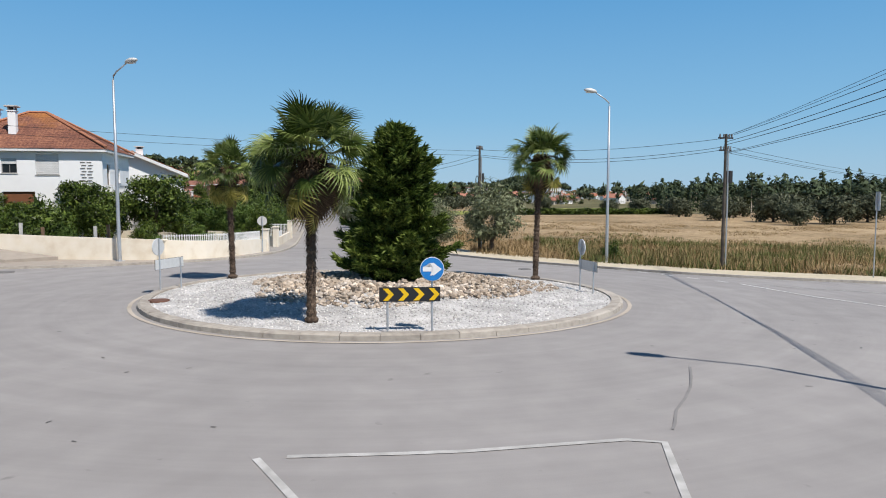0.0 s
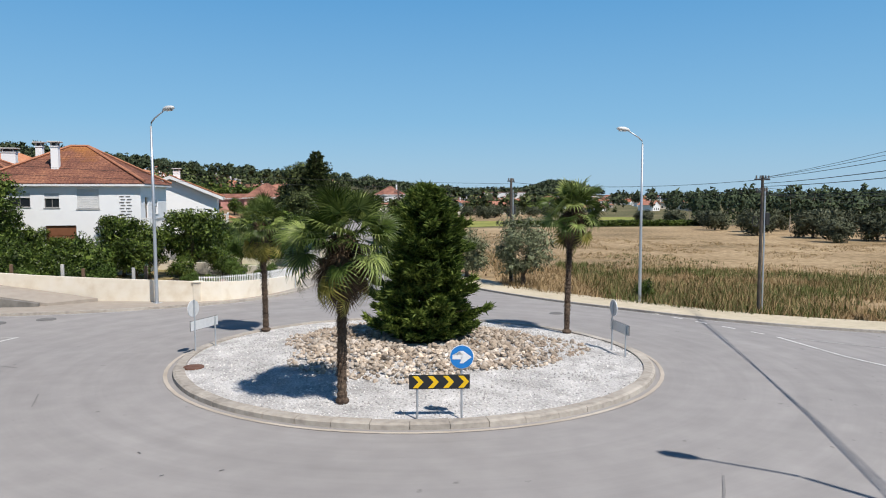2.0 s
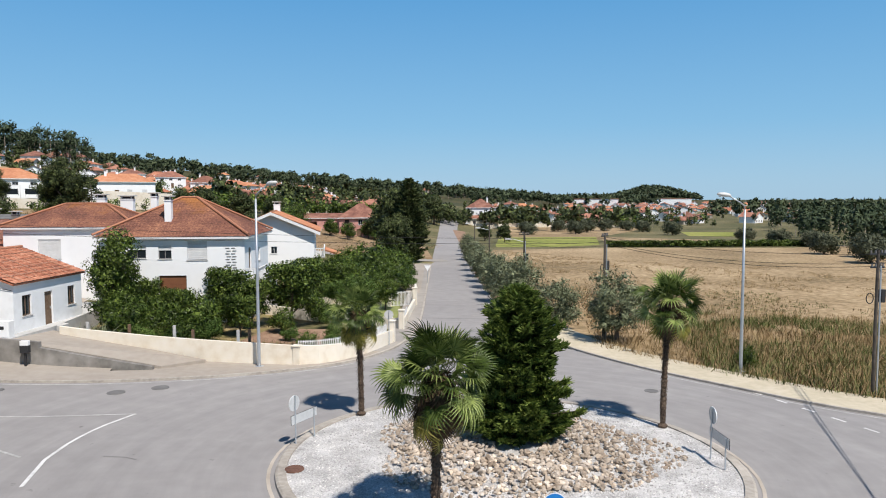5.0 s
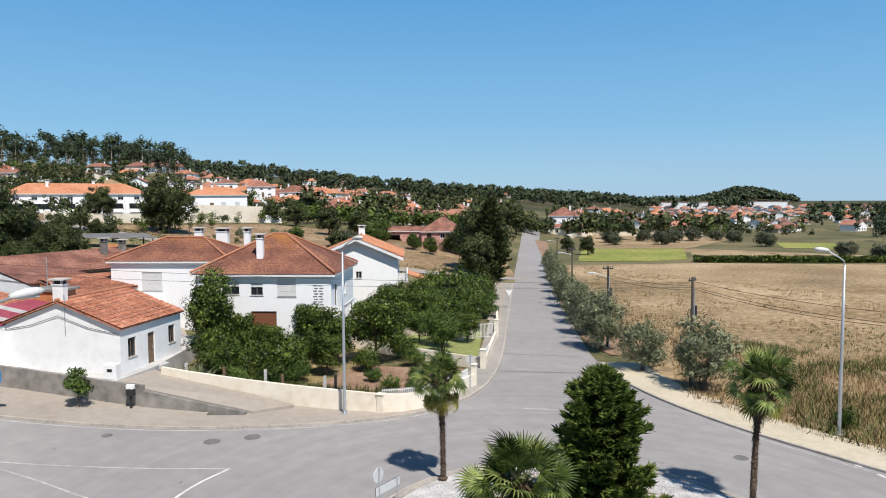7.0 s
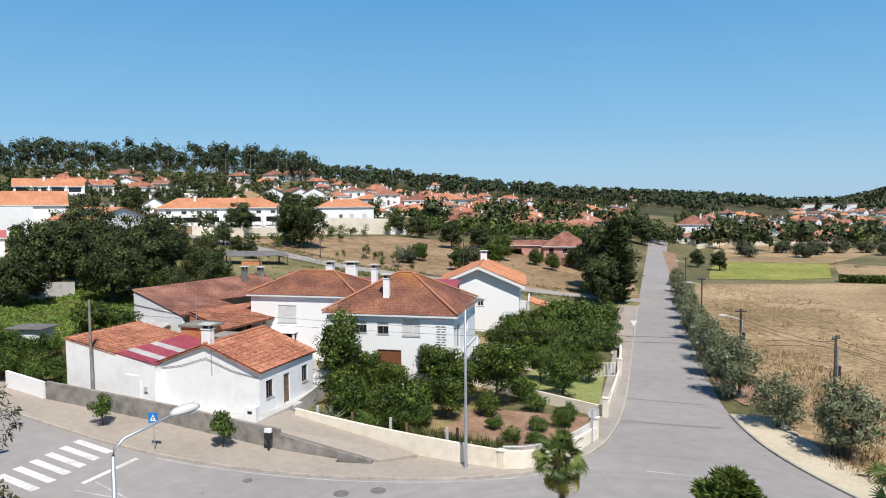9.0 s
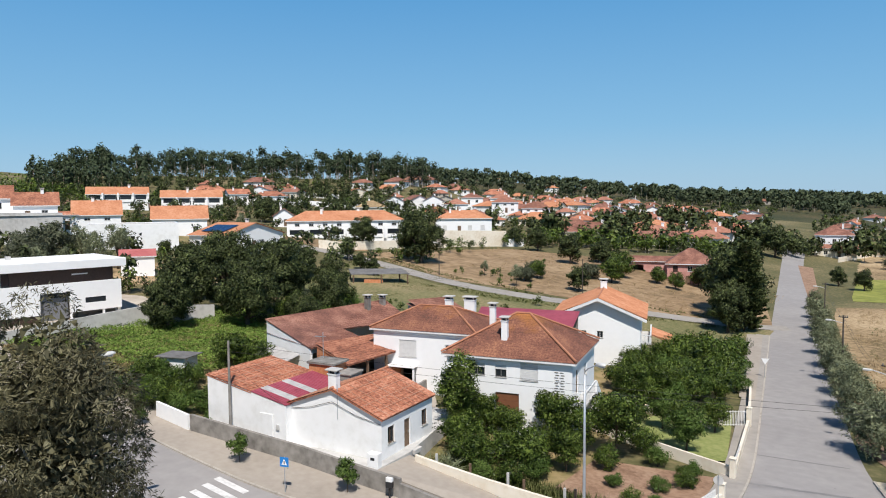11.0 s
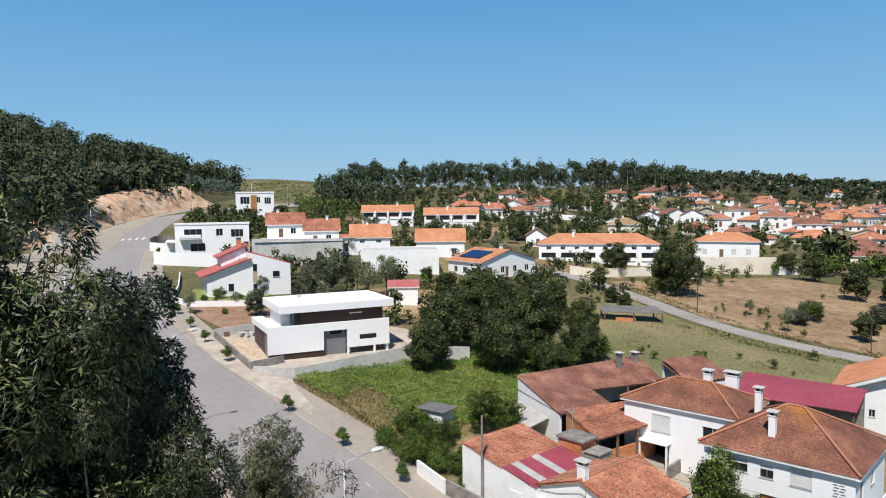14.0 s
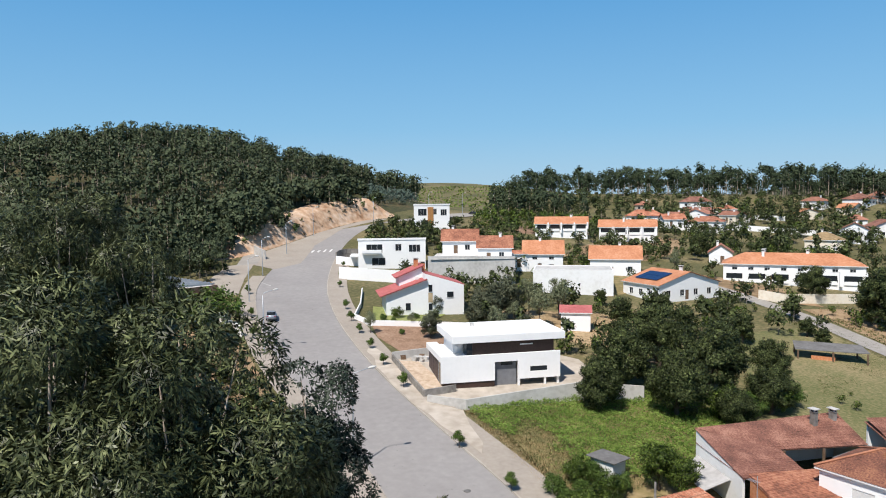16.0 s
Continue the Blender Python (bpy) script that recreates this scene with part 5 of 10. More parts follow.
ap = bmesh.new()
for k in range(6):
    add_box(ap, -2.1 + k * 0.02, 0.2 - k * 0.1, 6.3 + 0.01 * k, -1.1 - k * 0.02, 0.215 - k * 0.1, 6.315 + 0.01 * k)
part("antenna_rods", ap, GALV, TANK)
LEAN = loose_roof("lean_to", "lean-to with a dented pale sheet roof against the barn", [(-55.4, 44.0, 3.9), (-50.6, 43.0, 3.8), (-50.2, 45.7, 4.6), (-55.8, 46.8, 4.8)], GREYSHEET, 0, posts=((-55.2, 44.2, 3.8), (-50.8, 43.3, 3.7)))
loose_roof("lean_to", "dark fibre sheet roof between barn and house", [(-49.9, 57.6, 5.1), (-44.6, 61.0, 5.1), (-46.2, 63.6, 5.5), (-50.3, 62.6, 5.5)], DARKSHEET, 0, posts=((-49.7, 58.0, 4.95), (-45.0, 61.0, 4.95), (-46.4, 63.2, 5.3)))
loose_roof("barn", "long shed with a crimson sheet roof behind the houses", [(-43.0, 64.6, 5.4), (-32.6, 68.2, 5.4), (-34.2, 73.6, 6.4), (-45.6, 70.6, 6.4)], REDSHEET, 0,
                   posts=((-42.6, 65.2, 5.2), (-39.6, 66.3, 5.2), (-36.2, 67.4, 5.2), (-33.0, 68.5, 5.2)), walls=(((-45.3, 70.3, 6.2), (-34.3, 73.3, 6.2), GREYWALL),))
loose_roof("barn", "small old roof of brown tiles between the houses", [(-47.6, 63.6, 5.6), (-46.6, 70.0, 5.6), (-51.0, 70.6, 7.1), (-52.6, 65.0, 6.9)], ROOF_OLD, 0.34,
                    walls=(((-52.4, 65.2, 6.7), (-50.9, 70.3, 6.8), OLDWHITE), ((-47.8, 63.8, 5.4), (-46.9, 69.8, 5.4), OLDWHITE)))
HUT = thing("shed", -58.4, 38.2, 2.75, 20, "small garden shed with a dark sheet roof", "shed")
part("wall", box(-1.3, -1.0, -0.4, 1.3, 1.0, 2.1), OLDWHITE, HUT)
part("roof", box(-1.7, -1.3, 2.1, 1.7, 1.3, 2.2, 0.02), DARKSHEET, HUT)
loose_roof("open_shed", "open field shed with a rusty grey sheet roof", [(-83.0, 87.8, 6.6), (-76.6, 95.8, 6.4), (-79.8, 97.6, 7.0), (-86.0, 90.4, 7.2)], DARKSHEET, 0,
                     posts=((-82.8, 88.2, 6.4), (-79.8, 92.0, 6.3), (-76.9, 95.6, 6.2), (-80.0, 97.2, 6.8), (-85.6, 90.4, 7.0)), walls=(((-82, 90, 5.6), (-80, 92.6, 5.4), BRICK),))

# the new modern house
MOD = thing("modern_house", -88.9, 40.3, 5.3, 82.0, "new white flat-roofed house with dark brown cladding", "house")
bm = bmesh.new()
panel(bm, pose(-8.95, -4.5, 0.9), 16.4, 3.5, 0.3, [(7.25, -1, 10.45, 2.45), (12.15, 0.95, 14.55, 1.6)])
bmesh.ops.recalc_face_normals(bm, faces=bm.faces)
part("wall", bm, WHITEWALL, MOD)
bm = bmesh.new()
panel(bm, pose(-7.4, 5.5, 0.0, 0, 0, 270), 9.7, 3.85, 0.3, [(3.2, 0.2, 9.0, 2.9)])
bmesh.ops.recalc_face_normals(bm, faces=bm.faces)
part("wall", bm, WHITEWALL, MOD)
part("wall", box(7.1, -4.2, -1.0, 7.4, 5.5, 3.85), WHITEWALL, MOD)
part("wall", box(-7.1, 5.2, -1.0, 7.1, 5.5, 3.85), WHITEWALL, MOD)
part("plinth", box(-8.8, -4.35, -1.5, -1.7, -4.15, 0.9), DARKWOOD, MOD, "dark cladding under the white storey")
# dark sheet colour puts the overhang's shade into this recess wall
part("plinth", box(1.5, -3.2, -1.5, 7.2, -3.0, 0.9), DARKSHEET, MOD, "recess wall, shade put into its dark colour")
part("garage_door", box(-1.65, -3.9, -1.0, 1.45, -3.8, 3.3), surface("grey_panel", ((0.16, 0.165, 0.18), (0.21, 0.215, 0.23)), 0.5, 2, 0.5, 0.02), MOD, "tall grey entrance panel")
part("window", box(-0.7, -3.96, 2.75, 0.9, -3.91, 3.25), GLASS, MOD)
part("window", box(3.25, -4.42, 1.85, 5.6, -4.36, 2.5), GLASS, MOD)
part("column", box(1.5, -4.45, -1.5, 1.75, -4.2, 0.9), WHITEWALL, MOD)
part("column", box(5.2, -4.45, -1.5, 5.45, -4.2, 0.9), WHITEWALL, MOD)
SHUTTER = surface("purple_brown_shutter", ((0.045, 0.032, 0.036), (0.075, 0.055, 0.06)), 0.5, 6, 0.5, 0.03)
for k in range(4):
    part("shutter", box(-8.68, -1.5 + k * 1.7, 0.15, -8.58, 0.1 + k * 1.7, 3.58, 0.01), SHUTTER, MOD, "dark purplish-brown shutter panel")
part("window", box(-8.66, -4.18, 0.15, -8.6, -1.6, 3.58), GLASS, MOD)
for k in (-4.18, -2.9, -1.62):
    part("mullion", box(-8.7, k, 0.15, -8.56, k + 0.1, 3.58), GALV, MOD)
part("floor_slab", box(-9.0, -4.4, -0.6, -7.0, 5.4, 0.1), LIGHTCONC, MOD)
part("terrace_slab", box(-7.4, -4.19, 3.85, 7.45, 5.6, 4.05, 0.02), OLDWHITE, MOD, "pale terrace floor")
part("parapet", box(-8.98, -4.19, 3.6, -7.42, 5.6, 4.4, 0.02), WHITEWALL, MOD)
gl = bmesh.new()
for k in range(4):
    add_box(gl, -7.3, -3.5 + k * 1.45, 0.2, -7.24, -2.1 + k * 1.45, 2.9)
part("glass_wall", gl, GLASS, MOD, "large dark sliding windows")
part("upper_storey", box(-4.4, -3.2, 4.05, 7.0, 4.6, 6.0), DARKWOOD, MOD, "dark brown clad upper storey")
part("upper_wall", box(-6.6, -0.9, 4.05, -4.4, 4.6, 6.0), WHITEWALL, MOD)
part("window", box(-5.2, -3.15, 4.1, -4.42, -1.0, 5.95), GLASS, MOD)
part("slot_window", box(2.2, -3.24, 5.2, 4.0, -3.19, 5.35), PAINTEDWHITE, MOD)
part("roof_slab", box(-7.4, -4.4, 6.0, 8.2, 5.6, 7.0, 0.03), WHITEWALL, MOD, "thick white overhanging flat roof")
part("roof_deck", box(-7.1, -4.1, 7.0, 7.9, 5.3, 7.05), WHITEWALL, MOD)
part("roof_vent", box(-3.2, 2.2, 7.05, -2.7, 2.8, 7.45), LIGHTCONC, MOD)
wall_line("plot_wall", [(-82.4, 27.8), (-78.6, 31.4), (-77.2, 46.6)], 0.25, 0.6, (0.9, 2.4), LIGHTCONC, "new grey rendered plot wall beside the weeds")
wall_line("plot_wall", [(-77.2, 46.6), (-74.5, 54)], 0.25, 0.6, (2.4, 2.0), LIGHTCONC, "new grey rendered plot wall")
wall_line("plot_wall", [(-99.5, 28.2), (-84.0, 27.9)], 0.25, 0.6, 1.0, GREYWALL, "unfinished brown block wall along the pavement")
wall_line("plot_wall", [(-84.0, 27.9), (-84.6, 32.4)], 0.25, 0.6, 1.0, GREYWALL, "unfinished block wall of the forecourt")
wall_line("plot_wall", [(-99.5, 28.2), (-101, 41)], 0.2, 0.6, 1.3, LIGHTCONC, "grey rendered side wall")
sheet("forecourt", [(-99, 28.6), (-84.4, 28.3), (-85, 32.2), (-97.6, 31.6)], 0.15, SITE, "bare levelled earth forecourt", "forecourt", 3.0)
rnd = random.Random(5)
for k in range(9):
    px_, py_ = -99.4 + k * 0.28 + rnd.uniform(-0.3, 0.3), 29.6 + k * 0.62
    stack = thing("material_stack", px_, py_, gz(px_, py_) + 0.1, rnd.uniform(0, 180), "small stack of blocks and boards on the building site", "material stack", "stacks on the building site")
    mt = rnd.choice((LIGHTCONC, BRICK, TIMBER))
    for i in range(4):
        a = rnd.uniform(0, 0.4)
        part("board" if mt is TIMBER else "block", box(a, i * 0.02, i * 0.16 - (0.1 if i == 0 else 0), a + 1.1, 0.8, i * 0.16 + 0.14, 0.01), mt, stack)


# ---- trees and plants ----
def unit(v):
    return v / np.maximum(np.linalg.norm(v, axis=-1, keepdims=True), 1e-9)


def leaf_cards(rng, c, length, width, lean, spread=0.6, jitter=0.35, simple=True, face=None, loose=0.5, toward=None):
    """Leaves at points c, along directions lean loosened by spread: pointed slips, or folded lozenges for near trees."""
    n = len(c)
    d = unit(lean + rng.normal(size=(n, 3)) * spread)
    s = unit(np.cross(d, rng.normal(size=(n, 3))))
    if face is not None:    # lying on the skin of a clump, like shingles
        d = unit(np.cross(face, rng.normal(size=(n, 3))) + lean * 0.3 + rng.normal(size=(n, 3)) * 0.2)
        s = unit(np.cross(d, face + rng.normal(size=(n, 3)) * loose))
    if toward is not None:  # the upper side of each leaf faces out of the crown
        s = s * np.where((np.cross(s, d) * toward).sum(-1, keepdims=True) < 0, -1.0, 1.0)
    L = length * rng.uniform(1 - jitter, 1 + jitter, (n, 1))
    W = width * rng.uniform(1 - jitter, 1 + jitter, (n, 1))
    if simple:
        v = np.stack([c - s * W * 0.5, c + s * W * 0.5, c + d * L], 1)
        return v.reshape(-1, 3), np.arange(n * 3).reshape(-1, 3)
    k = np.cross(d, s)
    v = np.stack([c, c + d * L * 0.45 + s * W * 0.5 + k * W * 0.12, c + d * L, c + d * L * 0.45 - s * W * 0.5 + k * W * 0.12], 1)
    return v.reshape(-1, 3), np.arange(n * 4).reshape(-1, 4)


def clump_points(rng, total, clumps, size, hollow=0.5):
    """Points gathered in clumps: clumps (m, 3), most points near each clump's skin."""
    m = len(clumps)
    pick = rng.integers(0, m, total)
    u = unit(rng.normal(size=(total, 3)))
    r = rng.uniform(hollow, 1, (total, 1)) ** 0.6
    sz = (size if np.ndim(size) == 0 else np.asarray(size)[pick][:, None]) * np.array([1, 1, 0.8])
    return clumps[pick] + u * r * sz, u


def egg(rng, n, rx, ry, rz, cz, inner=0.45, flat_bottom=0.35, blunt=2.0):
    u = unit(rng.normal(size=(n, 3)))
    u = u / ((np.abs(u) ** blunt).sum(-1, keepdims=True) ** (1 / blunt))
    u[:, 2] = np.where(u[:, 2] < -flat_bottom, -u[:, 2] * 0.5, u[:, 2])
    r = rng.uniform(inner, 1, (n, 1))
    return u * r * np.array([rx, ry, rz]) + np.array([0, 0, cz])


def inner_leaves(rng, n, clumps, sizes, leaf):
    """Oversized leaf sprays added inside the clumps to block light and close the crown."""
    pts, u = clump_points(rng, n, clumps, np.asarray(sizes) * 0.62, 0.1)
    return leaf_cards(rng, pts - u * leaf, leaf * 2.2, leaf * 1.5, u + rng.normal(size=u.shape) * 0.6, 0.8)


def limbs(rng, height, clumps, r0, lean=0.0, sides=7, split=0.35, count=9):
    """A tapered trunk that bends a little, with limbs to some of the clumps."""
    bm = bmesh.new()
    top = np.array([lean, lean * 0.4, height])
    path, rad = [], []
    for k in range(6):
        t = k / 5
        path.append(top * t + np.array([math.sin(t * 5 + lean) * 0.03 * height, math.cos(t * 4) * 0.02 * height, 0]) * t)
        rad.append(r0 * (1 - 0.75 * t) * (1.35 if k == 0 else 1))
    add_tube(bm, path, rad, sides)
    order = rng.permutation(len(clumps))[:count]
    for i in order:
        s = rng.uniform(split, 0.85)
        k = min(int(s * 5), 4)
        a = path[k] + (path[k + 1] - path[k]) * (s * 5 - k)
        b = clumps[i]
        mid = a * 0.5 + b * 0.5 + np.array([0, 0, 0.12 * np.linalg.norm(b - a)])
        r = r0 * (1 - 0.7 * s) * 0.55
        add_tube(bm, (a, mid, b), (r, r * 0.6, r * 0.2), 5)
    bmesh.ops.recalc_face_normals(bm, faces=bm.faces)
    return bm


def broadleaf(name, label, seed, height, spread, trunk=0.25, leaf=(0.2, 0.1), count=5000, mat=F_GARDEN, clumps=34, size=0.33, bark=BARK, low=0.3, droop=0.0, squash=1.0, category="tree", fine=False):
    """A broad-leaved tree: trunk with limbs, and a crown of clumped leaves."""
    rng = np.random.default_rng(seed)
    cz = height * (0.5 + low / 2)
    rz = height * (1 - low) / 2
    cl = egg(rng, clumps, spread * 0.8, spread * 0.8 * squash, rz * 0.88, cz, 0.45, 0.85)
    sizes = spread * size * rng.uniform(0.65, 1.25, clumps)
    pts, u = clump_points(rng, count, cl, sizes)
    lean = u * 0.8 + np.array([0, 0, 0.25 - droop])
    v, f = leaf_cards(rng, pts, leaf[0], leaf[1], lean, simple=not fine, face=u + np.array([0, 0, 0.25]), loose=0.9 if fine else 0.5)
    root = thing(name, 0, 0, 0, 0, label, category)
    part("trunk", limbs(rng, height * (low + 0.35), cl, trunk), bark, root, smoothed=True)
    soft_n = unit(unit(u * 0.9 + unit(pts - np.array([0, 0, cz])) * 0.8 + np.array([0, 0, 0.2])) + rng.normal(size=u.shape) * 0.35)
    mesh_object("crown", v, f, mat, root, normals=np.repeat(soft_n, 4 if fine else 3, 0))
    v, f = inner_leaves(rng, int(count * 0.10) + 60, cl, sizes, spread * size * 0.22)
    mesh_object("inner_crown", v, f, mat, root)
    return root


def place(proto, x, y, scale=1.0, yaw=0.0, z=None, group="", label="", tall=1.0):
    m = Matrix.Translation((x, y, gz(x, y) - 0.05 if z is None else z)) @ Matrix.Rotation(radians(yaw), 4, "Z") @ Matrix.Diagonal((scale, scale, scale * tall, 1))
    ob = copy_thing(proto, m)
    return tagged(ob, label, "", group)


def drop_protos(*roots):
    for r in roots:
        for o in (*r.children_recursive, r):
            bpy.data.objects.remove(o)


# fan palms on the island
def fan(rng, radius, segs=22, arc=3.6, droop=0.35, fold=0.3):
    """One fan leaf, its stalk end at the origin, opening along x: stiff fingers joined near the stalk, free at the tips."""
    v, f = [], []
    for i in range(segs):
        a = (i / (segs - 1) - 0.5) * arc + rng.normal() * 0.012
        L = radius * (0.74 + 0.26 * math.cos(a * 0.75)) * rng.uniform(0.92, 1.06)
        w = radius * arc / segs * 0.24
        d = np.array([math.cos(a), math.sin(a), 0.0])
        s = np.array([-math.sin(a), math.cos(a), 0.0])
        tip = droop * rng.uniform(0.6, 1.5)
        b = len(v)
        pts = []
        for t, ww in ((0.04, 0.12), (0.4, 1.0), (0.68, 0.66), (0.88, 0.34), (1.0, 0.04)):
            sag = -tip * L * max(0, t - 0.5) ** 2 * 2.2 + 0.14 * L * abs(math.sin(a)) * t
            c = d * L * t + np.array([0, 0, sag])
            up = np.array([0, 0, fold * w * 2 * ww])
            pts.append((c - s * w * ww + up, c, c + s * w * ww + up))
        for p3 in pts:
            v += [p3[0], p3[1], p3[2]]
        for k in range(4):
            o = b + k * 3
            f += [(o, o + 1, o + 4, o + 3), (o + 1, o + 2, o + 5, o + 4)]
    return np.array(v), np.array(f)


def rot_to(az, el, roll=0.0):
    """Turns x to point at azimuth az and elevation el."""
    return np.array((Matrix.Rotation(az, 3, "Z") @ Matrix.Rotation(-el, 3, "Y") @ Matrix.Rotation(roll, 3, "X")))


def palm(name, label, x, y, height, crown, seed, fronds=34, skirt=14, lean=(0.0, 0.0), girth=1.0, yellow=3):
    """A fan palm: rough fibrous trunk, green fans on stalks, a few yellow ones and a skirt of dead fronds."""
    rng = np.random.default_rng(seed)
    root = thing(name, x, y, gz(x, y) + 0.16, 0, label, "palm")
    bm = bmesh.new()
    rings = int(height / 0.09)
    path = [(lean[0] * (k / rings) ** 2, lean[1] * (k / rings) ** 2, height * k / rings) for k in range(rings + 1)]
    rad = [(0.105 - 0.015 * min(1, k / rings * 1.4) + (0.05 if k < 2 else 0) + 0.09 * max(0, (k / rings - 0.6) * 2.5)) * girth * (1 + (0.12 if k % 2 else -0.05)) * rng.uniform(0.88, 1.12) for k in range(rings + 1)]
    add_tube(bm, path, rad, 11)
    for k in range(520):
        t = rng.uniform(0.03, 1) ** 0.8
        a = rng.uniform(0, 6.28)
        r = (0.09 + 0.09 * max(0, t - 0.6)) * girth
        p = np.array([lean[0] * t * t + math.cos(a) * r, lean[1] * t * t + math.sin(a) * r, height * t])
        q2 = p + np.array([math.cos(a) * 0.07, math.sin(a) * 0.07, rng.uniform(-0.18, 0.08)]) * (1 + t)
        s = np.array([-math.sin(a), math.cos(a), 0]) * 0.03
        bm.faces.new([bm.verts.new(c) for c in (p - s, p + s, q2)])
    part("trunk", bm, PALMBARK, root)
    top = np.array([lean[0], lean[1], height])
    # old leaf bases and fibre under the crown
    n = 900
    t = rng.uniform(0, 1, (n, 1))
    a = rng.uniform(0, 6.28, n)
    out = np.stack([np.cos(a), np.sin(a), np.zeros(n)], -1)
    wide = crown * (0.05 + 0.15 * np.sin(np.clip(t, 0, 1) * 2.6)) * rng.uniform(0.5, 1.1, (n, 1))
    c = top + out * wide + np.array([0, 0, 1.0]) * (t * crown * 0.62 - crown * 0.50)
    v, f = leaf_cards(rng, c, crown * 0.17, 0.05, out * 0.7 + np.array([0, 0, -0.6]), 0.4)
    mesh_object("fibre_mass", v, f, THATCH, root, label="dark brown mass of old leaf bases")

    def frond(kind, mat, radius, az, el, stalk, droop, low=0.0, bow=0.35, arc=3.7, label=""):
        v, f = fan(rng, radius, 22 if crown > 1.7 else 16, droop=droop, arc=arc * rng.uniform(0.92, 1.08))
        d = rot_to(az, el, 0) @ np.array([1.0, 0, 0])
        base = top + np.array([math.cos(az) * 0.09, math.sin(az) * 0.09, rng.uniform(-0.25, 0.15) - low])
        end = base + d * stalk + np.array([0, 0, -0.08 * stalk])
        v = v @ rot_to(az + rng.normal() * 0.12, el - bow, rng.uniform(-1.0, 1.0)).T + end
        side = np.cross(d, (0, 0, 1.0)) + 1e-6
        side = side / np.linalg.norm(side) * 0.016
        st = np.array([base - side, base + side, end + side * 0.6, end - side * 0.6]) + np.array([0, 0, 0.004])
        mesh_object(kind, np.vstack([v, st]), np.vstack([f, np.arange(4)[None] + len(v)]), mat, root, label=label)

    for i in range(fronds):
        t = (i + 0.5) / fronds
        el = radians(88 - 104 * t) + rng.normal() * 0.22
        az = i * 2.39996 + rng.normal() * 0.2
        frond("frond", F_PALM, crown * rng.uniform(0.30, 0.40), az, el, crown * rng.uniform(0.36, 0.66), 0.15 + 0.8 * t, bow=0.05 + 0.45 * t * rng.uniform(0.3, 1.2))
    for i in range(yellow):
        frond("frond", F_PALMYEL, crown * 0.38, rng.uniform(0, 6.28), radians(rng.uniform(-65, -40)), crown * 0.5, 1.0, 0.15, label="yellowing lower frond")
    frond("frond", F_PALMYEL, crown * 0.26, -1.2, radians(-82), crown * 0.66, 0.7, 0.3, 0.1, label="yellowing frond hanging on the trunk")
    for i in range(skirt):
        frond("dead_frond", THATCH, crown * 0.40, rng.uniform(0, 6.28), radians(rng.uniform(-89, -55)), crown * rng.uniform(0.10, 0.34), 0.5, rng.uniform(-0.1, 0.4), 0.05, 2.2, "brown dead frond hanging on the trunk")
    return root


palm("palm_tree", "tall fan palm with a shaggy trunk on the gravel island", -3.46, 18.42, 4.3, 1.85, 3, 76, 64, (0.10, -0.15), 1.2, 3)
palm("palm_tree", "smaller fan palm with yellowing lower fronds", -8.55, 28.6, 4.35, 1.42, 8, 60, 22, (-0.1, 0.0), 1.1, 10)
palm("palm_tree", "slender fan palm with a few dead fronds", 3.88, 29.5, 5.05, 1.62, 15, 56, 34, (0.2, 0.1), 1.1, 3)


def conifer(x, y, height, radius, label, boughs=330, spray=(0.24, 0.085), dense=1.0, mat=F_CONIFER, lift=0.25):
    """A dense conifer: tiers of upswept boughs, each carrying many short sprays."""
    rng = np.random.default_rng(21)
    root = thing("conifer_tree", x, y, gz(x, y) + lift, 0, label, "conifer")
    bm = bmesh.new()
    add_tube(bm, [(0, 0, -0.2), (0, 0, height * 0.95)], (0.17, 0.02), 7)
    P, D = [], []
    for k in range(boughs):
        t = ((k + 0.5) / boughs) ** 1.15
        z = height * (0.03 + 0.94 * t)
        a = k * 2.39996 + rng.normal() * 0.4
        lump = 1 + 0.16 * math.sin(a * 2 + z * 1.9) + 0.10 * math.sin(a * 5 - z * 4.3)
        L = radius * float(np.interp(t, (0, 0.1, 0.33, 0.55, 0.78, 0.92, 1), (0.80, 1.0, 0.90, 0.78, 0.62, 0.36, 0.08))) * rng.uniform(0.62, 1.16) * lump
        out = np.array([math.cos(a), math.sin(a), 0.0])
        side = np.array([-out[1], out[0], 0.0])
        start = np.array([0, 0, z])
        rise = 0.22 * L + 0.10 * t
        add_tube(bm, [start, start + out * L * 0.9 + np.array([0, 0, rise])], (0.03, 0.008), 4)
        m = int((40 + 120 * L) * dense)
        s = rng.uniform(0.15, 1.0, (m, 1)) ** 0.55
        wide = 0.05 + 0.30 * L * (1.05 - s) * (0.4 + s)
        sd = rng.uniform(-1, 1, (m, 1))
        c = start + out * L * s + side * sd * wide + np.array([0, 0, 1.0]) * (rise * s ** 1.6 + rng.normal(size=(m, 1)) * 0.045 - 0.10 * np.abs(sd) * wide)
        P.append(c)
        D.append(out * 0.8 + side * sd * 0.8 + np.array([0, 0, 0.42]))
    P, D = np.vstack(P), np.vstack(D)
    bmesh.ops.recalc_face_normals(bm, faces=bm.faces)
    part("trunk", bm, BARK, root)
    v, f = leaf_cards(rng, P, spray[0], spray[1], D, 0.35)
    mesh_object("sprays", v, f, mat, root)


conifer(-1.75, 25.9, 5.9, 1.85, "dense dark green conifer in the middle of the island")
conifer(-25.6, 114.0, 14.2, 2.9, "tall pointed dark conifer beside the road", 240, (0.45, 0.2), 0.4, F_OAK, -0.1)


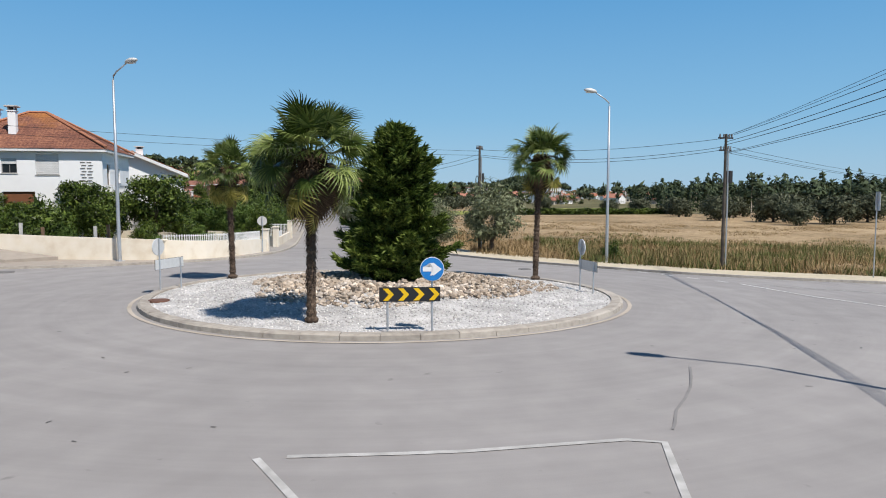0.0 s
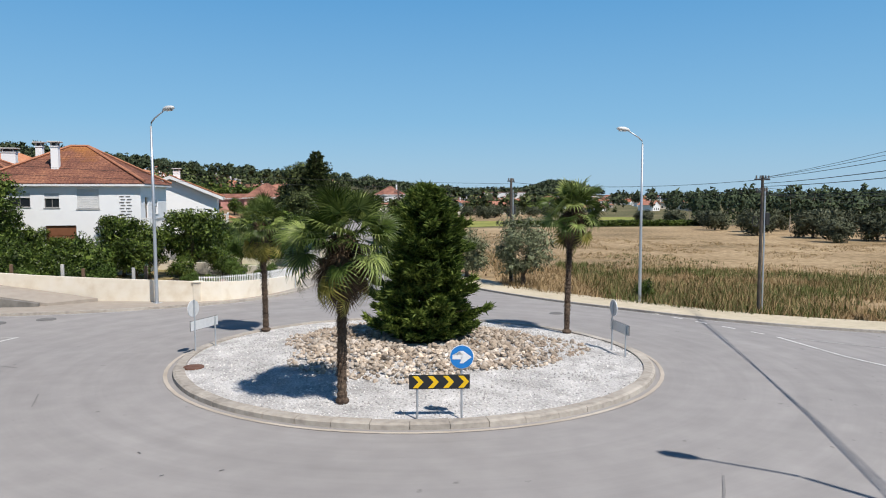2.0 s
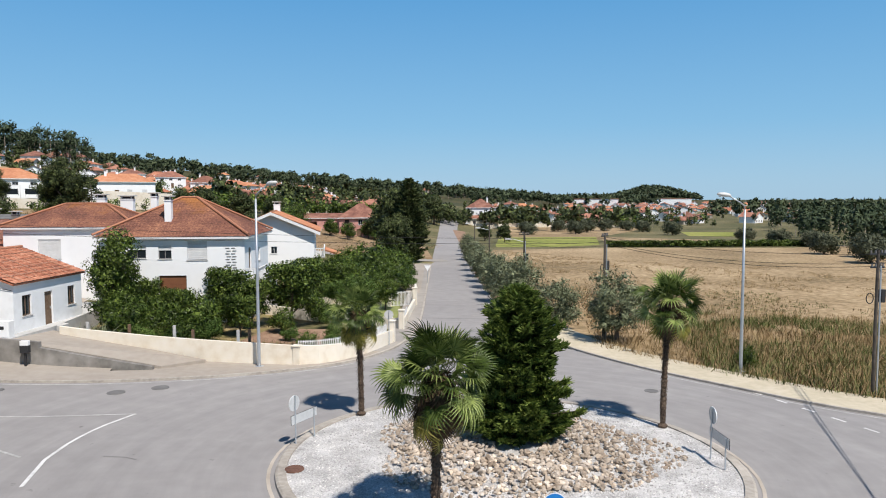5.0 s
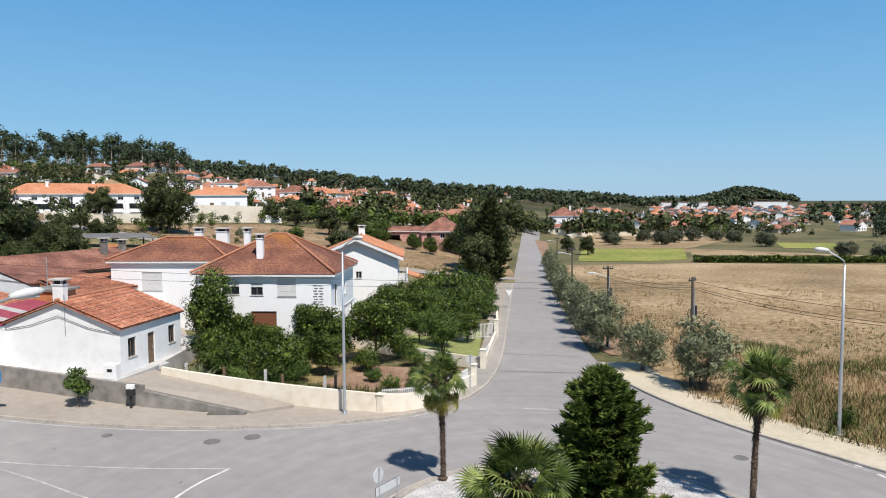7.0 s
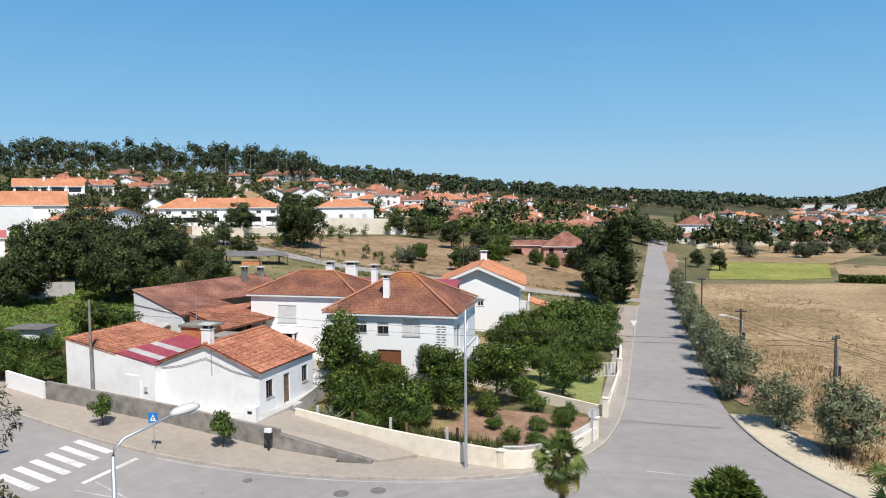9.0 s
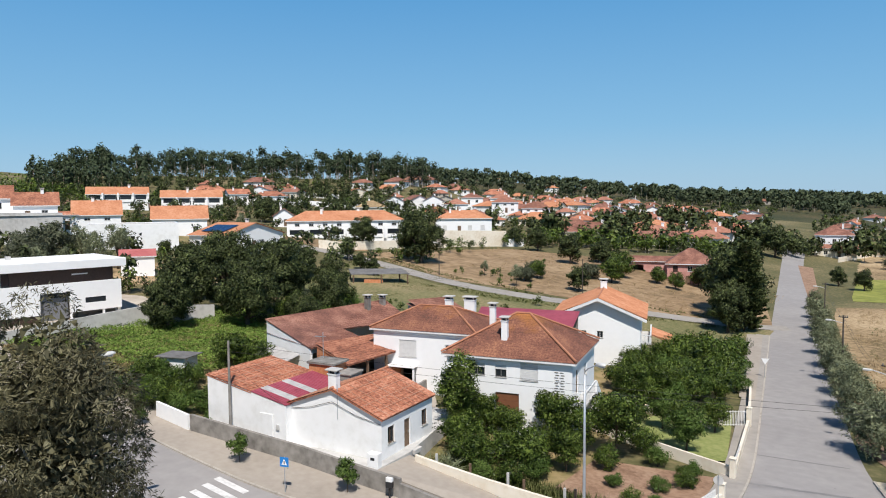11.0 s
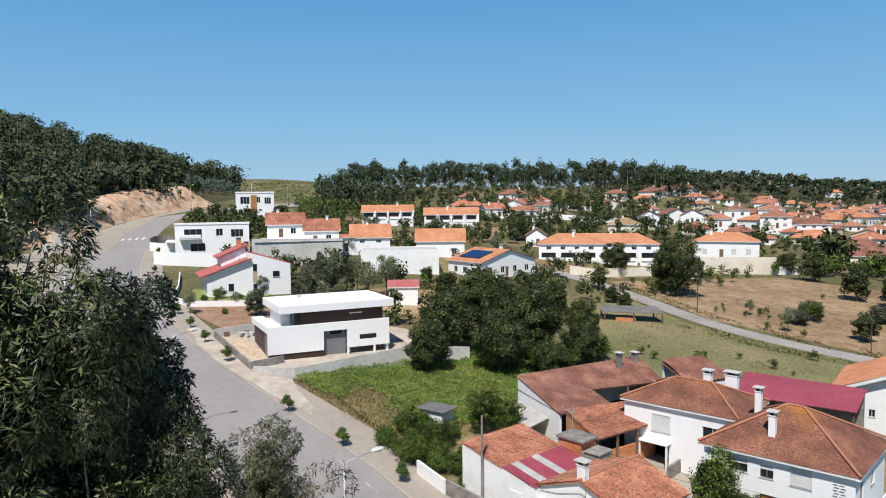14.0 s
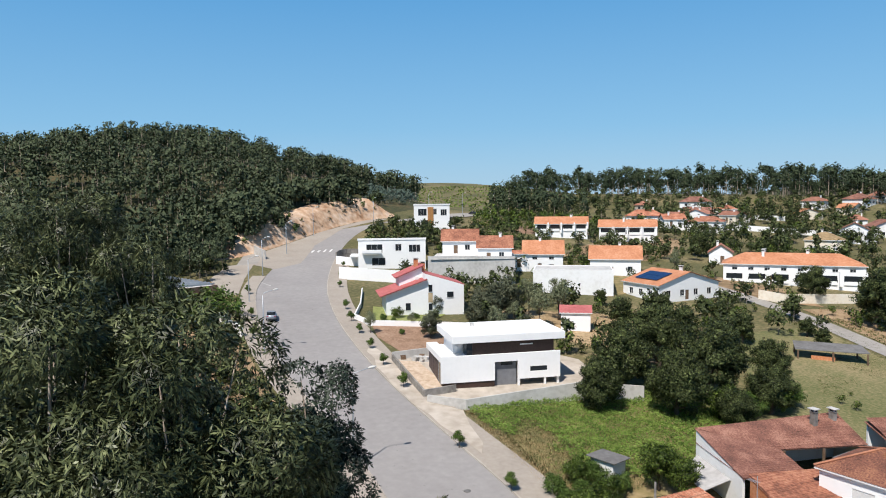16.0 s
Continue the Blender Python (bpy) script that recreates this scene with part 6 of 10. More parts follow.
# eucalyptus trees by the road, seen from above
def eucalyptus(name, label, seed, height, spread, count, mats=(F_EUC, F_EUC), clumps=30, leaf=(0.34, 0.062), size=0.34, simple=False, bottom=0.4, bunch=0.16, blunt=2.0, inner=0.45):
    rng = np.random.default_rng(seed)
    root = thing(name, 0, 0, 0, 0, label, "eucalyptus")
    mid, half = height * (1 + bottom) / 2, height * (1 - bottom) / 2
    cl = egg(rng, clumps, spread * 0.76, spread * 0.76, half * 0.85, mid, inner, 0.8, blunt)
    sizes = spread * size * rng.uniform(0.7, 1.25, clumps)
    part("trunk", limbs(rng, height * 0.8, cl, height * 0.015, 0.5, 7, 0.3, 26), EUCBARK, root, smoothed=True)
    # leaves hang in small bunches from twig ends on the skin of each clump
    twigs, u = clump_points(rng, count // 7, cl, sizes, 0.68)
    out = unit((twigs - np.array([0, 0, mid])) / np.array([spread, spread, half])) + np.array([0, 0, 0.35])
    keep = (u * unit(out)).sum(-1) > rng.uniform(-0.45, 0.15, len(u))
    twigs, u = twigs[keep], u[keep]
    pick = rng.integers(0, len(twigs), count)
    way = unit(rng.normal(size=(count, 3)) + u[pick] * 0.7)
    pts = twigs[pick] + way * bunch * rng.uniform(0.1, 1.0, (count, 1))
    soft_n = unit(u[pick] * 1.3 + unit(pts - np.array([0, 0, mid])) * 0.35 + way * 0.5)
    v, f = leaf_cards(rng, pts, leaf[0], leaf[1], way * 0.8 + np.array([0, 0, -0.45]), 0.25, 0.4, simple, toward=soft_n)
    mesh_object("crown", v, f, mats[0], root, normals=np.repeat(soft_n, 3 if simple else 4, 0))
    # added core of larger leaves that stops light passing through the crown
    core = egg(rng, clumps * 130, spread * 0.56, spread * 0.56, half * 0.66, mid, 0.1, 0.9, blunt)
    v, f = leaf_cards(rng, core, 0.14 + 0.03 * spread, 0.10 + 0.016 * spread, np.array([0, 0, -0.3]), 0.9)
    mesh_object("inner_crown", v, f, mats[1], root)
    return root


EUC_1 = eucalyptus("eucalyptus_tree", "tall drooping eucalyptus beside the road", 31, 24.0, 4.6, 88000, (F_EUC, F_EUC), 54, (0.26, 0.057), 0.34, False, 0.22, 0.2, 2.9, 0.78)
EUC_3 = eucalyptus("eucalyptus_tree", "slim eucalyptus by the pavement", 33, 15.0, 2.1, 26000, (F_EUCL, F_EUCL), 40, (0.17, 0.036), 0.42, False, 0.35, 0.12)
EUC_2 = eucalyptus("eucalyptus_tree", "thin young eucalyptus by the pavement", 32, 9.0, 1.5, 5000, (F_EUC, F_BROWN), 20, (0.24, 0.055), 0.42, False, 0.3, 0.12)
EUC_7 = eucalyptus("eucalyptus_tree", "brownish drooping eucalyptus at the kerb", 37, 15.8, 2.6, 44000, (F_BROWN, F_BROWN), 60, (0.16, 0.028), 0.34, False, 0.25, 0.14, 2.5, 0.5)
EUC_5 = eucalyptus("eucalyptus_tree", "tall dark eucalyptus in the roadside wood", 35, 22.0, 5.0, 21000, (F_EUCM, F_EUCM), 54, (0.36, 0.10), 0.28, True, 0.3, 0.28)
EUC_6 = eucalyptus("eucalyptus_tree", "browned eucalyptus in the roadside wood", 36, 20.0, 4.2, 16000, (F_BROWN, F_BROWN), 40, (0.34, 0.10), 0.3, True, 0.3, 0.28)
EUC_8 = eucalyptus("acacia_tree", "young acacia in the roadside thicket", 38, 9.0, 3.0, 8000, (F_ACACIA, F_ACACIA), 34, (0.26, 0.11), 0.36, True, 0.05, 0.2)
EUC_9 = eucalyptus("eucalyptus_tree", "tall airy eucalyptus in the roadside wood", 39, 24.0, 3.8, 40000, (F_EUC, F_EUC), 40, (0.24, 0.042), 0.28, False, 0.42, 0.2, 2.2, 0.55)
EUC_4 = eucalyptus("acacia_tree", "blue-green acacia beside the road", 34, 21.0, 2.5, 40000, (F_ACACIA, F_ACACIA), 56, (0.17, 0.065), 0.34, False, 0.3, 0.15)
for x, y, s, yaw, pr, t in ((-26.6, -4.6, 1.15, 0, EUC_1, 1.03), (-24.6, -0.1, 1.06, 200, EUC_1, 1.095), (-29.6, -11.0, 1.05, 120, EUC_1, 1.0), (-22.5, 3.0, 0.70, 310, EUC_1, 1.3), (-33.0, 5.7, 1.06, 20, EUC_4, 1.07), (-32.0, 11.2, 1.04, 20, EUC_3, 1.02), (-20.6, 9.2, 1.16, 100, EUC_7, 1.0), (-20.2, 11.6, 1.0, 60, EUC_2, 1.0)):
    place(pr, x, y, s, yaw, group="eucalyptus trees by the road", tall=t)
for x, y, s, yaw, pr, t in ((-43.0, -6.0, 1.1, 200, EUC_9, 1.2), (-41.0, -2.2, 0.9, 80, EUC_9, 1.36), (-36.5, 4.0, 0.7, 70, EUC_9, 0.9), (-49.0, -9.0, 1.1, 300, EUC_5, 1.05), (-46, 7.6, 0.9, 40, EUC_8, 1.0), (-54, -7.5, 1.2, 250, EUC_5, 1.05), (-60, -14, 1.15, 120, EUC_6, 1.1),
                            (-42.0, -13.0, 1.15, 30, EUC_6, 1.05), (-75.0, -17.0, 1.0, 170, EUC_5, 1.0), (-92.0, -16.0, 0.85, 10, EUC_5, 0.95), (-64, 4.0, 0.75, 0, EUC_8, 1.0), (-84, 2.0, 0.6, 30, EUC_8, 1.0), (-74, 0.5, 0.7, 90, EUC_8, 1.0)):
    place(pr, x, y, s, yaw, group="eucalyptus trees behind", tall=t)
drop_protos(EUC_9, EUC_8, EUC_7, EUC_1, EUC_2, EUC_3, EUC_4, EUC_5, EUC_6)

# garden and field trees
ORANGE_A = broadleaf("orange_tree", "glossy dark green citrus tree in the garden", 41, 4.6, 2.1, 0.12, (0.17, 0.085), 5600, F_GARDEN, 52, 0.27, low=0.16, fine=True)
ORANGE_B = broadleaf("orange_tree", "rounded green citrus tree in the garden", 42, 3.8, 1.9, 0.10, (0.16, 0.08), 4600, F_BRIGHT, 40, 0.30, low=0.18, fine=True)
BAY = broadleaf("laurel_tree", "tall dense laurel tree beside the cottage", 43, 6.6, 2.3, 0.15, (0.17, 0.085), 8200, F_GARDEN, 60, 0.30, low=0.0, fine=True)
OLIVE_A = broadleaf("olive_tree", "silvery olive tree with a short trunk", 44, 4.8, 2.3, 0.20, (0.22, 0.055), 6600, F_OLIVE, 70, 0.31, low=0.0, fine=True)
OLIVE_B = broadleaf("olive_tree", "round grey-green olive tree", 45, 4.5, 2.2, 0.20, (0.22, 0.055), 6200, F_OLIVE, 64, 0.32, low=0.0, fine=True)
OLIVE_F = broadleaf("olive_tree", "low grey-green olive tree at the field's edge", 55, 3.8, 2.7, 0.20, (0.34, 0.17), 3600, F_GREYLEAF, 40, 0.36, low=-0.06)
OAK = broadleaf("oak_tree", "large dark holm oak with a wide crown", 46, 11.0, 6.0, 0.45, (0.30, 0.19), 19000, F_OAK, 84, 0.215, low=0.0)
OAK_B = broadleaf("oak_tree", "rounded holm oak with lumpy foliage", 57, 10.0, 5.6, 0.45, (0.30, 0.19), 16000, F_OAK, 70, 0.23, low=0.0)
ROUND_T = broadleaf("tree", "round dark leafy tree in the meadow", 47, 7.0, 3.4, 0.28, (0.40, 0.26), 4200, F_OAK, 46, 0.30, low=0.05)
POPLAR = broadleaf("tree", "tall dense dark tree beside the road", 48, 11.0, 4.3, 0.35, (0.36, 0.22), 11000, F_OAK, 80, 0.28, low=0.0)
GREEN_T = broadleaf("tree", "rounded bright green fruit tree in the field", 59, 7.0, 3.6, 0.25, (0.34, 0.2), 5200, F_GARDEN, 44, 0.30, low=0.0)
GREY_T = broadleaf("tree", "grey-green leafy tree behind the new house", 58, 7.4, 3.4, 0.25, (0.36, 0.2), 5000, F_GREYLEAF, 40, 0.32, low=0.02)
SHRUB = broadleaf("shrub", "bushy light green garden shrub", 49, 2.0, 1.3, 0.05, (0.15, 0.07), 2600, F_BRIGHT, 22, 0.42, low=0.0, category="shrub")
SHRUB_D = broadleaf("shrub", "dense dark garden shrub", 50, 2.4, 1.5, 0.06, (0.14, 0.07), 3200, F_GARDEN, 24, 0.42, low=0.0, category="shrub")
SAPLING = broadleaf("street_tree", "small clipped street tree in the pavement", 51, 2.3, 0.8, 0.05, (0.16, 0.08), 1500, F_BRIGHT, 14, 0.5, low=0.3)
THIN = broadleaf("tree", "thin young tree with loose foliage", 52, 5.2, 2.0, 0.10, (0.2, 0.08), 2600, F_OLIVE, 26, 0.34, low=0.2)
for x, y, s, yaw, pr in ((-31.2, 45.2, 1.08, 0, BAY), (-28.6, 48.2, 0.74, 30, ORANGE_B), (-30.6, 47.6, 0.8, 190, ORANGE_A), (-27.4, 46.4, 0.72, 75, ORANGE_A), (-33.0, 47.0, 0.75, 20, BAY), (-24.5, 48.4, 1.12, 60, ORANGE_A), (-20.1, 49.6, 1.28, 130, ORANGE_A), (-22.3, 47.6, 0.95, 200, ORANGE_A), (-16.2, 54.0, 1.0, 10, ORANGE_B),
    (-21.7, 44.4, 0.78, 80, ORANGE_A), (-17.2, 57.4, 0.85, 100, ORANGE_A), (-19.6, 58.6, 0.8, 220, ORANGE_B), (-15.8, 60.6, 0.75, 30, ORANGE_A), (-24.2, 63.6, 1.05, 240, ORANGE_A), (-22.6, 67.5, 0.95, 20, ORANGE_A), (-19.6, 70.0, 0.8, 70, ORANGE_B),
    (-27.0, 71.5, 0.9, 300, ORANGE_A), (-26.2, 86.0, 0.9, 110, ORANGE_A), (-54.5, 41.2, 1.1, 0, ORANGE_A), (-52.6, 42.4, 1.0, 75, ORANGE_A), (-56.4, 43.4, 0.9, 140, ORANGE_B)):
    place(pr, x, y, s, yaw, group="garden trees")
for x, y, s, yaw, pr in ((-23.0, 98.0, 1.0, 0, SHRUB_D), (-21.5, 92.0, 1.3, 90, SHRUB_D), (-24.2, 79.0, 2.0, 40, SHRUB_D), (-21.0, 80.6, 2.1, 120, SHRUB_D), (-18.9, 77.6, 1.5, 200, SHRUB_D), (-26.6, 80.8, 1.7, 10, SHRUB_D), (-22.6, 75.2, 1.5, 70, SHRUB), (-19.6, 84.2, 1.3, 10, SHRUB), (-23.4, 86.6, 1.6, 150, SHRUB_D), (-25.0, 92.6, 1.4, 60, SHRUB)):
    place(pr, x, y, s, yaw, group="garden trees")
for x, y, s, yaw, pr in ((-25.5, 39.2, 0.75, 0, SHRUB), (-27.6, 40.6, 1.15, 40, SHRUB_D), (-23.4, 39.6, 0.8, 90, SHRUB_D), (-29.4, 42.6, 1.35, 0, SHRUB_D), (-25.8, 42.2, 1.15, 160, SHRUB_D), (-23.8, 43.2, 1.35, 200, SHRUB_D), (-26.6, 44.6, 0.9, 20, SHRUB), (-24.6, 45.4, 1.0, 110, SHRUB_D), (-22.6, 41.6, 0.9, 300, SHRUB), (-30.2, 47.6, 1.1, 80, SHRUB_D), (-19.6, 46.6, 0.8, 50, SHRUB_D), (-17.0, 49.8, 0.8, 90, SHRUB), (-18.8, 52.0, 0.9, 170, SHRUB_D), (-14.4, 48.6, 0.7, 220, SHRUB), (-22.6, 56.2, 1.2, 20, SHRUB_D),
    (-27.9, 42.0, 1.1, 250, SHRUB), (-15.2, 45.0, 0.6, 20, SHRUB), (-14.4, 42.2, 0.55, 60, SHRUB), (-16.0, 42.0, 0.5, 90, SHRUB_D), (-14.0, 46.8, 0.6, 130, SHRUB_D), (-18.0, 44.0, 0.55, 180, SHRUB),
    (-46.5, 33.0, 0.6, 0, SHRUB), (-56.8, 31.4, 1.0, 20, SHRUB), (-54.4, 31.6, 0.9, 70, SHRUB), (-52.2, 31.6, 1.0, 150, SHRUB_D), (-50.2, 32.6, 0.9, 10, SHRUB), (-49.0, 34.0, 1.0, 90, SHRUB), (-58.4, 34.6, 1.1, 60, SHRUB_D), (-57.8, 36.4, 1.1, 110, SHRUB), (-49.8, 36.0, 1.0, 33, SHRUB_D), (-53.6, 33.0, 1.0, 30, SHRUB_D), (-55.6, 33.8, 0.9, 80, SHRUB), (-51.8, 34.0, 0.9, 120, SHRUB_D), (-54.2, 35.6, 1.1, 0, SHRUB_D), (-55.4, 37.6, 1.0, 200, SHRUB)):
    place(pr, x, y, s, yaw, group="garden shrubs")
for x, y, s, yaw, pr in ((-59.0, 37.5, 0.9, 60, SHRUB), (-27.2, 68.0, 1.4, 30, SHRUB_D), (-25.4, 66.0, 1.35, 95, SHRUB), (-23.6, 65.0, 1.3, 160, SHRUB_D), (-21.2, 65.8, 1.3, 220, SHRUB), (-20.4, 68.4, 1.5, 15, SHRUB_D), (-18.6, 71.6, 1.4, 60, SHRUB_D), (-24.6, 69.0, 1.5, 125, SHRUB), (-22.2, 72.0, 1.5, 190, SHRUB_D), (-25.6, 75.0, 1.5, 250, SHRUB), (-28.4, 76.6, 1.4, 310, SHRUB_D), (-17.6, 76.2, 1.1, 40, SHRUB), (-20.6, 75.0, 1.5, 280, SHRUB_D), (-67.0, 59.6, 1.7, 20, SHRUB_D), (-66.4, 63.4, 1.6, 80, SHRUB), (-66.6, 67.2, 1.8, 140, SHRUB_D), (-67.4, 70.6, 1.5, 200, SHRUB), (-65.2, 61.4, 1.3, 260, SHRUB), (-33.5, 66.0, 0.9, 50, SHRUB), (-22.0, 59.4, 0.8, 0, SHRUB_D), (-24.8, 58.2, 0.9, 70, SHRUB), (-31.0, 60.5, 0.9, 0, SHRUB), (-52.4, 68.2, 1.0, 10, SHRUB),
    (-49.0, 69.8, 1.1, 70, SHRUB), (-56.0, 67.0, 0.9, 120, SHRUB), (-44.0, 76.0, 0.9, 10, SHRUB), (-40.5, 149.0, 1.2, 20, SHRUB), (-45.5, 146.0, 1.1, 90, SHRUB), (-50.0, 148.5, 0.9, 140, SHRUB),
    (10.4, 43.6, 0.55, 0, SHRUB_D), (-123.4, 36.0, 0.9, 0, SHRUB_D), (-122.6, 33.2, 0.6, 40, SHRUB), (-122.0, 39.2, 0.55, 80, SHRUB), (-121.6, 42.6, 0.7, 120, SHRUB_D), (-121.0, 34.6, 0.45, 10, SHRUB), (-112.6, 33.6, 0.5, 10, SHRUB), (-36.2, 31.6, 0.1, 0, SHRUB)):
    place(pr, x, y, s, yaw, group="garden shrubs")
for x, y, s, yaw in ((-39.3, 30.0, 0.95, 0), (-30.9, 31.8, 1.05, 50), (-49.9, 29.1, 0.8, 60), (-58.6, 27.9, 0.85, 90), (-68.9, 26.7, 0.85, 120), (-88.0, 26.4, 0.95, 30), (-97.6, 26.3, 0.85, 200), (-106.0, 26.6, 0.8, 10),
                     (-115.0, 27.0, 0.8, 70), (-123.0, 27.4, 0.9, 150), (-132.0, 28.4, 0.9, 220), (-152.0, 31.5, 0.7, 10), (-163.0, 34.0, 0.7, 100), (-176, 37.5, 0.7, 20), (-190, 41.5, 0.7, 60), (-118, 10, 0.8, 0), (-131, 11, 0.8, 50), (-150, 12, 0.9, 80)):
    place(SAPLING, x, y, s, yaw, group="street trees")
for k, (x, y, s) in enumerate(((3.4, 49.6, 1.12), (-0.6, 54.6, 0.98), (-4.1, 61.9, 1.15), (-5.9, 69.5, 1.1), (-7.2, 75.8, 1.0), (-8.6, 81.8, 0.95), (-9.9, 88.0, 0.95), (-11.4, 95.0, 0.95), (-13.0, 103.0, 0.9), (-14.6, 112.0, 0.95), (-16.6, 123.0, 0.95), (-18.6, 135, 0.9), (-20.6, 147, 0.85))):
    place(OLIVE_A if k % 2 == 0 else OLIVE_B, x, y, s, k * 67, group="olive row along the road")
for k, (x, y, s) in enumerate(((50.7, 183, 1.15), (57, 178, 1.1), (50, 150, 1.2), (55, 142, 1.3), (50, 128, 1.25), (56, 120, 1.4), (62, 112, 1.3), (54, 108, 1.0), (70, 100, 1.2), (62, 150, 1.3), (3, 243, 1.3), (7, 256, 1.4), (-14, 250, 1.2), (-3, 262, 1.2), (14, 268, 1.3),
                               (22, 272, 1.1), (27, 262, 1.2), (34, 240, 1.3), (66, 132, 1.4), (72, 120, 1.4), (80, 96, 1.2), (46, 196, 1.1), (-12, 238, 1.0), (-70, 128, 0.7), (-60, 134, 0.9), (-66, 118, 0.8))):
    place(OLIVE_F, x, y, s, k * 51, group="olive trees in the field")
for x, y, s, yaw, pr in ((-72.4, 62.4, 0.95, 0, OAK), (-78.4, 53.6, 0.92, 80, OAK_B), (-73.4, 46.8, 0.7, 140, OAK_B), (-68.6, 54.4, 0.8, 200, OAK), (-66.4, 66.6, 0.62, 30, OAK_B), (-82.8, 62.6, 0.95, 100, OAK), (-81.8, 72.4, 0.8, 280, OAK_B), (-74.4, 74.4, 0.6, 30, OAK),
                         (-89.0, 68.0, 0.62, 10, OAK_B), (-63.8, 59.0, 0.5, 10, OAK_B), (-91.5, 118.5, 1.06, 50, OAK), (-96.0, 122.0, 0.9, 140, OAK_B), (-113.0, 124.0, 0.72, 0, OAK)):
    place(pr, x, y, s, yaw, group="oak trees")
for x, y, s, yaw, pr in ((-27.8, 118.0, 1.25, 0, POPLAR), (-27.0, 110.0, 0.8, 100, POPLAR), (-30.5, 126.0, 1.2, 200, POPLAR), (-31.5, 137.0, 0.85, 60, POPLAR), (-41.5, 150.5, 0.8, 0, ROUND_T), (-55.3, 134.0, 0.8, 40, GREEN_T), (-56.5, 142.0, 0.85, 130, GREEN_T), (-69.0, 159.0, 0.8, 0, GREEN_T), (-66.3, 123.2, 0.55, 60, GREEN_T), (-49.7, 144.5, 0.55, 10, GREEN_T), (-44.8, 141.5, 0.55, 80, GREEN_T), (-43.2, 151.5, 0.6, 150, GREEN_T),
    (-58.5, 146.0, 0.8, 90, ROUND_T), (-64.0, 150.0, 1.0, 10, ROUND_T), (-72, 150, 1.0, 30, ROUND_T), (-97.0, 167.5, 0.8, 0, ROUND_T), (-88.0, 164.0, 0.9, 70, ROUND_T), (-80, 168, 0.8, 0, ROUND_T),
    (-74.0, 116.0, 0.6, 0, THIN), (-64.0, 111.0, 0.8, 40, THIN), (-55.0, 118.0, 0.7, 90, ROUND_T), (-103, 108, 0.6, 0, ROUND_T), (-92, 100, 0.5, 50, ROUND_T), (-86, 97, 0.5, 50, ROUND_T)):
    place(pr, x, y, s, yaw, group="meadow trees")
for x, y, s, yaw, pr in ((-168.0, 141.0, 1.05, 0, ROUND_T), (-160, 126, 0.8, 70, THIN), (-150, 118, 0.9, 20, THIN), (-112.0, 54.0, 0.9, 0, THIN), (-110.0, 58.0, 1.4, 60, THIN), (-114.0, 64.0, 1.5, 120, THIN),
    (-118.0, 60.0, 1.4, 170, THIN), (-120, 68, 1.2, 20, THIN), (-104.0, 47.0, 1.2, 200, THIN), (-106.0, 72.0, 0.8, 0, ROUND_T), (-99.0, 80.0, 0.8, 100, ROUND_T), (-92.0, 86.0, 0.8, 30, ROUND_T),
    (-110.0, 84.0, 0.7, 60, ROUND_T), (-104, 92, 0.6, 10, ROUND_T), (-98, 66, 0.6, 10, ROUND_T), (-122, 78, 0.5, 0, ROUND_T), (-117.0, 36.7, 0.5, 0, THIN), (-109.2, 37.5, 0.62, 40, GREY_T), (-114.7, 28.8, 0.75, 90, THIN), (-124.6, 44.2, 0.55, 60, GREY_T)):
    place(pr, x, y, s, yaw, group="meadow trees")
for x, y, s, yaw, pr in ((-114.0, 50.0, 1.05, 0, GREY_T), (-117.5, 55.0, 1.1, 70, GREY_T), (-111.5, 46.8, 0.75, 130, GREY_T), (-115.5, 39.8, 0.6, 200, THIN), (-103.5, 52.0, 0.6, 20, GREY_T)):
    place(pr, x, y, s, yaw, group="meadow trees")
for x, y, s, yaw, pr in ((-16.0, 186.0, 0.75, 0, ROUND_T), (-22.0, 193.0, 0.7, 40, ROUND_T), (-45, 240, 1.5, 0, ROUND_T), (-52, 246, 1.4, 60, ROUND_T)):
    place(pr, x, y, s, yaw, group="meadow trees")
drop_protos(GREEN_T, GREY_T, OAK_B, OLIVE_F, ORANGE_A, ORANGE_B, BAY, OLIVE_A, OLIVE_B, OAK, ROUND_T, POPLAR, SHRUB, SHRUB_D, SAPLING, THIN)


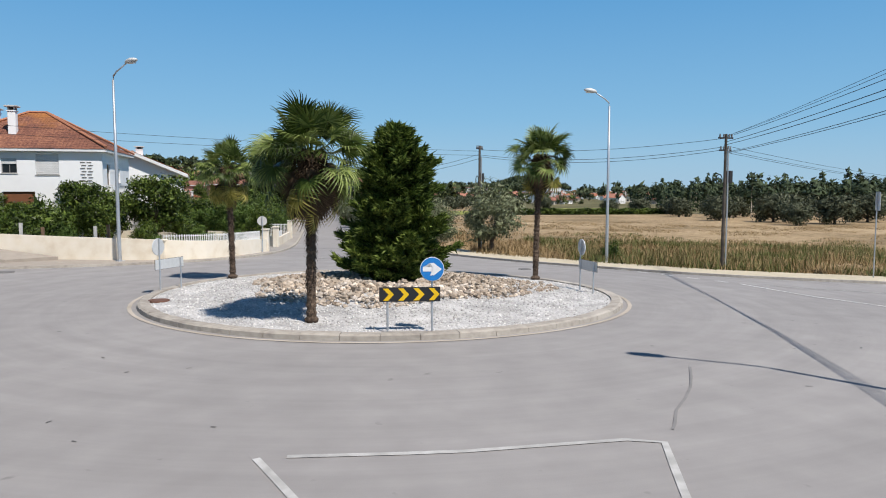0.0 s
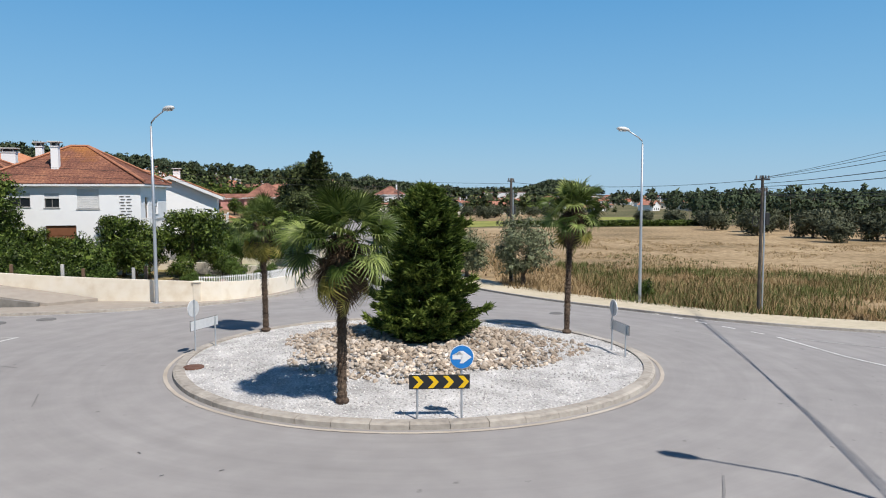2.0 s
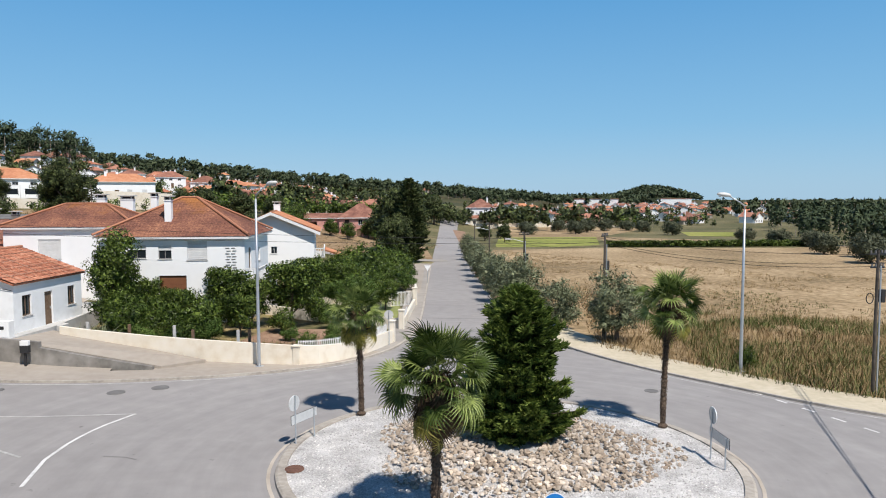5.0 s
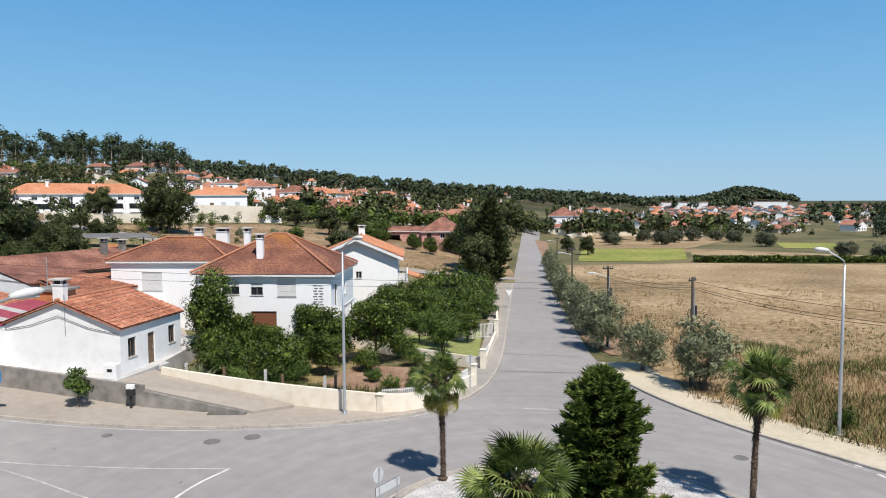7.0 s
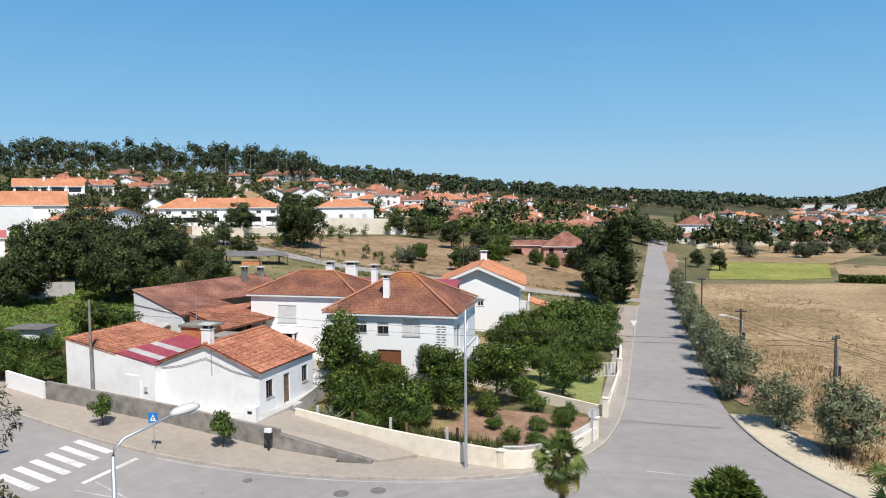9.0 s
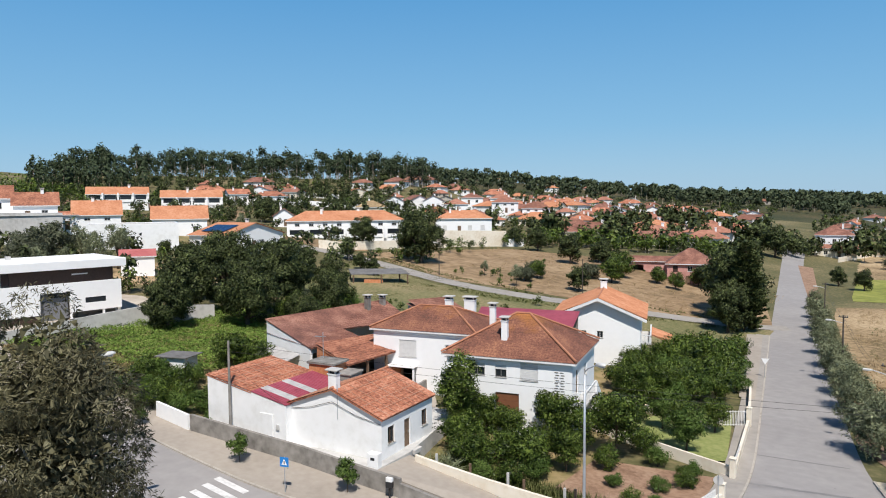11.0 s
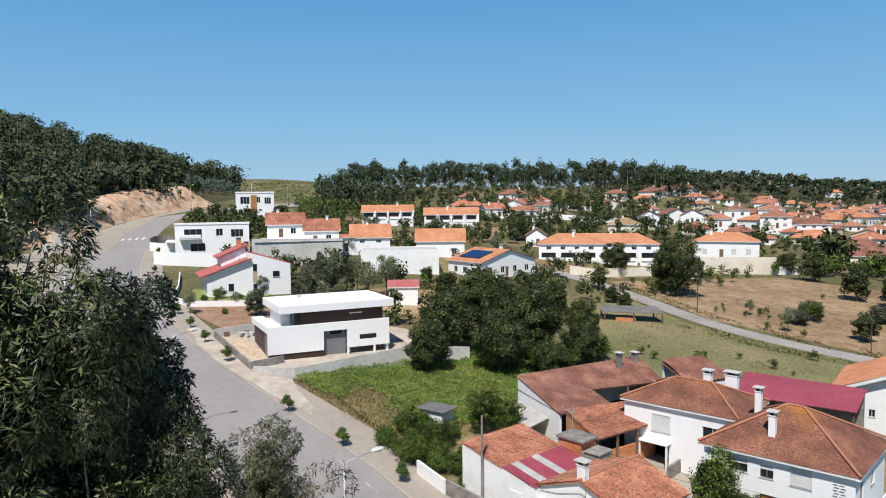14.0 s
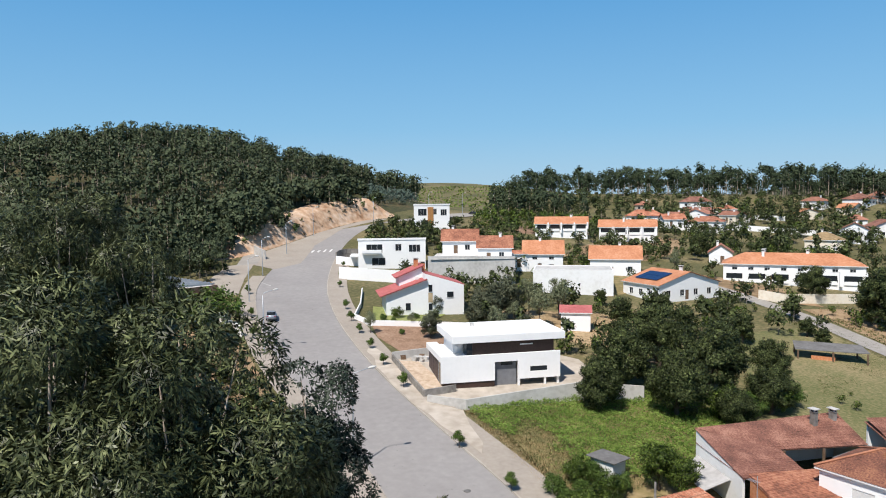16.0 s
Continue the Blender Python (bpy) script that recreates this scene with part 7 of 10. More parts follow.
# far woods: thousands of trees as joined stuff
def woods(name, label, seed, spots, heights, kinds, mat, cards=70, card=1.1, category="woodland", lift=0.0):
    """Far trees on given spots (n, 2): each a slim trunk and a ragged crown of leaf clumps."""
    rng = np.random.default_rng(seed)
    protos = []
    for kd in range(6):
        kind = kinds[kd % len(kinds)]
        if kind == "pine":      # bare trunk, flat umbrella crown
            cl = egg(rng, 16, 0.22, 0.22, 0.20, 0.76, 0.3)
            pts, u = clump_points(rng, cards, cl, 0.10)
        elif kind == "spire":   # narrow and pointed
            t = rng.uniform(0.1, 1, cards)
            a = rng.uniform(0, 6.28, cards)
            r = 0.16 * (1 - t) ** 0.7 + 0.012
            pts = np.stack([np.cos(a) * r, np.sin(a) * r, t], -1)
            u = np.stack([np.cos(a), np.sin(a), 0 * a + 0.4], -1)
        elif kind == "euc":
            cl = egg(rng, 11, 0.15, 0.15, 0.36, 0.60, 0.3, 0.9)
            pts, u = clump_points(rng, cards, cl, 0.115)
        else:
            cl = egg(rng, 11, 0.30, 0.30, 0.36, 0.50, 0.35, 0.9)
            pts, u = clump_points(rng, cards, cl, 0.19)
        protos.append((pts, u))
    V, F, base = [], [], 0
    n = len(spots)
    zs = land(spots[:, 0], spots[:, 1]) + lift
    N = []
    TV, TF = [], []
    for i in range(n):
        pts, u = protos[rng.integers(0, 6)]
        h = rng.uniform(*heights)
        a = rng.uniform(0, 6.28)
        w = rng.uniform(0.8, 1.25)
        rot = np.array([[math.cos(a), -math.sin(a), 0], [math.sin(a), math.cos(a), 0], [0, 0, 1]])
        p = (pts * np.array([w, w, 1])) @ rot.T * h + np.array([spots[i, 0], spots[i, 1], zs[i]])
        v, f = leaf_cards(rng, p, card * h / 12, card * 0.85 * h / 12, np.array([0, 0, 0.3]), 0.6, face=u @ rot.T + np.array([0, 0, 0.3]))
        V.append(v)
        mid = np.array([spots[i, 0], spots[i, 1], zs[i] + 0.5 * h])
        N.append(np.repeat(unit(0.8 * (u @ rot.T) + 1.1 * unit(p - mid) + np.array([0, 0, 0.25]) + rng.normal(size=p.shape) * 0.25), 3, 0))
        F.append(f + base)
        base += len(v)
        r = 0.012 * h
        b = np.array([spots[i, 0], spots[i, 1], zs[i] - 0.3])
        TV += [b + (r, 0, 0), b + (-r * 0.5, r * 0.8, 0), b + (-r * 0.5, -r * 0.8, 0), b + (0, 0, h * 0.85)]
        o = len(TV) - 4
        TF += [(o, o + 1, o + 3), (o + 1, o + 2, o + 3), (o + 2, o, o + 3)]
    root = thing(name, 0, 0, 0, 0, label, category, kind="stuff")
    mesh_object("crowns", np.vstack(V), np.vstack(F), mat, root, normals=np.vstack(N))
    mesh_object("trunks", TV, TF, EUCBARK, root)
    return root


def scatter(rng, n, xr, yr, keep):
    out = []
    while len(out) < n:
        x, y = rng.uniform(*xr, 400), rng.uniform(*yr, 400)
        ok = keep(x, y)
        out += list(np.stack([x[ok], y[ok]], -1))
    return np.array(out[:n])


def polar(rng, n, rr, az, keep=None):
    """Spots between two distances and two bearings, counted from north to west."""
    r = np.sqrt(rng.uniform(rr[0] ** 2, rr[1] ** 2, n))
    a = np.radians(rng.uniform(az[0], az[1], n))
    return np.stack([-r * np.sin(a), r * np.cos(a)], -1)


rng = np.random.default_rng(77)
woods("hill_wood", "dense eucalyptus and pine wood covering the hill", 61, scatter(rng, 2700, (-520, -150), (-230, 175),
      lambda x, y: (y < -x * 0.325) & ~((x > -330) & (x < -256) & (y > np.interp(x, [-330, -305, -280, -256], [74, 56, 38, 28]))) & (y < np.interp(x, [-520, -300, -262, -252, -239, -228, -205, -190, -162], [160, 106, 74, 66, 48, 30, 16, 4, -14])) & (y > (x + 150) * 0.9)), (10, 17), ("euc", "euc", "round", "euc"), F_WOOD, 130, 0.8)
woods("roadside_wood", "shaded wood beside the climbing road", 62, scatter(rng, 300, (-170, -55), (-75, 3), lambda x, y: y < -10 + (x + 60) * -0.02), (11, 19), ("euc", "round"), F_WOOD, 220, 0.7)
woods("pine_ridge", "ridge of tall umbrella pines with bare trunks", 63, polar(rng, 520, (372, 440), (36, 65.5)), (7, 17), ("pine", "pine", "euc", "pine", "round", "euc"), F_PINE, 190, 0.72)
woods("ridge_wood", "low green wood under the pine ridge", 64, polar(rng, 480, (305, 375), (40, 66)), (2, 7), ("round", "euc"), F_OAK, 100, 1.35)
woods("slope_wood", "dark cypresses and eucalyptus on the slope behind the white houses", 65, polar(rng, 46, (292, 318), (58.5, 66)), (9, 14), ("spire", "euc", "spire", "spire"), F_PINE, 150, 0.85)
woods("slope_wood", "green bushes on the slope behind the white houses", 57, polar(rng, 210, (246, 300), (57.5, 67.5)), (2, 5.5), ("round", "round", "euc"), F_GARDEN, 80, 1.5)
woods("roadside_shrubs", "dark shrubs between the road and the white cubic house", 59, polar(rng, 70, (205, 236), (68, 76)), (3, 6.5), ("round", "euc"), F_OAK, 110, 1.5)
woods("hill_wood", "wooded hill behind the town", 66, polar(rng, 2300, (540, 900), (6, 47)), (5, 12.5), ("round", "euc", "pine", "round", "pine", "round"), F_WOOD, 72, 2.2)
woods("far_wood", "far wooded ridge", 67, scatter(rng, 2000, (-800, 120), (960, 1450), lambda x, y: x < 9999), (10, 17), ("round", "euc"), F_WOOD, 44, 2.9)
woods("far_wood", "far round wooded hill", 68, scatter(rng, 500, (30, 350), (1550, 1880), lambda x, y: ((x - 195) / 105) ** 2 + ((y - 1700) / 150) ** 2 < 1), (13, 20), ("round",), F_WOOD, 26, 3.6)
woods("plantation", "dark eucalyptus plantation behind the dry field", 69, scatter(rng, 900, (55, 300), (60, 330), lambda x, y: (x > 58 + np.maximum(0, y - 150) * 0.12) & (y > 140 - (x - 60) * 0.95) & (y < 330 - x * 0.1)), (7.5, 10.5), ("spire", "euc", "euc"), F_PINE, 170, 1.0)
woods("far_wood", "belt of dark trees across the plain", 70, scatter(rng, 900, (60, 900), (330, 900), lambda x, y: (y > 300 + x * 0.2) & (x > y * 0.19)), (8, 13), ("round", "euc"), F_WOOD, 36, 2.6)
woods("town_trees", "dark trees between the houses of the town", 71, scatter(rng, 380, (-260, 60), (165, 560), lambda x, y: (np.abs(x + 45 + (y - 260) * 0.165) > 9) & ((x < -50) | (y > 285)) & ((x < -100) | (y > 178))), (3, 8), ("round", "round", "euc"), F_OAK, 150, 1.3)
woods("town_trees", "green garden trees between the houses of the town", 81, scatter(rng, 260, (-260, 60), (165, 560), lambda x, y: (np.abs(x + 45 + (y - 260) * 0.165) > 9) & ((x < -50) | (y > 285)) & ((x < -100) | (y > 178))), (2.5, 6), ("round",), F_GARDEN, 100, 1.7)
woods("hedgerow", "tall green hedgerow between the brown field and the town", 82, np.vstack([np.stack([np.interp(t_, np.linspace(0, 1, 7), [-94, -86, -74, -69, -66, -52, -41]), np.interp(t_, np.linspace(0, 1, 7), [174, 190, 183, 199, 216, 205, 174])], -1) for t_ in [rng.uniform(0, 1, 75)]]) + rng.normal(size=(75, 2)) * 2.5, (3, 7), ("round",), F_GARDEN, 150, 1.3)
woods("town_trees", "trees between the hillside houses", 72, scatter(rng, 260, (-240, -100), (60, 240), lambda x, y: (x < -162) | (y > 175) | ((x > -118) & (y < 90) & (y > 60))), (2.5, 6), ("round", "round", "euc"), F_OAK, 140, 1.35)
woods("roadside_trees", "trees lining the far end of the road", 73, scatter(rng, 130, (-110, 40), (190, 330), lambda x, y: (np.abs(x + 34 + (y - 231) * 0.167) > 8) & ((y > 262) | (x < -42)) & (x < 0 + (y - 262) * 0.6)), (5, 11), ("round",), F_OAK, 120, 1.8)
woods("plain_trees", "dark trees among the houses of the plain", 74, scatter(rng, 200, (-60, 240), (330, 640), lambda x, y: np.abs(x + 62 + (y - 400) * 0.165) > 8), (3, 7.5), ("round", "round", "euc"), F_OAK, 60, 2.5)


# ---- the roundabout island ----
cx, cy = ROUND
isl = thing("roundabout_island", cx, cy, 0.0, 0, "raised gravel island of the roundabout", "roundabout", kind="structure")
bm = bmesh.new()
rows = []
for r, z in ((7.78, 0.13), (6.4, 0.19), (5.0, 0.30), (3.6, 0.40), (2.0, 0.46)):
    rows.append([bm.verts.new((r * math.cos(a * math.pi / 36), r * math.sin(a * math.pi / 36), z + gz(cx + r * math.cos(a * math.pi / 36), cy + r * math.sin(a * math.pi / 36)))) for a in range(72)])
for r0, r1 in zip(rows, rows[1:]):
    for k in range(72):
        bm.faces.new((r0[k], r0[(k + 1) % 72], r1[(k + 1) % 72], r1[k]))
bm.faces.new(rows[-1])
part("gravel_bed", bm, GRAVEL, isl, "bed of white gravel")


def mound(x, y):
    """Height of the island's gravel."""
    r = math.hypot(x - cx, y - cy)
    return gz(x, y) + float(np.interp(r, (0, 2, 3.6, 5, 6.4, 7.5), (0.46, 0.46, 0.40, 0.30, 0.19, 0.13)))


def stone_mesh(name, seed, rough=0.25):
    rng = random.Random(seed)
    bm = bmesh.new()
    bmesh.ops.create_icosphere(bm, subdivisions=1, radius=0.5)
    ax = Vector((rng.uniform(0.8, 1.25), rng.uniform(0.7, 1.0), rng.uniform(0.5, 0.75)))
    for v in bm.verts:
        v.co = Vector((v.co.x * ax.x, v.co.y * ax.y, v.co.z * ax.z)) * (1 + rng.uniform(-rough, rough))
    me = bpy.data.meshes.new(name)
    bm.to_mesh(me)
    bm.free()
    me.materials.append(ROCK)
    return me


STONES = [stone_mesh("rock", k) for k in range(12)]
rockery = thing("rockery", cx, cy, 0.0, 0, "heap of cream and ochre stones round the conifer", "rockery")
rng = random.Random(12)
placed = 0
spare = []
while placed < 290 or len(spare) < 3000:
    a = rng.uniform(0, 2 * math.pi)
    r = 5.35 * math.sqrt(rng.uniform(0.03, 1)) * (1 + 0.10 * math.sin(3 * a + 1) + 0.05 * math.sin(7 * a)) * (1 - 0.14 * max(0.0, -math.sin(a)))
    x, y = cx + r * math.cos(a) + 0.2, cy + r * math.sin(a) + 0.1
    s = rng.uniform(0.08, 0.22) * (1.1 if r < 4 else 0.85) * (1.35 if rng.random() < 0.1 else 1)
    lift = 0.10 if r < 4.6 else 0.04
    m = pose(x, y, mound(x, y) + s * 0.12 + rng.uniform(0, lift), rng.uniform(-40, 40), rng.uniform(-40, 40), rng.uniform(0, 360)) @ Matrix.Diagonal((s, s, s, 1))
    if y < cy - 1.0 and placed < 290 and rng.random() < 0.5:
        ob = new("rock", STONES[rng.randrange(12)])
        ob.parent = rockery
        ob.matrix_basis = Matrix.Translation((-cx, -cy, 0)) @ m
        placed += 1
    elif len(spare) < 3000:
        spare.append(m)
bm = bmesh.new()
for k, m in enumerate(spare):
    o = len(bm.verts)
    bm.from_mesh(STONES[k % 12])
    bm.verts.ensure_lookup_table()
    for v in bm.verts[o:]:
        v.co = Matrix.Translation((-cx, -cy, 0)) @ m @ v.co
tagged(part("rubble", bm, ROCK, rockery), kind="stuff")
# loose white pebbles over the gravel bed
N = 11000
prng = np.random.default_rng(5)
a, r = prng.uniform(0, 2 * math.pi, N), 7.7 * np.sqrt(prng.uniform(0.06, 1, N))
px, py = cx + r * np.cos(a), cy + r * np.sin(a)
pz = land(px, py) + np.interp(r, (0, 2, 3.6, 5, 6.4, 7.5), (0.46, 0.46, 0.40, 0.30, 0.19, 0.13))
s = prng.uniform(0.018, 0.052, (N, 1, 1))
octa = np.array([(1, 0, 0), (0, 1, 0), (-1, 0, 0), (0, -1, 0), (0, 0, 0.8), (0, 0, -0.8)])[None] * prng.uniform(0.6, 1.2, (N, 6, 1)) * s
ang = prng.uniform(0, 6.28, N)
rx = octa[..., 0] * np.cos(ang)[:, None] - octa[..., 1] * np.sin(ang)[:, None]
ry = octa[..., 0] * np.sin(ang)[:, None] + octa[..., 1] * np.cos(ang)[:, None]
V = np.stack([rx + (px - cx)[:, None], ry + (py - cy)[:, None], octa[..., 2] + pz[:, None] + 0.008], -1).reshape(-1, 3)
tri8 = np.array([(0, 1, 4), (1, 2, 4), (2, 3, 4), (3, 0, 4), (1, 0, 5), (2, 1, 5), (3, 2, 5), (0, 3, 5)])
F = (tri8[None] + (np.arange(N) * 6)[:, None, None]).reshape(-1, 3)
tagged(mesh_object("pebbles", V, F, PEBBLE, isl), kind="stuff")
# kerb stones round the island
bm = bmesh.new()
n = 52
arc = 2 * math.pi / n
pts = []
for k in range(4):
    t = (k / 3 - 0.5) * arc * 0.985
    pts.append(t)
for t0, t1 in zip(pts, pts[1:]):
    q8 = []
    for t in (t0, t1):
        for r, z in ((7.73, -0.05), (8.13, -0.05), (8.11, 0.13), (8.03, 0.165), (7.75, 0.165)):
            q8.append(bm.verts.new((r * math.cos(t), r * math.sin(t), z)))
    for k in range(5):
        bm.faces.new((q8[k], q8[(k + 1) % 5], q8[5 + (k + 1) % 5], q8[5 + k]))
    if t0 == pts[0]:
        bm.faces.new(q8[:5][::-1])
    if t1 == pts[-1]:
        bm.faces.new(q8[5:])
bmesh.ops.recalc_face_normals(bm, faces=bm.faces)
KS = bpy.data.meshes.new("kerb_stone")
bm.to_mesh(KS)
bm.free()
KS.materials.append(KERB)
kerb_root = thing("island_kerb", cx, cy, 0.0, 0, "ring of pale concrete kerb stones round the island", "kerb", kind="structure")
for k in range(n):
    ob = new("kerb_stone", KS)
    ob.parent = kerb_root
    aa_ = k * arc
    ob.matrix_basis = pose(0, 0, gz(cx + 7.9 * math.cos(aa_), cy + 7.9 * math.sin(aa_)) + 0.02 + 0.006 * math.sin(k * 2.7), 0, 0, math.degrees(aa_))
bm = bmesh.new()
bmesh.ops.create_cone(bm, cap_ends=True, segments=20, radius1=0.33, radius2=0.32, depth=0.05)
bm.transform(Matrix.Translation((-9.0, 22.2, mound(-9.0, 22.2) + 0.04)))
tagged(part("manhole_cover", bm, IRON), "rust-red round cover in the gravel", "manhole cover")


# ---- signs ----
def disc_bm(r, t, seg=28):
    bm = bmesh.new()
    bmesh.ops.create_cone(bm, cap_ends=True, segments=seg, radius1=r, radius2=r, depth=t, matrix=Matrix.Rotation(math.pi / 2, 4, "X"))
    return bm


def arrow_sign(x, y, yaw, label, with_chevrons=True):
    """A round blue keep-right sign on a post, over a chevron board on two posts."""
    root = thing("chevron_sign", x, y, mound(x, y), yaw, label, "traffic sign", "island signs")
    for px_ in (-0.55, 0.55):
        part("post", tube([(px_, 0, -0.1), (px_, 0, 1.12 if px_ < 0 else 1.88)], 0.028, 8), GALV, root)
    b = part("board", box(-0.75, -0.05, 0.78, 0.75, -0.032, 1.14, 0.004), SIGNBLACK, root, "black board with yellow chevrons")
    part("board_back", box(-0.74, -0.03, 0.79, 0.74, -0.026, 1.13), SIGNGREY, b)
    for k in range(4):
        c = -0.66 + k * 0.375
        bm = bmesh.new()
        pts = [(c, 0.81), (c + 0.13, 0.81), (c + 0.27, 0.96), (c + 0.13, 1.11), (c, 1.11), (c + 0.14, 0.96)]
        f = [bm.verts.new((u, -0.054, w)) for u, w in pts]
        g = [bm.verts.new((u, -0.051, w)) for u, w in pts]
        bm.faces.new((f[0], f[1], f[2], f[5]))
        bm.faces.new((f[5], f[2], f[3], f[4]))
        for i in range(6):
            bm.faces.new((f[i], f[(i + 1) % 6], g[(i + 1) % 6], g[i]))
        part("chevron", bm, SIGNYELLOW, b)
    dm = disc_bm(0.30, 0.02)
    dm.transform(Matrix.Translation((0.55, -0.05, 1.58)))
    d = part("disc", dm, SIGNWHITE, root, "round blue sign with a white arrow to the right")
    dm = disc_bm(0.285, 0.008)
    dm.transform(Matrix.Translation((0.55, -0.066, 1.58)))
    part("disc_face", dm, BLUE, d)
    bm = bmesh.new()
    pts = [(0.32, 1.525), (0.56, 1.525), (0.50, 1.425), (0.59, 1.425), (0.79, 1.58), (0.59, 1.735), (0.50, 1.735), (0.56, 1.635), (0.32, 1.635)]
    f = [bm.verts.new((u, -0.074, w)) for u, w in pts]
    bm.faces.new(f)
    bmesh.ops.triangulate(bm, faces=bm.faces[:])
    bmesh.ops.recalc_face_normals(bm, faces=bm.faces)
    part("arrow", bm, SIGNWHITE, d)
    bk = disc_bm(0.296, 0.006)
    bk.transform(Matrix.Translation((0.55, -0.036, 1.58)))
    part("sign_back", bk, SIGNGREY, d)
    return root


arrow_sign(-0.82, 17.3, 5, "black and yellow chevron board under a blue arrow disc")
arrow_sign(5.2, 25.45, 104, "chevron board and arrow disc seen from behind, grey")
arrow_sign(-9.72, 25.1, 252, "chevron board and arrow disc facing the western road")
arrow_sign(-2.6, 32.2, 185, "chevron board and arrow disc on the far side of the island")


def small_sign(x, y, yaw, kind, h=2.2, label="", z=None):
    root = thing("road_sign", x, y, gz(x, y) + 0.1 if z is None else z, yaw, label, "traffic sign")
    part("post", tube([(0, 0, -0.2), (0, 0, h)], 0.03, 8), GALV, root)
    if kind == "cross":
        b = part("plate", box(-0.3, -0.05, h - 0.62, 0.3, -0.03, h, 0.004), BLUE, root)
        bm = bmesh.new()
        bm.faces.new([bm.verts.new(p) for p in ((-0.2, -0.055, h - 0.5), (0.2, -0.055, h - 0.5), (0, -0.055, h - 0.1))])
        part("triangle", bm, SIGNWHITE, b)
        part("figure", box(-0.03, -0.06, h - 0.45, 0.03, -0.056, h - 0.24), SIGNBLACK, b, "plain dark bar on the white triangle")
    elif kind == "disc":
        dm = disc_bm(0.3, 0.02)
        dm.transform(Matrix.Translation((0, -0.05, h - 0.3)))
        part("disc", dm, LIGHTCONC if "back" in label else SIGNWHITE, root)
    elif kind == "yield":
        bm = bmesh.new()
        f = [bm.verts.new(p) for p in ((-0.42, -0.05, h), (0.42, -0.05, h), (0, -0.05, h - 0.72))]
        bm.faces.new(f[::-1])
        part("plate", bm, SIGNWHITE, root)
    elif kind == "plate":
        part("plate", box(-0.35, -0.05, h - 0.9, 0.35, -0.03, h, 0.004), SIGNGREY, root)
    return root


small_sign(-33.75, 29.15, 20, "cross", 2.3, "blue pedestrian crossing sign on a grey post")
small_sign(-11.3, 44.2, 195, "disc", 2.3, "grey back of a round sign by the garden wall")
small_sign(-21.4, 16.6, 230, "disc", 2.3, "grey back of a round sign on the painted island")
small_sign(-16.7, 84.5, 20, "yield", 2.2, "white triangular sign on a post beside the road")
small_sign(-108.0, 12.4, 60, "plate", 2.3, "narrow grey sign on a post")
small_sign(21.0, 34.3, 75, "plate", 4.2, "grey sign seen edge-on beside the footway")
PB = thing("post_box", -28.3, 32.9, gz(-28.3, 32.9) + 0.1, 10, "small dark box on a post with a white notice", "post box")
part("post", box(-0.05, -0.05, -0.2, 0.05, 0.05, 0.85), BLACKMETAL, PB)
part("box", box(-0.22, -0.15, 0.75, 0.22, 0.15, 1.15, 0.02), BLACKMETAL, PB)
part("notice", box(-0.22, -0.12, 1.15, 0.22, 0.1, 1.4, 0.01), OLDWHITE, PB)
MB = thing("meter_cabinet", -30.5, 34.0, 1.62, 8, "white meter cabinet with an illegible plate by the cottage", "cabinet")
part("body", box(-0.42, -0.25, -0.1, 0.42, 0.25, 0.95, 0.02), OLDWHITE, MB)
part("door", box(-0.36, -0.27, 0.08, 0.36, -0.251, 0.88, 0.005), WHITEWALL, MB)
part("plate", box(-0.16, -0.28, 0.5, 0.16, -0.271, 0.68), BLACKMETAL, MB)


# ---- street lamps, poles and wires ----
def street_lamp(x, y, h, az, arm=1.6, z=None, label="tall galvanised street lamp with a bent arm"):
    """A tapered lamp post with a rising arm to a pale lantern, towards azimuth az."""
    root = thing("street_lamp", x, y, gz(x, y) + 0.12 if z is None else z, az, label, "street lamp", "street lamps")
    part("post", tube([(0, 0, -0.2), (0, 0, 0.4), (0, 0, h * 0.5), (0, 0, h - 0.35)], (0.115, 0.10, 0.08, 0.055), 10), GALV, root, smoothed=True)
    part("arm", tube([(0, 0, h - 0.4), (0.04, 0, h - 0.15), (0.3, 0, h + 0.05), (arm, 0, h + 0.42)], (0.05, 0.045, 0.04, 0.035), 8), GALV, root, smoothed=True)
    bm = bmesh.new()
    rings_ = []
    for t, w, up, dn in ((0, 0.07, 0.06, -0.04), (0.15, 0.15, 0.11, -0.06), (0.5, 0.19, 0.14, -0.07), (0.85, 0.16, 0.10, -0.06), (1.0, 0.06, 0.03, -0.03)):
        xx, zz_ = arm - 0.1 + t * 0.8, h + 0.42 + t * 0.10
        rings_.append([bm.verts.new(p) for p in ((xx, -w, zz_), (xx, -w * 0.6, zz_ + up), (xx, w * 0.6, zz_ + up), (xx, w, zz_), (xx, w * 0.7, zz_ + dn), (xx, -w * 0.7, zz_ + dn))])
    for a, b in zip(rings_, rings_[1:]):
        for k in range(6):
            bm.faces.new((a[k], a[(k + 1) % 6], b[(k + 1) % 6], b[k]))
    bm.faces.new(rings_[0][::-1])
    bm.faces.new(rings_[-1])
    bmesh.ops.recalc_face_normals(bm, faces=bm.faces)
    head = part("lantern", bm, LAMPWHITE, root, "pale lamp housing", smoothed=True)
    part("diffuser", box(arm + 0.05, -0.12, h + 0.36, arm + 0.55, 0.12, h + 0.41, 0.02), SIGNGREY, head)
    part("base_plate", box(-0.2, -0.2, -0.05, 0.2, 0.2, 0.03, 0.01), GALV, root)
    return root


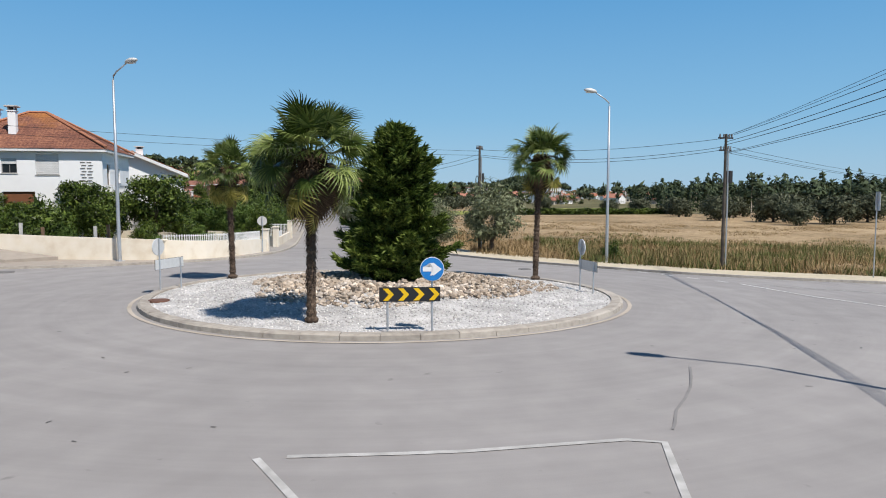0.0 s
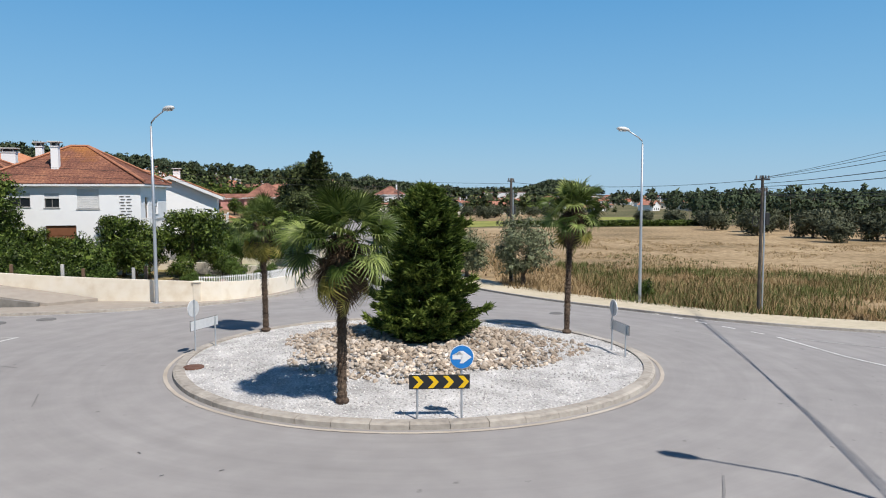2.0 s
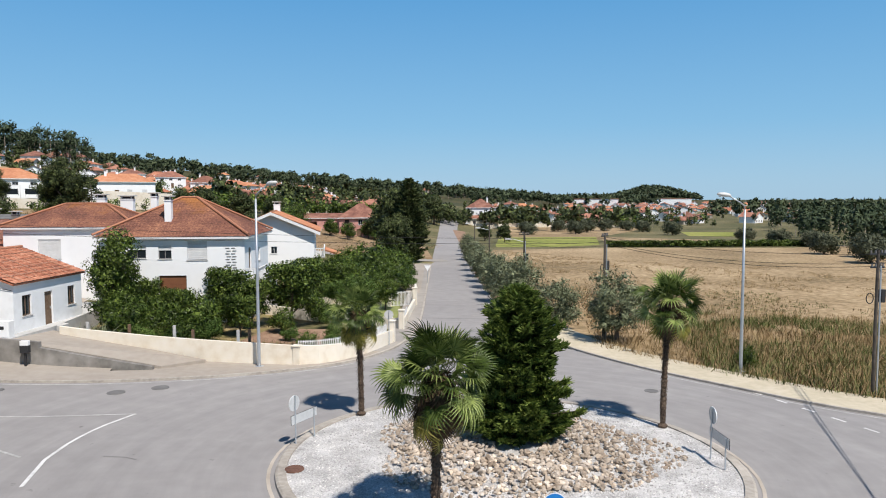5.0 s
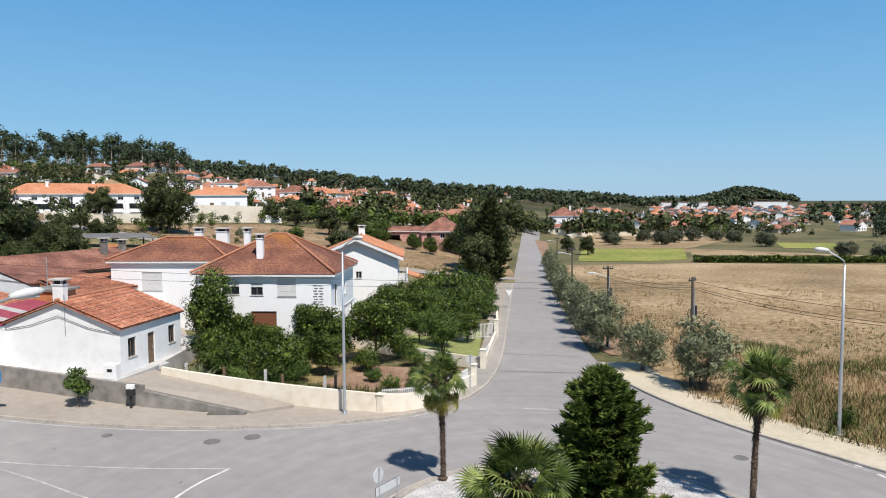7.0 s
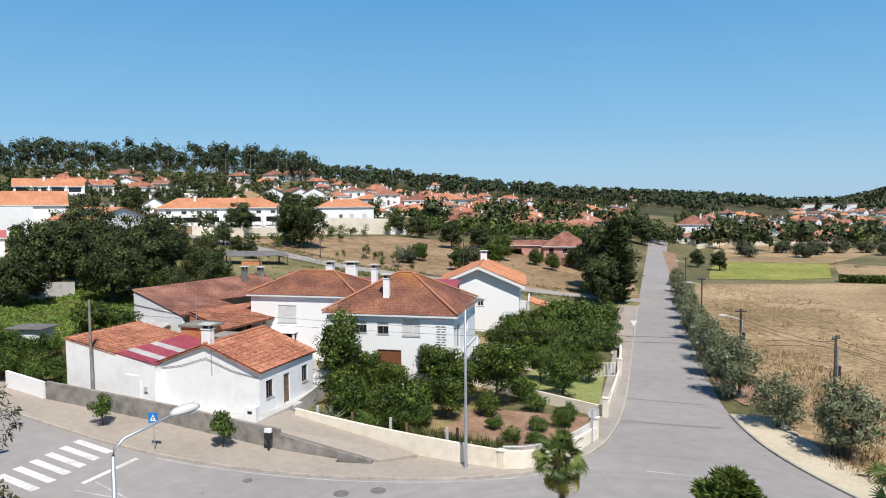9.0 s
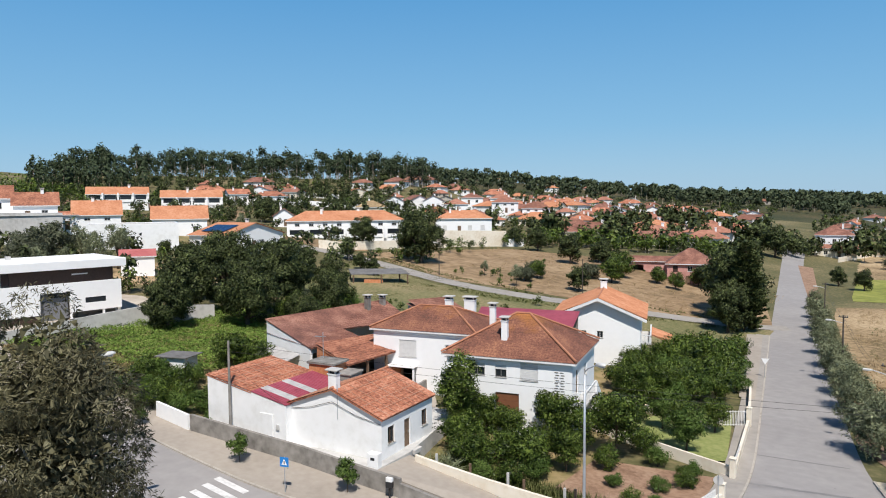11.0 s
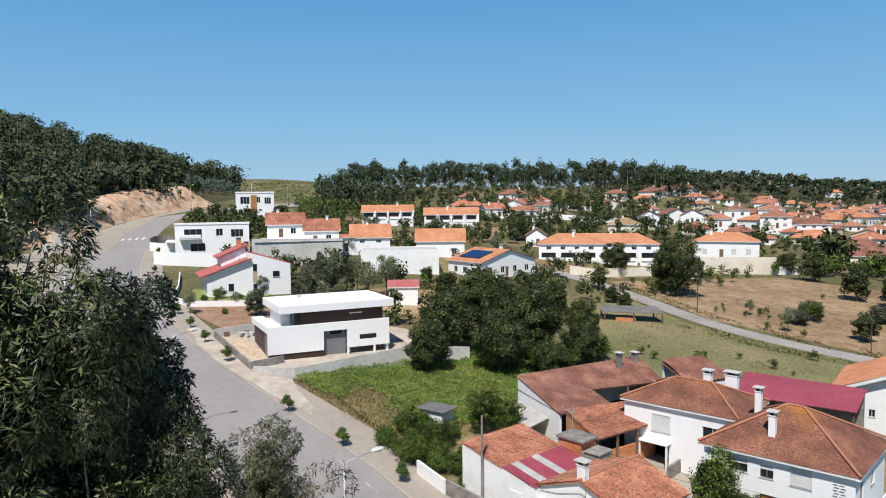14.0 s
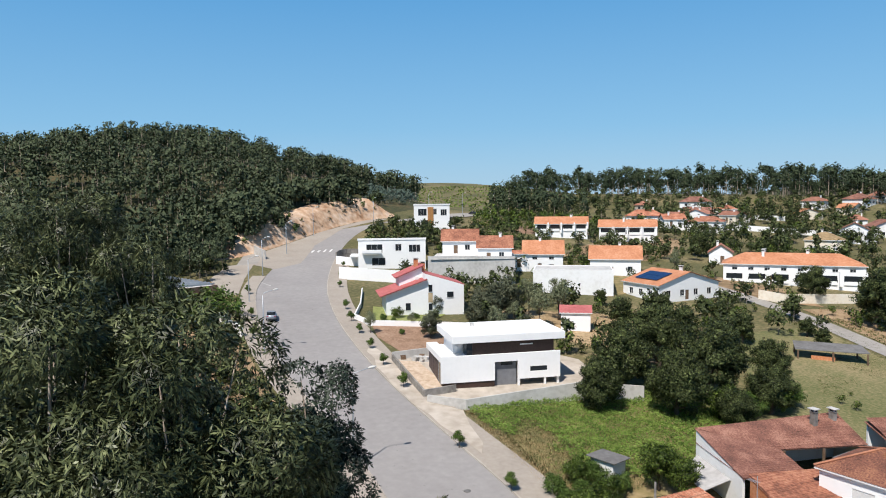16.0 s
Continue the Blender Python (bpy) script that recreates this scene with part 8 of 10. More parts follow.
street_lamp(-16.75, 36.5, 9.6, -28, 1.1)
street_lamp(9.75, 42.0, 9.5, 200, 1.0)
street_lamp(-36.3, 17.2, 9.7, 78, 1.7, label="street lamp by the zebra crossing")
street_lamp(-67.4, 15.0, 9.5, 85, 1.7)
street_lamp(-108.5, 10.8, 9.0, 80, 1.6)
street_lamp(-15.5, 12.0, 9.25, 68, 1.6, label="street lamp at the mouth of the climbing road")
street_lamp(-38.6, 10.8, 9.6, 72, 2.2)
street_lamp(10.95, 9.5, 9.65, 157, 1.7, label="street lamp standing behind the viewpoint, casting a long shadow")
for x, y, az in ((-143, 11.6, 70), (-170, 17, 60), (-199, 26.5, 50), (-222, 38, 40), (-240, 62, 10), (-262, 90, 20), (-272, 108, 20), (-285, 128, 10)):
    street_lamp(x, y, 8.5, az, 1.4)


def pole(x, y, h, label, arms=2, lamp=False, r=0.14, az=0.0, gear=True, z=None, mat=POLEWOOD):
    root = thing("utility_pole", x, y, gz(x, y) if z is None else z, az, label, "utility pole", "utility poles")
    part("pole", tube([(0, 0, -0.3), (0, 0, h)], (r, r * 0.7), 10), mat, root)
    for k in range(arms):
        zz_ = h - 0.25 - 0.65 * k
        arm = part("crossarm", box(-0.5 + 0.1 * k, -0.04, zz_, 0.45 - 0.1 * k, 0.04, zz_ + 0.08), BLACKMETAL, root)
        for xx in (-0.4, -0.15, 0.2, 0.38):
            bm = bmesh.new()
            bmesh.ops.create_cone(bm, cap_ends=True, segments=8, radius1=0.05, radius2=0.03, depth=0.16, matrix=Matrix.Translation((xx * (1 - 0.2 * k), 0, zz_ + 0.17)))
            part("insulator", bm, DARKSHEET, arm)
    if gear:
        part("cable_conduit", tube([(0.13, -0.1, 0.0), (0.12, -0.1, h * 0.55), (0.09, -0.1, h - 0.8)], 0.045, 6), GALV, root)
        part("junction_box", box(0.12, -0.2, h - 2.6, 0.36, 0.05, h - 1.95, 0.02), BLACKMETAL, root)
        bm = bmesh.new()
        for i in range(16):
            a0, a1 = i * math.pi / 8, (i + 1) * math.pi / 8
            add_tube(bm, [(-0.38 + 0.2 * math.cos(a0), 0, h - 2.4 + 0.26 * math.sin(a0)), (-0.38 + 0.2 * math.cos(a1), 0, h - 2.4 + 0.26 * math.sin(a1))], 0.025, 5, False)
        part("cable_coil", bm, WIRE, root)
    if lamp:
        part("lamp_arm", tube([(0, 0, h - 0.9), (-1.2, 0, h - 0.6)], 0.03, 6), GALV, root)
        part("lantern", box(-1.75, -0.13, h - 0.72, -1.15, 0.13, h - 0.56, 0.04), LAMPWHITE, root, "pale street lantern")
    return root


pole(15.1, 38.1, 7.35, "dark utility pole carrying cables and a junction box", 2, False, 0.10, 20)
pole(2.6, 50.6, 7.6, "wooden utility pole in the dry field", 1, False, 0.11, 60)
pole(-3.75, 63.9, 7.2, "utility pole with a street lantern beside the olive row", 1, True, 0.13, 0)
pole(-9.5, 88.0, 7.5, "utility pole with a street lantern", 1, True, 0.12, 0, False)
pole(-16.5, 128.0, 7.0, "utility pole by the road", 1, True, 0.11, 0, False)
pole(-43.6, 32.6, 7.6, "weathered grey pole beside the cottage", 0, False, 0.12, 0, False, 1.2, GREYWALL)
pole(-79.5, 108.5, 7.0, "thin lamp pole beside the lane", 0, True, 0.09, 90, False)
pole(-51.5, 112.0, 7.0, "thin pole in the meadow", 0, False, 0.09, 0, False)
pole(64.0, 84.0, 7.0, "old pole at the field's edge", 0, False, 0.11, 0, False)


def wire(a, b, sag, r=0.012):
    a, b = Vector(a), Vector(b)
    n = 14
    pts = [a.lerp(b, k / n) - Vector((0, 0, sag * 4 * (k / n) * (1 - k / n))) for k in range(n + 1)]
    bm = bmesh.new()
    add_tube(bm, pts, r, 4)
    tagged(part("overhead_wire", bm, WIRE), "thin black overhead cable between poles", "cable", "overhead cables")


P1, P2, P3, P4, P5 = (15.1, 38.1, 6.4), (2.6, 50.6, 6.5), (-3.75, 63.9, 5.9), (-9.5, 88.0, 6.1), (-16.5, 128.0, 5.4)
for dz, sg in ((0.0, 0.35), (-0.45, 0.5), (-0.6, 0.55)):
    wire((P1[0], P1[1], P1[2] + dz), (P2[0], P2[1], P2[2] + dz * 0.8), sg)
for dz, sg in ((0.0, 0.7), (-0.3, 0.9)):
    wire((P2[0], P2[1], P2[2] + dz - 0.3), (P3[0], P3[1], P3[2] + dz - 0.5), 0.2)
    wire((P3[0], P3[1], P3[2] + dz - 0.5), (P4[0], P4[1], P4[2] + dz), sg)
    wire((P4[0], P4[1], P4[2] + dz), (P5[0], P5[1], P5[2] + dz), sg)
    wire((P2[0], P2[1], P2[2] + dz - 0.1), (-43.6, 32.6, 8.6 + dz * 2), 0.45, 0.010)
for up, far, r in ((6.5, (10.7, 2.0, 8.45), 0.008), (6.5, (10.5, 2.0, 8.1), 0.008), (6.45, (10.2, 2.0, 7.7), 0.011), (6.2, (9.8, 2.0, 7.2), 0.013), (6.05, (9.5, 2.0, 6.85), 0.013), (5.65, (9.1, 2.0, 6.35), 0.010), (5.6, (9.0, 2.0, 6.2), 0.010)):
    wire((P1[0], P1[1], up), far, 0.25, r)
for dz in (0.0, -0.25, -0.35):
    wire((P1[0], P1[1], P1[2] - 0.4 + dz), (64.0, 84.0, 4.6 + dz), 0.6, 0.010)
wire((-43.6, 32.6, 7.2), (-38.6, 33.4, 4.6), 0.15)

# ---- garden walls and railings ----
wall_line("retaining_wall", [(-46.3, 31.1), (-36.2, 32.8), (-27.9, 33.5)], 0.25, 0.6, 1.36, GREYWALL, "stained grey concrete retaining wall beside the pavement")
wall_line("retaining_wall", [(-27.9, 33.5), (-21.9, 34.5)], 0.25, 0.6, (1.05, 0.28), GREYWALL, "low grey end of the retaining wall beside the ramp")
wall_line("white_gate_wall", [(-50.6, 31.0), (-46.5, 31.0)], 0.2, 0.6, 1.3, WHITEWALL, "white sheet gate between the walls", "gate")
bm = bmesh.new()
tops = [bm.verts.new(p) for p in ((-30.0, 33.5, 1.61), (-21.6, 34.75, 0.2), (-20.0, 36.6, 0.2), (-30.3, 37.5, 1.40))]
lows = [bm.verts.new((v_.co.x, v_.co.y, -0.4)) for v_ in tops]
bm.faces.new(tops)
for i in range(4):
    bm.faces.new((tops[i], lows[i], lows[(i + 1) % 4], tops[(i + 1) % 4]))
bmesh.ops.recalc_face_normals(bm, faces=bm.faces)
tagged(part("ramp", bm, PAVE_TAN), "dusty ramp up to the cottage yard", "ramp", kind="structure")
cw = rounded([(-29.4, 37.0), (-21.6, 37.0), (-16.6, 37.2), (-14.2, 37.5), (-12.7, 39.2), (-11.8, 42.2), (-11.4, 45.2)], 1)
wall_line("garden_wall", cw, 0.22, 0.5, (1.45, 0.9), CREAM, "long low cream rendered garden wall with stains")
wall_line("garden_wall", [(-12.0, 51.0), (-13.9, 63.9)], 0.22, 0.5, 0.75, CREAM, "low cream garden wall along the side road")
wall_line("garden_wall", [(-14.1, 64.7), (-15.2, 70.5), (-16.7, 77.6)], 0.22, 0.5, 0.9, CREAM, "low cream garden wall along the side road")
wall_line("garden_wall", [(-12.2, 50.9), (-18.0, 52.6), (-25.0, 54.4)], 0.2, 0.5, 0.85, CREAM, "cream wall inside the garden")
wall_line("garden_wall", [(-26.3, 63.6), (-16.4, 61.4)], 0.2, 0.5, 0.7, CREAM, "pale wall bordering the garden path")


def railing(points, lift, h=0.55, gap=0.13, label="white painted railing on the garden wall"):
    (x0, y0), (x1, y1) = points[0], points[-1]
    root = thing("railing", x0, y0, 0, 0, label, "railing")
    bars = along(points, gap)
    me = bpy.data.meshes.new("bar")
    bm = box(-0.018, -0.018, 0, 0.018, 0.018, h)
    bm.to_mesh(me)
    bm.free()
    me.materials.append(PAINTEDWHITE)
    for x, y, a in bars:
        ob = new("bar", me)
        ob.parent = root
        ob.matrix_basis = Matrix.Translation((x - x0, y - y0, gz(x, y) + lift))
    for lv in (0.08, h - 0.08):
        pb = bmesh.new()
        add_tube(pb, [(x - x0, y - y0, gz(x, y) + lift + lv) for x, y, a in bars[::4]] + [(bars[-1][0] - x0, bars[-1][1] - y0, gz(*bars[-1][:2]) + lift + lv)], 0.02, 5)
        part("rail", pb, PAINTEDWHITE, root)
    return root


def pillar(x, y, h, label="square cream wall pillar", ball=False):
    z = gz(x, y)
    root = thing("wall_pillar", x, y, z, 0, label, "pillar")
    part("shaft", box(-0.19, -0.19, -0.3, 0.19, 0.19, h, 0.015), CREAM, root)
    part("cap", box(-0.24, -0.24, h, 0.24, 0.24, h + 0.08, 0.02), CREAM, root)
    if ball:
        bm = bmesh.new()
        bmesh.ops.create_uvsphere(bm, u_segments=10, v_segments=6, radius=0.12, matrix=Matrix.Translation((0, 0, h + 0.18)))
        part("ball", bm, CREAM, root, smoothed=True)


seg = [p for p in cw if p[0] > -21.2 and p[0] < -15.2]
railing(seg, 0.95, 0.28)
railing([p for p in cw if p[0] > -14.8][:-1], 0.93, 0.55)
pillar(-14.9, 37.42, 1.15, "low cream pillar in the garden wall", False)
pillar(-11.4, 45.4, 1.5)
pillar(-12.0, 50.7, 1.5)
pillar(-16.0, 62.9, 1.7)
pillar(-13.95, 64.4, 1.7)
railing([(-15.8, 63.0), (-14.15, 64.3)], 0.1, 1.35, 0.14, "white iron garden gate")
railing([(-12.05, 51.3), (-12.6, 55.2)], 0.75, 0.45)
for k, (x, y) in enumerate(((-28.0, 37.5), (-25.2, 37.4), (-22.4, 37.5), (-21.3, 37.6), (-18.6, 37.8), (-17.9, 37.8))):
    root = thing("fence_post", x, y, gz(x, y), 0, "weathered wooden post behind the garden wall", "post", "garden posts")
    part("post", box(-0.07, -0.07, -0.2, 0.07, 0.07, 1.75 + 0.1 * (k % 3), 0.01), TIMBER if k % 2 else LIGHTCONC, root)
wall_line("far_wall", [(-118, 114.5), (-113, 116.5), (-106, 143), (-104, 146)], 0.25, 0.6, 2.0, CREAM, "white boundary wall of the terraced houses")
wall_line("far_wall", [(-105.8, 146), (-98.0, 164.5)], 0.25, 0.6, 4.2, CREAM, "tall cream retaining wall under the terrace")
wall_line("far_wall", [(-98.0, 164.5), (-95.5, 170)], 0.25, 0.6, 2.0, WHITEWALL, "white boundary wall")
wall_line("far_wall", [(-152.6, 52.0), (-145.6, 70.6)], 0.3, 0.6, (6.0, 6.4), LIGHTCONC, "tall grey concrete retaining wall")
wall_line("far_wall", [(-161.6, 33.4), (-150.5, 50.5)], 0.25, 0.6, 2.8, WHITEWALL, "high white boundary wall of the modern house")
wall_line("far_wall", [(-124.5, 28.4), (-119.5, 29.8), (-115.5, 40.5), (-113, 46)], 0.2, 0.5, 1.0, WHITEWALL, "low white garden wall of the villa")
wall_line("far_wall", [(-124.5, 28.4), (-133, 31.5), (-146, 35)], 0.2, 0.5, 1.0, WHITEWALL, "low white garden wall of the villa")
wall_line("far_wall", [(-216, 198), (-196, 215), (-176, 222)], 0.3, 0.6, 2.0, WHITEWALL, "long white wall on the hillside")
sheet("villa_lawn", [(-122, 31), (-118, 40), (-124, 46), (-133, 34)], 0.08, LAWN, "clipped villa lawn", "lawn", 3.0)


# ---- houses across the meadow ----
def town_house(x, y, z, yaw, w, h, rise, d=9.0, roof="hip", label="white house with a red tile roof", wall=WHITEWALL, tiles=ROOF_FAR, axis="x", style="win", floors=None, chim=1, seed=0, over=0.45):
    """A house given by the middle of its front, with its windows and chimney."""
    rnd = random.Random(seed or int(abs(x * 7 + y * 13)))
    a = radians(yaw)
    X, Y = x - math.sin(a) * d / 2, y + math.cos(a) * d / 2
    floors = floors or (2 if h > 4.2 else 1)
    fh = h / floors
    op = {"F": [], "R": [], "L": []}
    for side, length in (("F", w), ("R", d - 0.5), ("L", d - 0.5)):
        for k in range(floors):
            n = max(1, int(length / 3.4))
            for o in rows_of(length, n, k * fh + 0.9, k * fh + min(2.2, fh - 0.35), rnd.choice((style, style, "half")), 1.2):
                op[side].append(o)
        if side == "F":
            c = length * rnd.uniform(0.3, 0.6)
            op[side] = [o for o in op[side] if o[2] < c - 0.6 or o[0] > c + 0.6 or o[1] > fh] + [(c - 0.5, 0.05, c + 0.5, 2.1, "door")]
    root = building("house", label, X, Y, z, yaw, w, d, h, roof, rise, over, wall, tiles, 0, op, gable_axis=axis, drop=3.0)
    for k in range(chim):
        chimney(root, rnd.uniform(-w / 4, w / 4), rnd.uniform(-d / 5, d / 5), h, h + rise + 0.5, 0.6, 0.5)
    return root


def flat_house(x, y, z, yaw, w, h, d, label, blocks=()):
    a = radians(yaw)
    X, Y = x - math.sin(a) * d / 2, y + math.cos(a) * d / 2
    root = building("modern_house", label, X, Y, z, yaw, w, d, h, "flat", 0, 0, WHITEWALL, LIGHTCONC, 0, {"F": [(w * 0.12, h * 0.55, w * 0.36, h * 0.85, "big"), (w * 0.55, h * 0.6, w * 0.64, h * 0.85, "win"), (w * 0.75, h * 0.55, w * 0.92, h * 0.82, "big"), (w * 0.2, 0.5, w * 0.4, h * 0.35, "win")],
                    "R": [(d * 0.2, h * 0.55, d * 0.7, h * 0.85, "big")], "L": [(d * 0.2, h * 0.5, d * 0.6, h * 0.8, "big")]}, drop=3.0)
    part("parapet", box(-w / 2 - 0.15, -d / 2 - 0.15, h, w / 2 + 0.15, -d / 2 + 0.15, h + 0.5, 0.02), WHITEWALL, root)
    return root


A_ = flat_house(-230.9, 80.3, 20.5, 70.8, 12.3, 7.8, 9.0, "white cubic house with an ochre panel on the hillside")
part("panel", box(-1.4, -4.62, 1.0, 0.6, -4.51, 7.2, 0.01), surface("ochre_panel", ((0.35, 0.17, 0.06), (0.45, 0.23, 0.09)), 0.6, 3, 0.5, 0.02), A_, "ochre cladding strip")
C_ = flat_house(-171.3, 48.9, 13.4, 74.0, 16.9, 6.8, 9.0, "white modern house with terraces behind a high wall")
part("balcony", box(-7.5, -6.0, 3.4, -2.6, -4.52, 3.7, 0.02), WHITEWALL, C_)
part("parapet", box(-7.5, -6.1, 3.7, -2.6, -5.95, 4.5, 0.02), WHITEWALL, C_)
wall_line("ramp_wall", rounded([(-181.5, 36.8), (-185.5, 38.6), (-186.8, 42.0), (-184, 46.0)]), 0.3, 0.5, 3.0, GREYWALL, "dark curved ramp wall beside the modern house")
wall_line("ramp_wall", [(-180.5, 36.6), (-178.2, 38.6), (-176.6, 42.2)], 0.3, 0.5, 2.2, WHITEWALL, "white stepped wall beside the ramp")
part("carport", box(-10.6, -4.0, 2.6, -8.5, 3.0, 3.0, 0.02), WHITEWALL, C_)
town_house(-160.4, 63.0, 17.0, 68.5, 8.6, 3.1, 2.7, 7.5, "gable", "twin house with a dark red roof above the retaining wall", tiles=ROOF_MID, chim=1)
town_house(-153.5, 69.1, 15.4, 65.7, 8.0, 3.2, 2.7, 7.5, "gable", "twin house with a dark red roof above the retaining wall", tiles=ROOF_MID, chim=1)
sheet("terrace", [(-151.9, 52.4), (-145.3, 70.4), (-162, 78), (-169, 60)], 0.0, LIGHTCONC, "raised terrace behind the retaining wall", "terrace", 4.0, level=16.6)
town_house(-157.5, 84.1, 11.9, 61.8, 9.8, 4.4, 3.2, 8.5, "gable", "white house with a steep orange roof", tiles=ROOF_NEW)
town_house(-160.0, 78.8, 13.0, 63.7, 3.4, 3.4, 0.7, 5.0, "gable", "small annexe with a red roof", tiles=ROOF_RED, chim=0)
town_house(-148.7, 99.3, 11.1, 56.2, 12.2, 4.0, 3.0, 8.5, "gable", "white house with an orange roof and veranda", tiles=ROOF_NEW)
building("warehouse", "plain white windowless warehouse", -137.6, 80.9, 9.6, 59.4, 17.0, 11.0, 5.2, "flat", 0, 0, OLDWHITE, LIGHTCONC, 0, {}, category="warehouse", drop=2.0)
H_ = town_house(-121.0, 98.9, 8.7, 95.0, 16.5, 3.4, 2.4, 11.0, "gable", "low white house with an orange roof and solar panels", tiles=ROOF_NEW, axis="y")
for k in range(4):
    for j in range(2):
        sp = bmesh.new()
        u0, v0 = -6.6 + j * 2.2, -3.0 + k * 1.7
        vs = [sp.verts.new((u, v, 3.4 + 2.4 * (1 - abs(u) / 8.7) + 0.28)) for u, v in ((u0, v0), (u0 + 2.1, v0), (u0 + 2.1, v0 + 1.6), (u0, v0 + 1.6))]
        ws = [sp.verts.new(v.co - Vector((0, 0, 0.06))) for v in vs]
        sp.faces.new(vs)
        sp.faces.new(ws[::-1])
        for i in range(4):
            sp.faces.new((vs[i], ws[i], ws[(i + 1) % 4], vs[(i + 1) % 4]))
        part("solar_panel", sp, SOLAR, H_, "dark blue solar panel")
ROW_A = town_house(-211.7, 120.0, 18.6, 60.4, 17.4, 3.0, 2.3, 8.0, "gable", "row of white terraced houses under an orange roof", tiles=ROOF_NEW, chim=3)
ROW_B = town_house(-198.9, 137.5, 17.2, 55.3, 18.3, 3.3, 2.3, 8.0, "gable", "row of white terraced houses under an orange roof", tiles=ROOF_NEW, chim=3)
ROW_C = town_house(-127.2, 133.3, 9.3, 46.5, 30.0, 4.7, 2.4, 9.5, "hip", "long pale terrace of houses under an orange hipped roof", tiles=ROOF_NEW, style="half", chim=4)
town_house(-113.3, 166.8, 9.6, 34.1, 16.0, 4.2, 2.2, 9.0, "hip", "white terraced houses under an orange hipped roof", tiles=ROOF_NEW, style="shut", chim=2)
town_house(-159.8, 179.8, 12.8, 41.5, 10.5, 4.0, 2.2, 9.0, "hip", "pale house with a sand-coloured roof", wall=CREAM, tiles=DRYGRASS)
town_house(-155.7, 137.7, 11.8, 48.4, 6.0, 3.0, 2.2, 8.0, "gable", "small white house with a pale orange roof", axis="y")
town_house(-221.0, 174.0, 19.0, 66.0, 8.0, 2.8, 2.0, roof="gable", tiles=ROOF_RED)
town_house(-213.0, 181.0, 18.4, 40.0, 12.5, 2.6, 1.9, 7.0, tiles=ROOF_MID, label="long low white house with a dark red roof")
town_house(-229.0, 190.0, 20.0, 30.0, 9.0, 3.4, 1.8, 8.0, roof="gable", axis="y")
town_house(-238.0, 199.0, 21.2, 60.0, 10.5, 2.8, 1.8, 8.0, roof="gable", tiles=ROOF_OLD)
town_house(-226.0, 203.0, 19.8, 15.0, 7.5, 3.0, 1.6, 7.0, roof="gable", wall=CREAM)
town_house(-240.0, 214.0, 22.2, 45.0, 9.5, 2.6, 1.9, 8.0, tiles=ROOF_RED)
wall_line("far_wall", [(-246, 208), (-236, 221), (-226, 233)], 0.3, 0.5, 2.0, WHITEWALL, "long white wall on the hillside")
wall_line("far_wall", [(-232, 178), (-220, 192), (-212, 200)], 0.3, 0.5, 1.6, OLDWHITE, "pale garden wall on the hillside")
town_house(-177.0, 212.6, 15.4, 39.7, 8.8, 3.0, 2.4, axis="y", roof="gable")
town_house(-172.9, 232.9, 15.4, 36.5, 8.9, 3.2, 2.4, axis="y", roof="gable")
town_house(-162.8, 234.6, 14.3, 34.7, 9.4, 3.0, 2.2)
town_house(-179.7, 271.9, 16.8, 33.4, 10.0, 3.2, 2.2, tiles=ROOF_OLD)
town_house(-180.1, 298.5, 16.4, 31.0, 11.0, 3.2, 2.4)
town_house(-151.7, 254.2, 13.5, 30.7, 11.0, 4.4, 2.4)
town_house(-135.1, 250.5, 11.2, 28.3, 11.0, 4.4, 2.6)
town_house(-34.1, 284.4, -1.6, 6.8, 12.0, 7.2, 3.4, 12.0, "hip", "large house with a red-brown pyramid roof at the road's end", tiles=ROOF_OLD)
town_house(-32.0, 275.0, -1.6, 6.8, 12.0, 3.0, 1.2, 6.0, "gable", "low pale building with an orange roof by the road", wall=CREAM)
town_house(5.5, 323.4, -2.8, -1.0, 20.4, 3.2, 2.0, 9.0, "gable", "long low building with a red roof", wall=PINKWALL)
town_house(-92.2, 210.5, 5.6, 23.6, 19.2, 3.0, 2.2, 11.0, "gable", "long low old house with brown roofs", tiles=ROOF_OLD, wall=CREAM)
town_house(-74.0, 214.0, 3.6, 16.0, 14.0, 3.0, 2.2, 11.0, "gable", "long low old house with brown roofs", tiles=ROOF_OLD, wall=CREAM)
building("house", "faded pink two-storey house with a brown hipped roof", -46.6, 157.2, 0.4, 16.6, 9.6, 8.6, 4.7, "hip", 3.0, 0.5, PINKWALL, ROOF_OLD, 0, {
    "F": [(1.2, 2.8, 2.2, 4.2, "dark"), (4.2, 3.0, 5.2, 4.2, "win"), (7.2, 3.0, 8.2, 4.2, "win"), (3.8, 0.1, 4.9, 2.1, "door")], "R": [(2, 3.0, 3, 4.2, "win"), (5, 3.0, 6, 4.2, "win"), (5, 0.8, 6, 1.9, "win")]}, drop=2.0)
building("shed", "long low shed with a red roof beside the pink house", -57.5, 160.0, 1.6, 16.6, 11.0, 5.0, 3.2, "gable", 1.0, 0.4, PINKWALL, ROOF_OLD, 0, {"F": [(2, 0.1, 5, 2.4, "open")]}, category="shed", drop=2.0)
wall_line("far_wall", [(-30, 262), (-24, 300), (20, 306)], 0.4, 0.5, 1.6, CREAM, "old stone wall along the field")

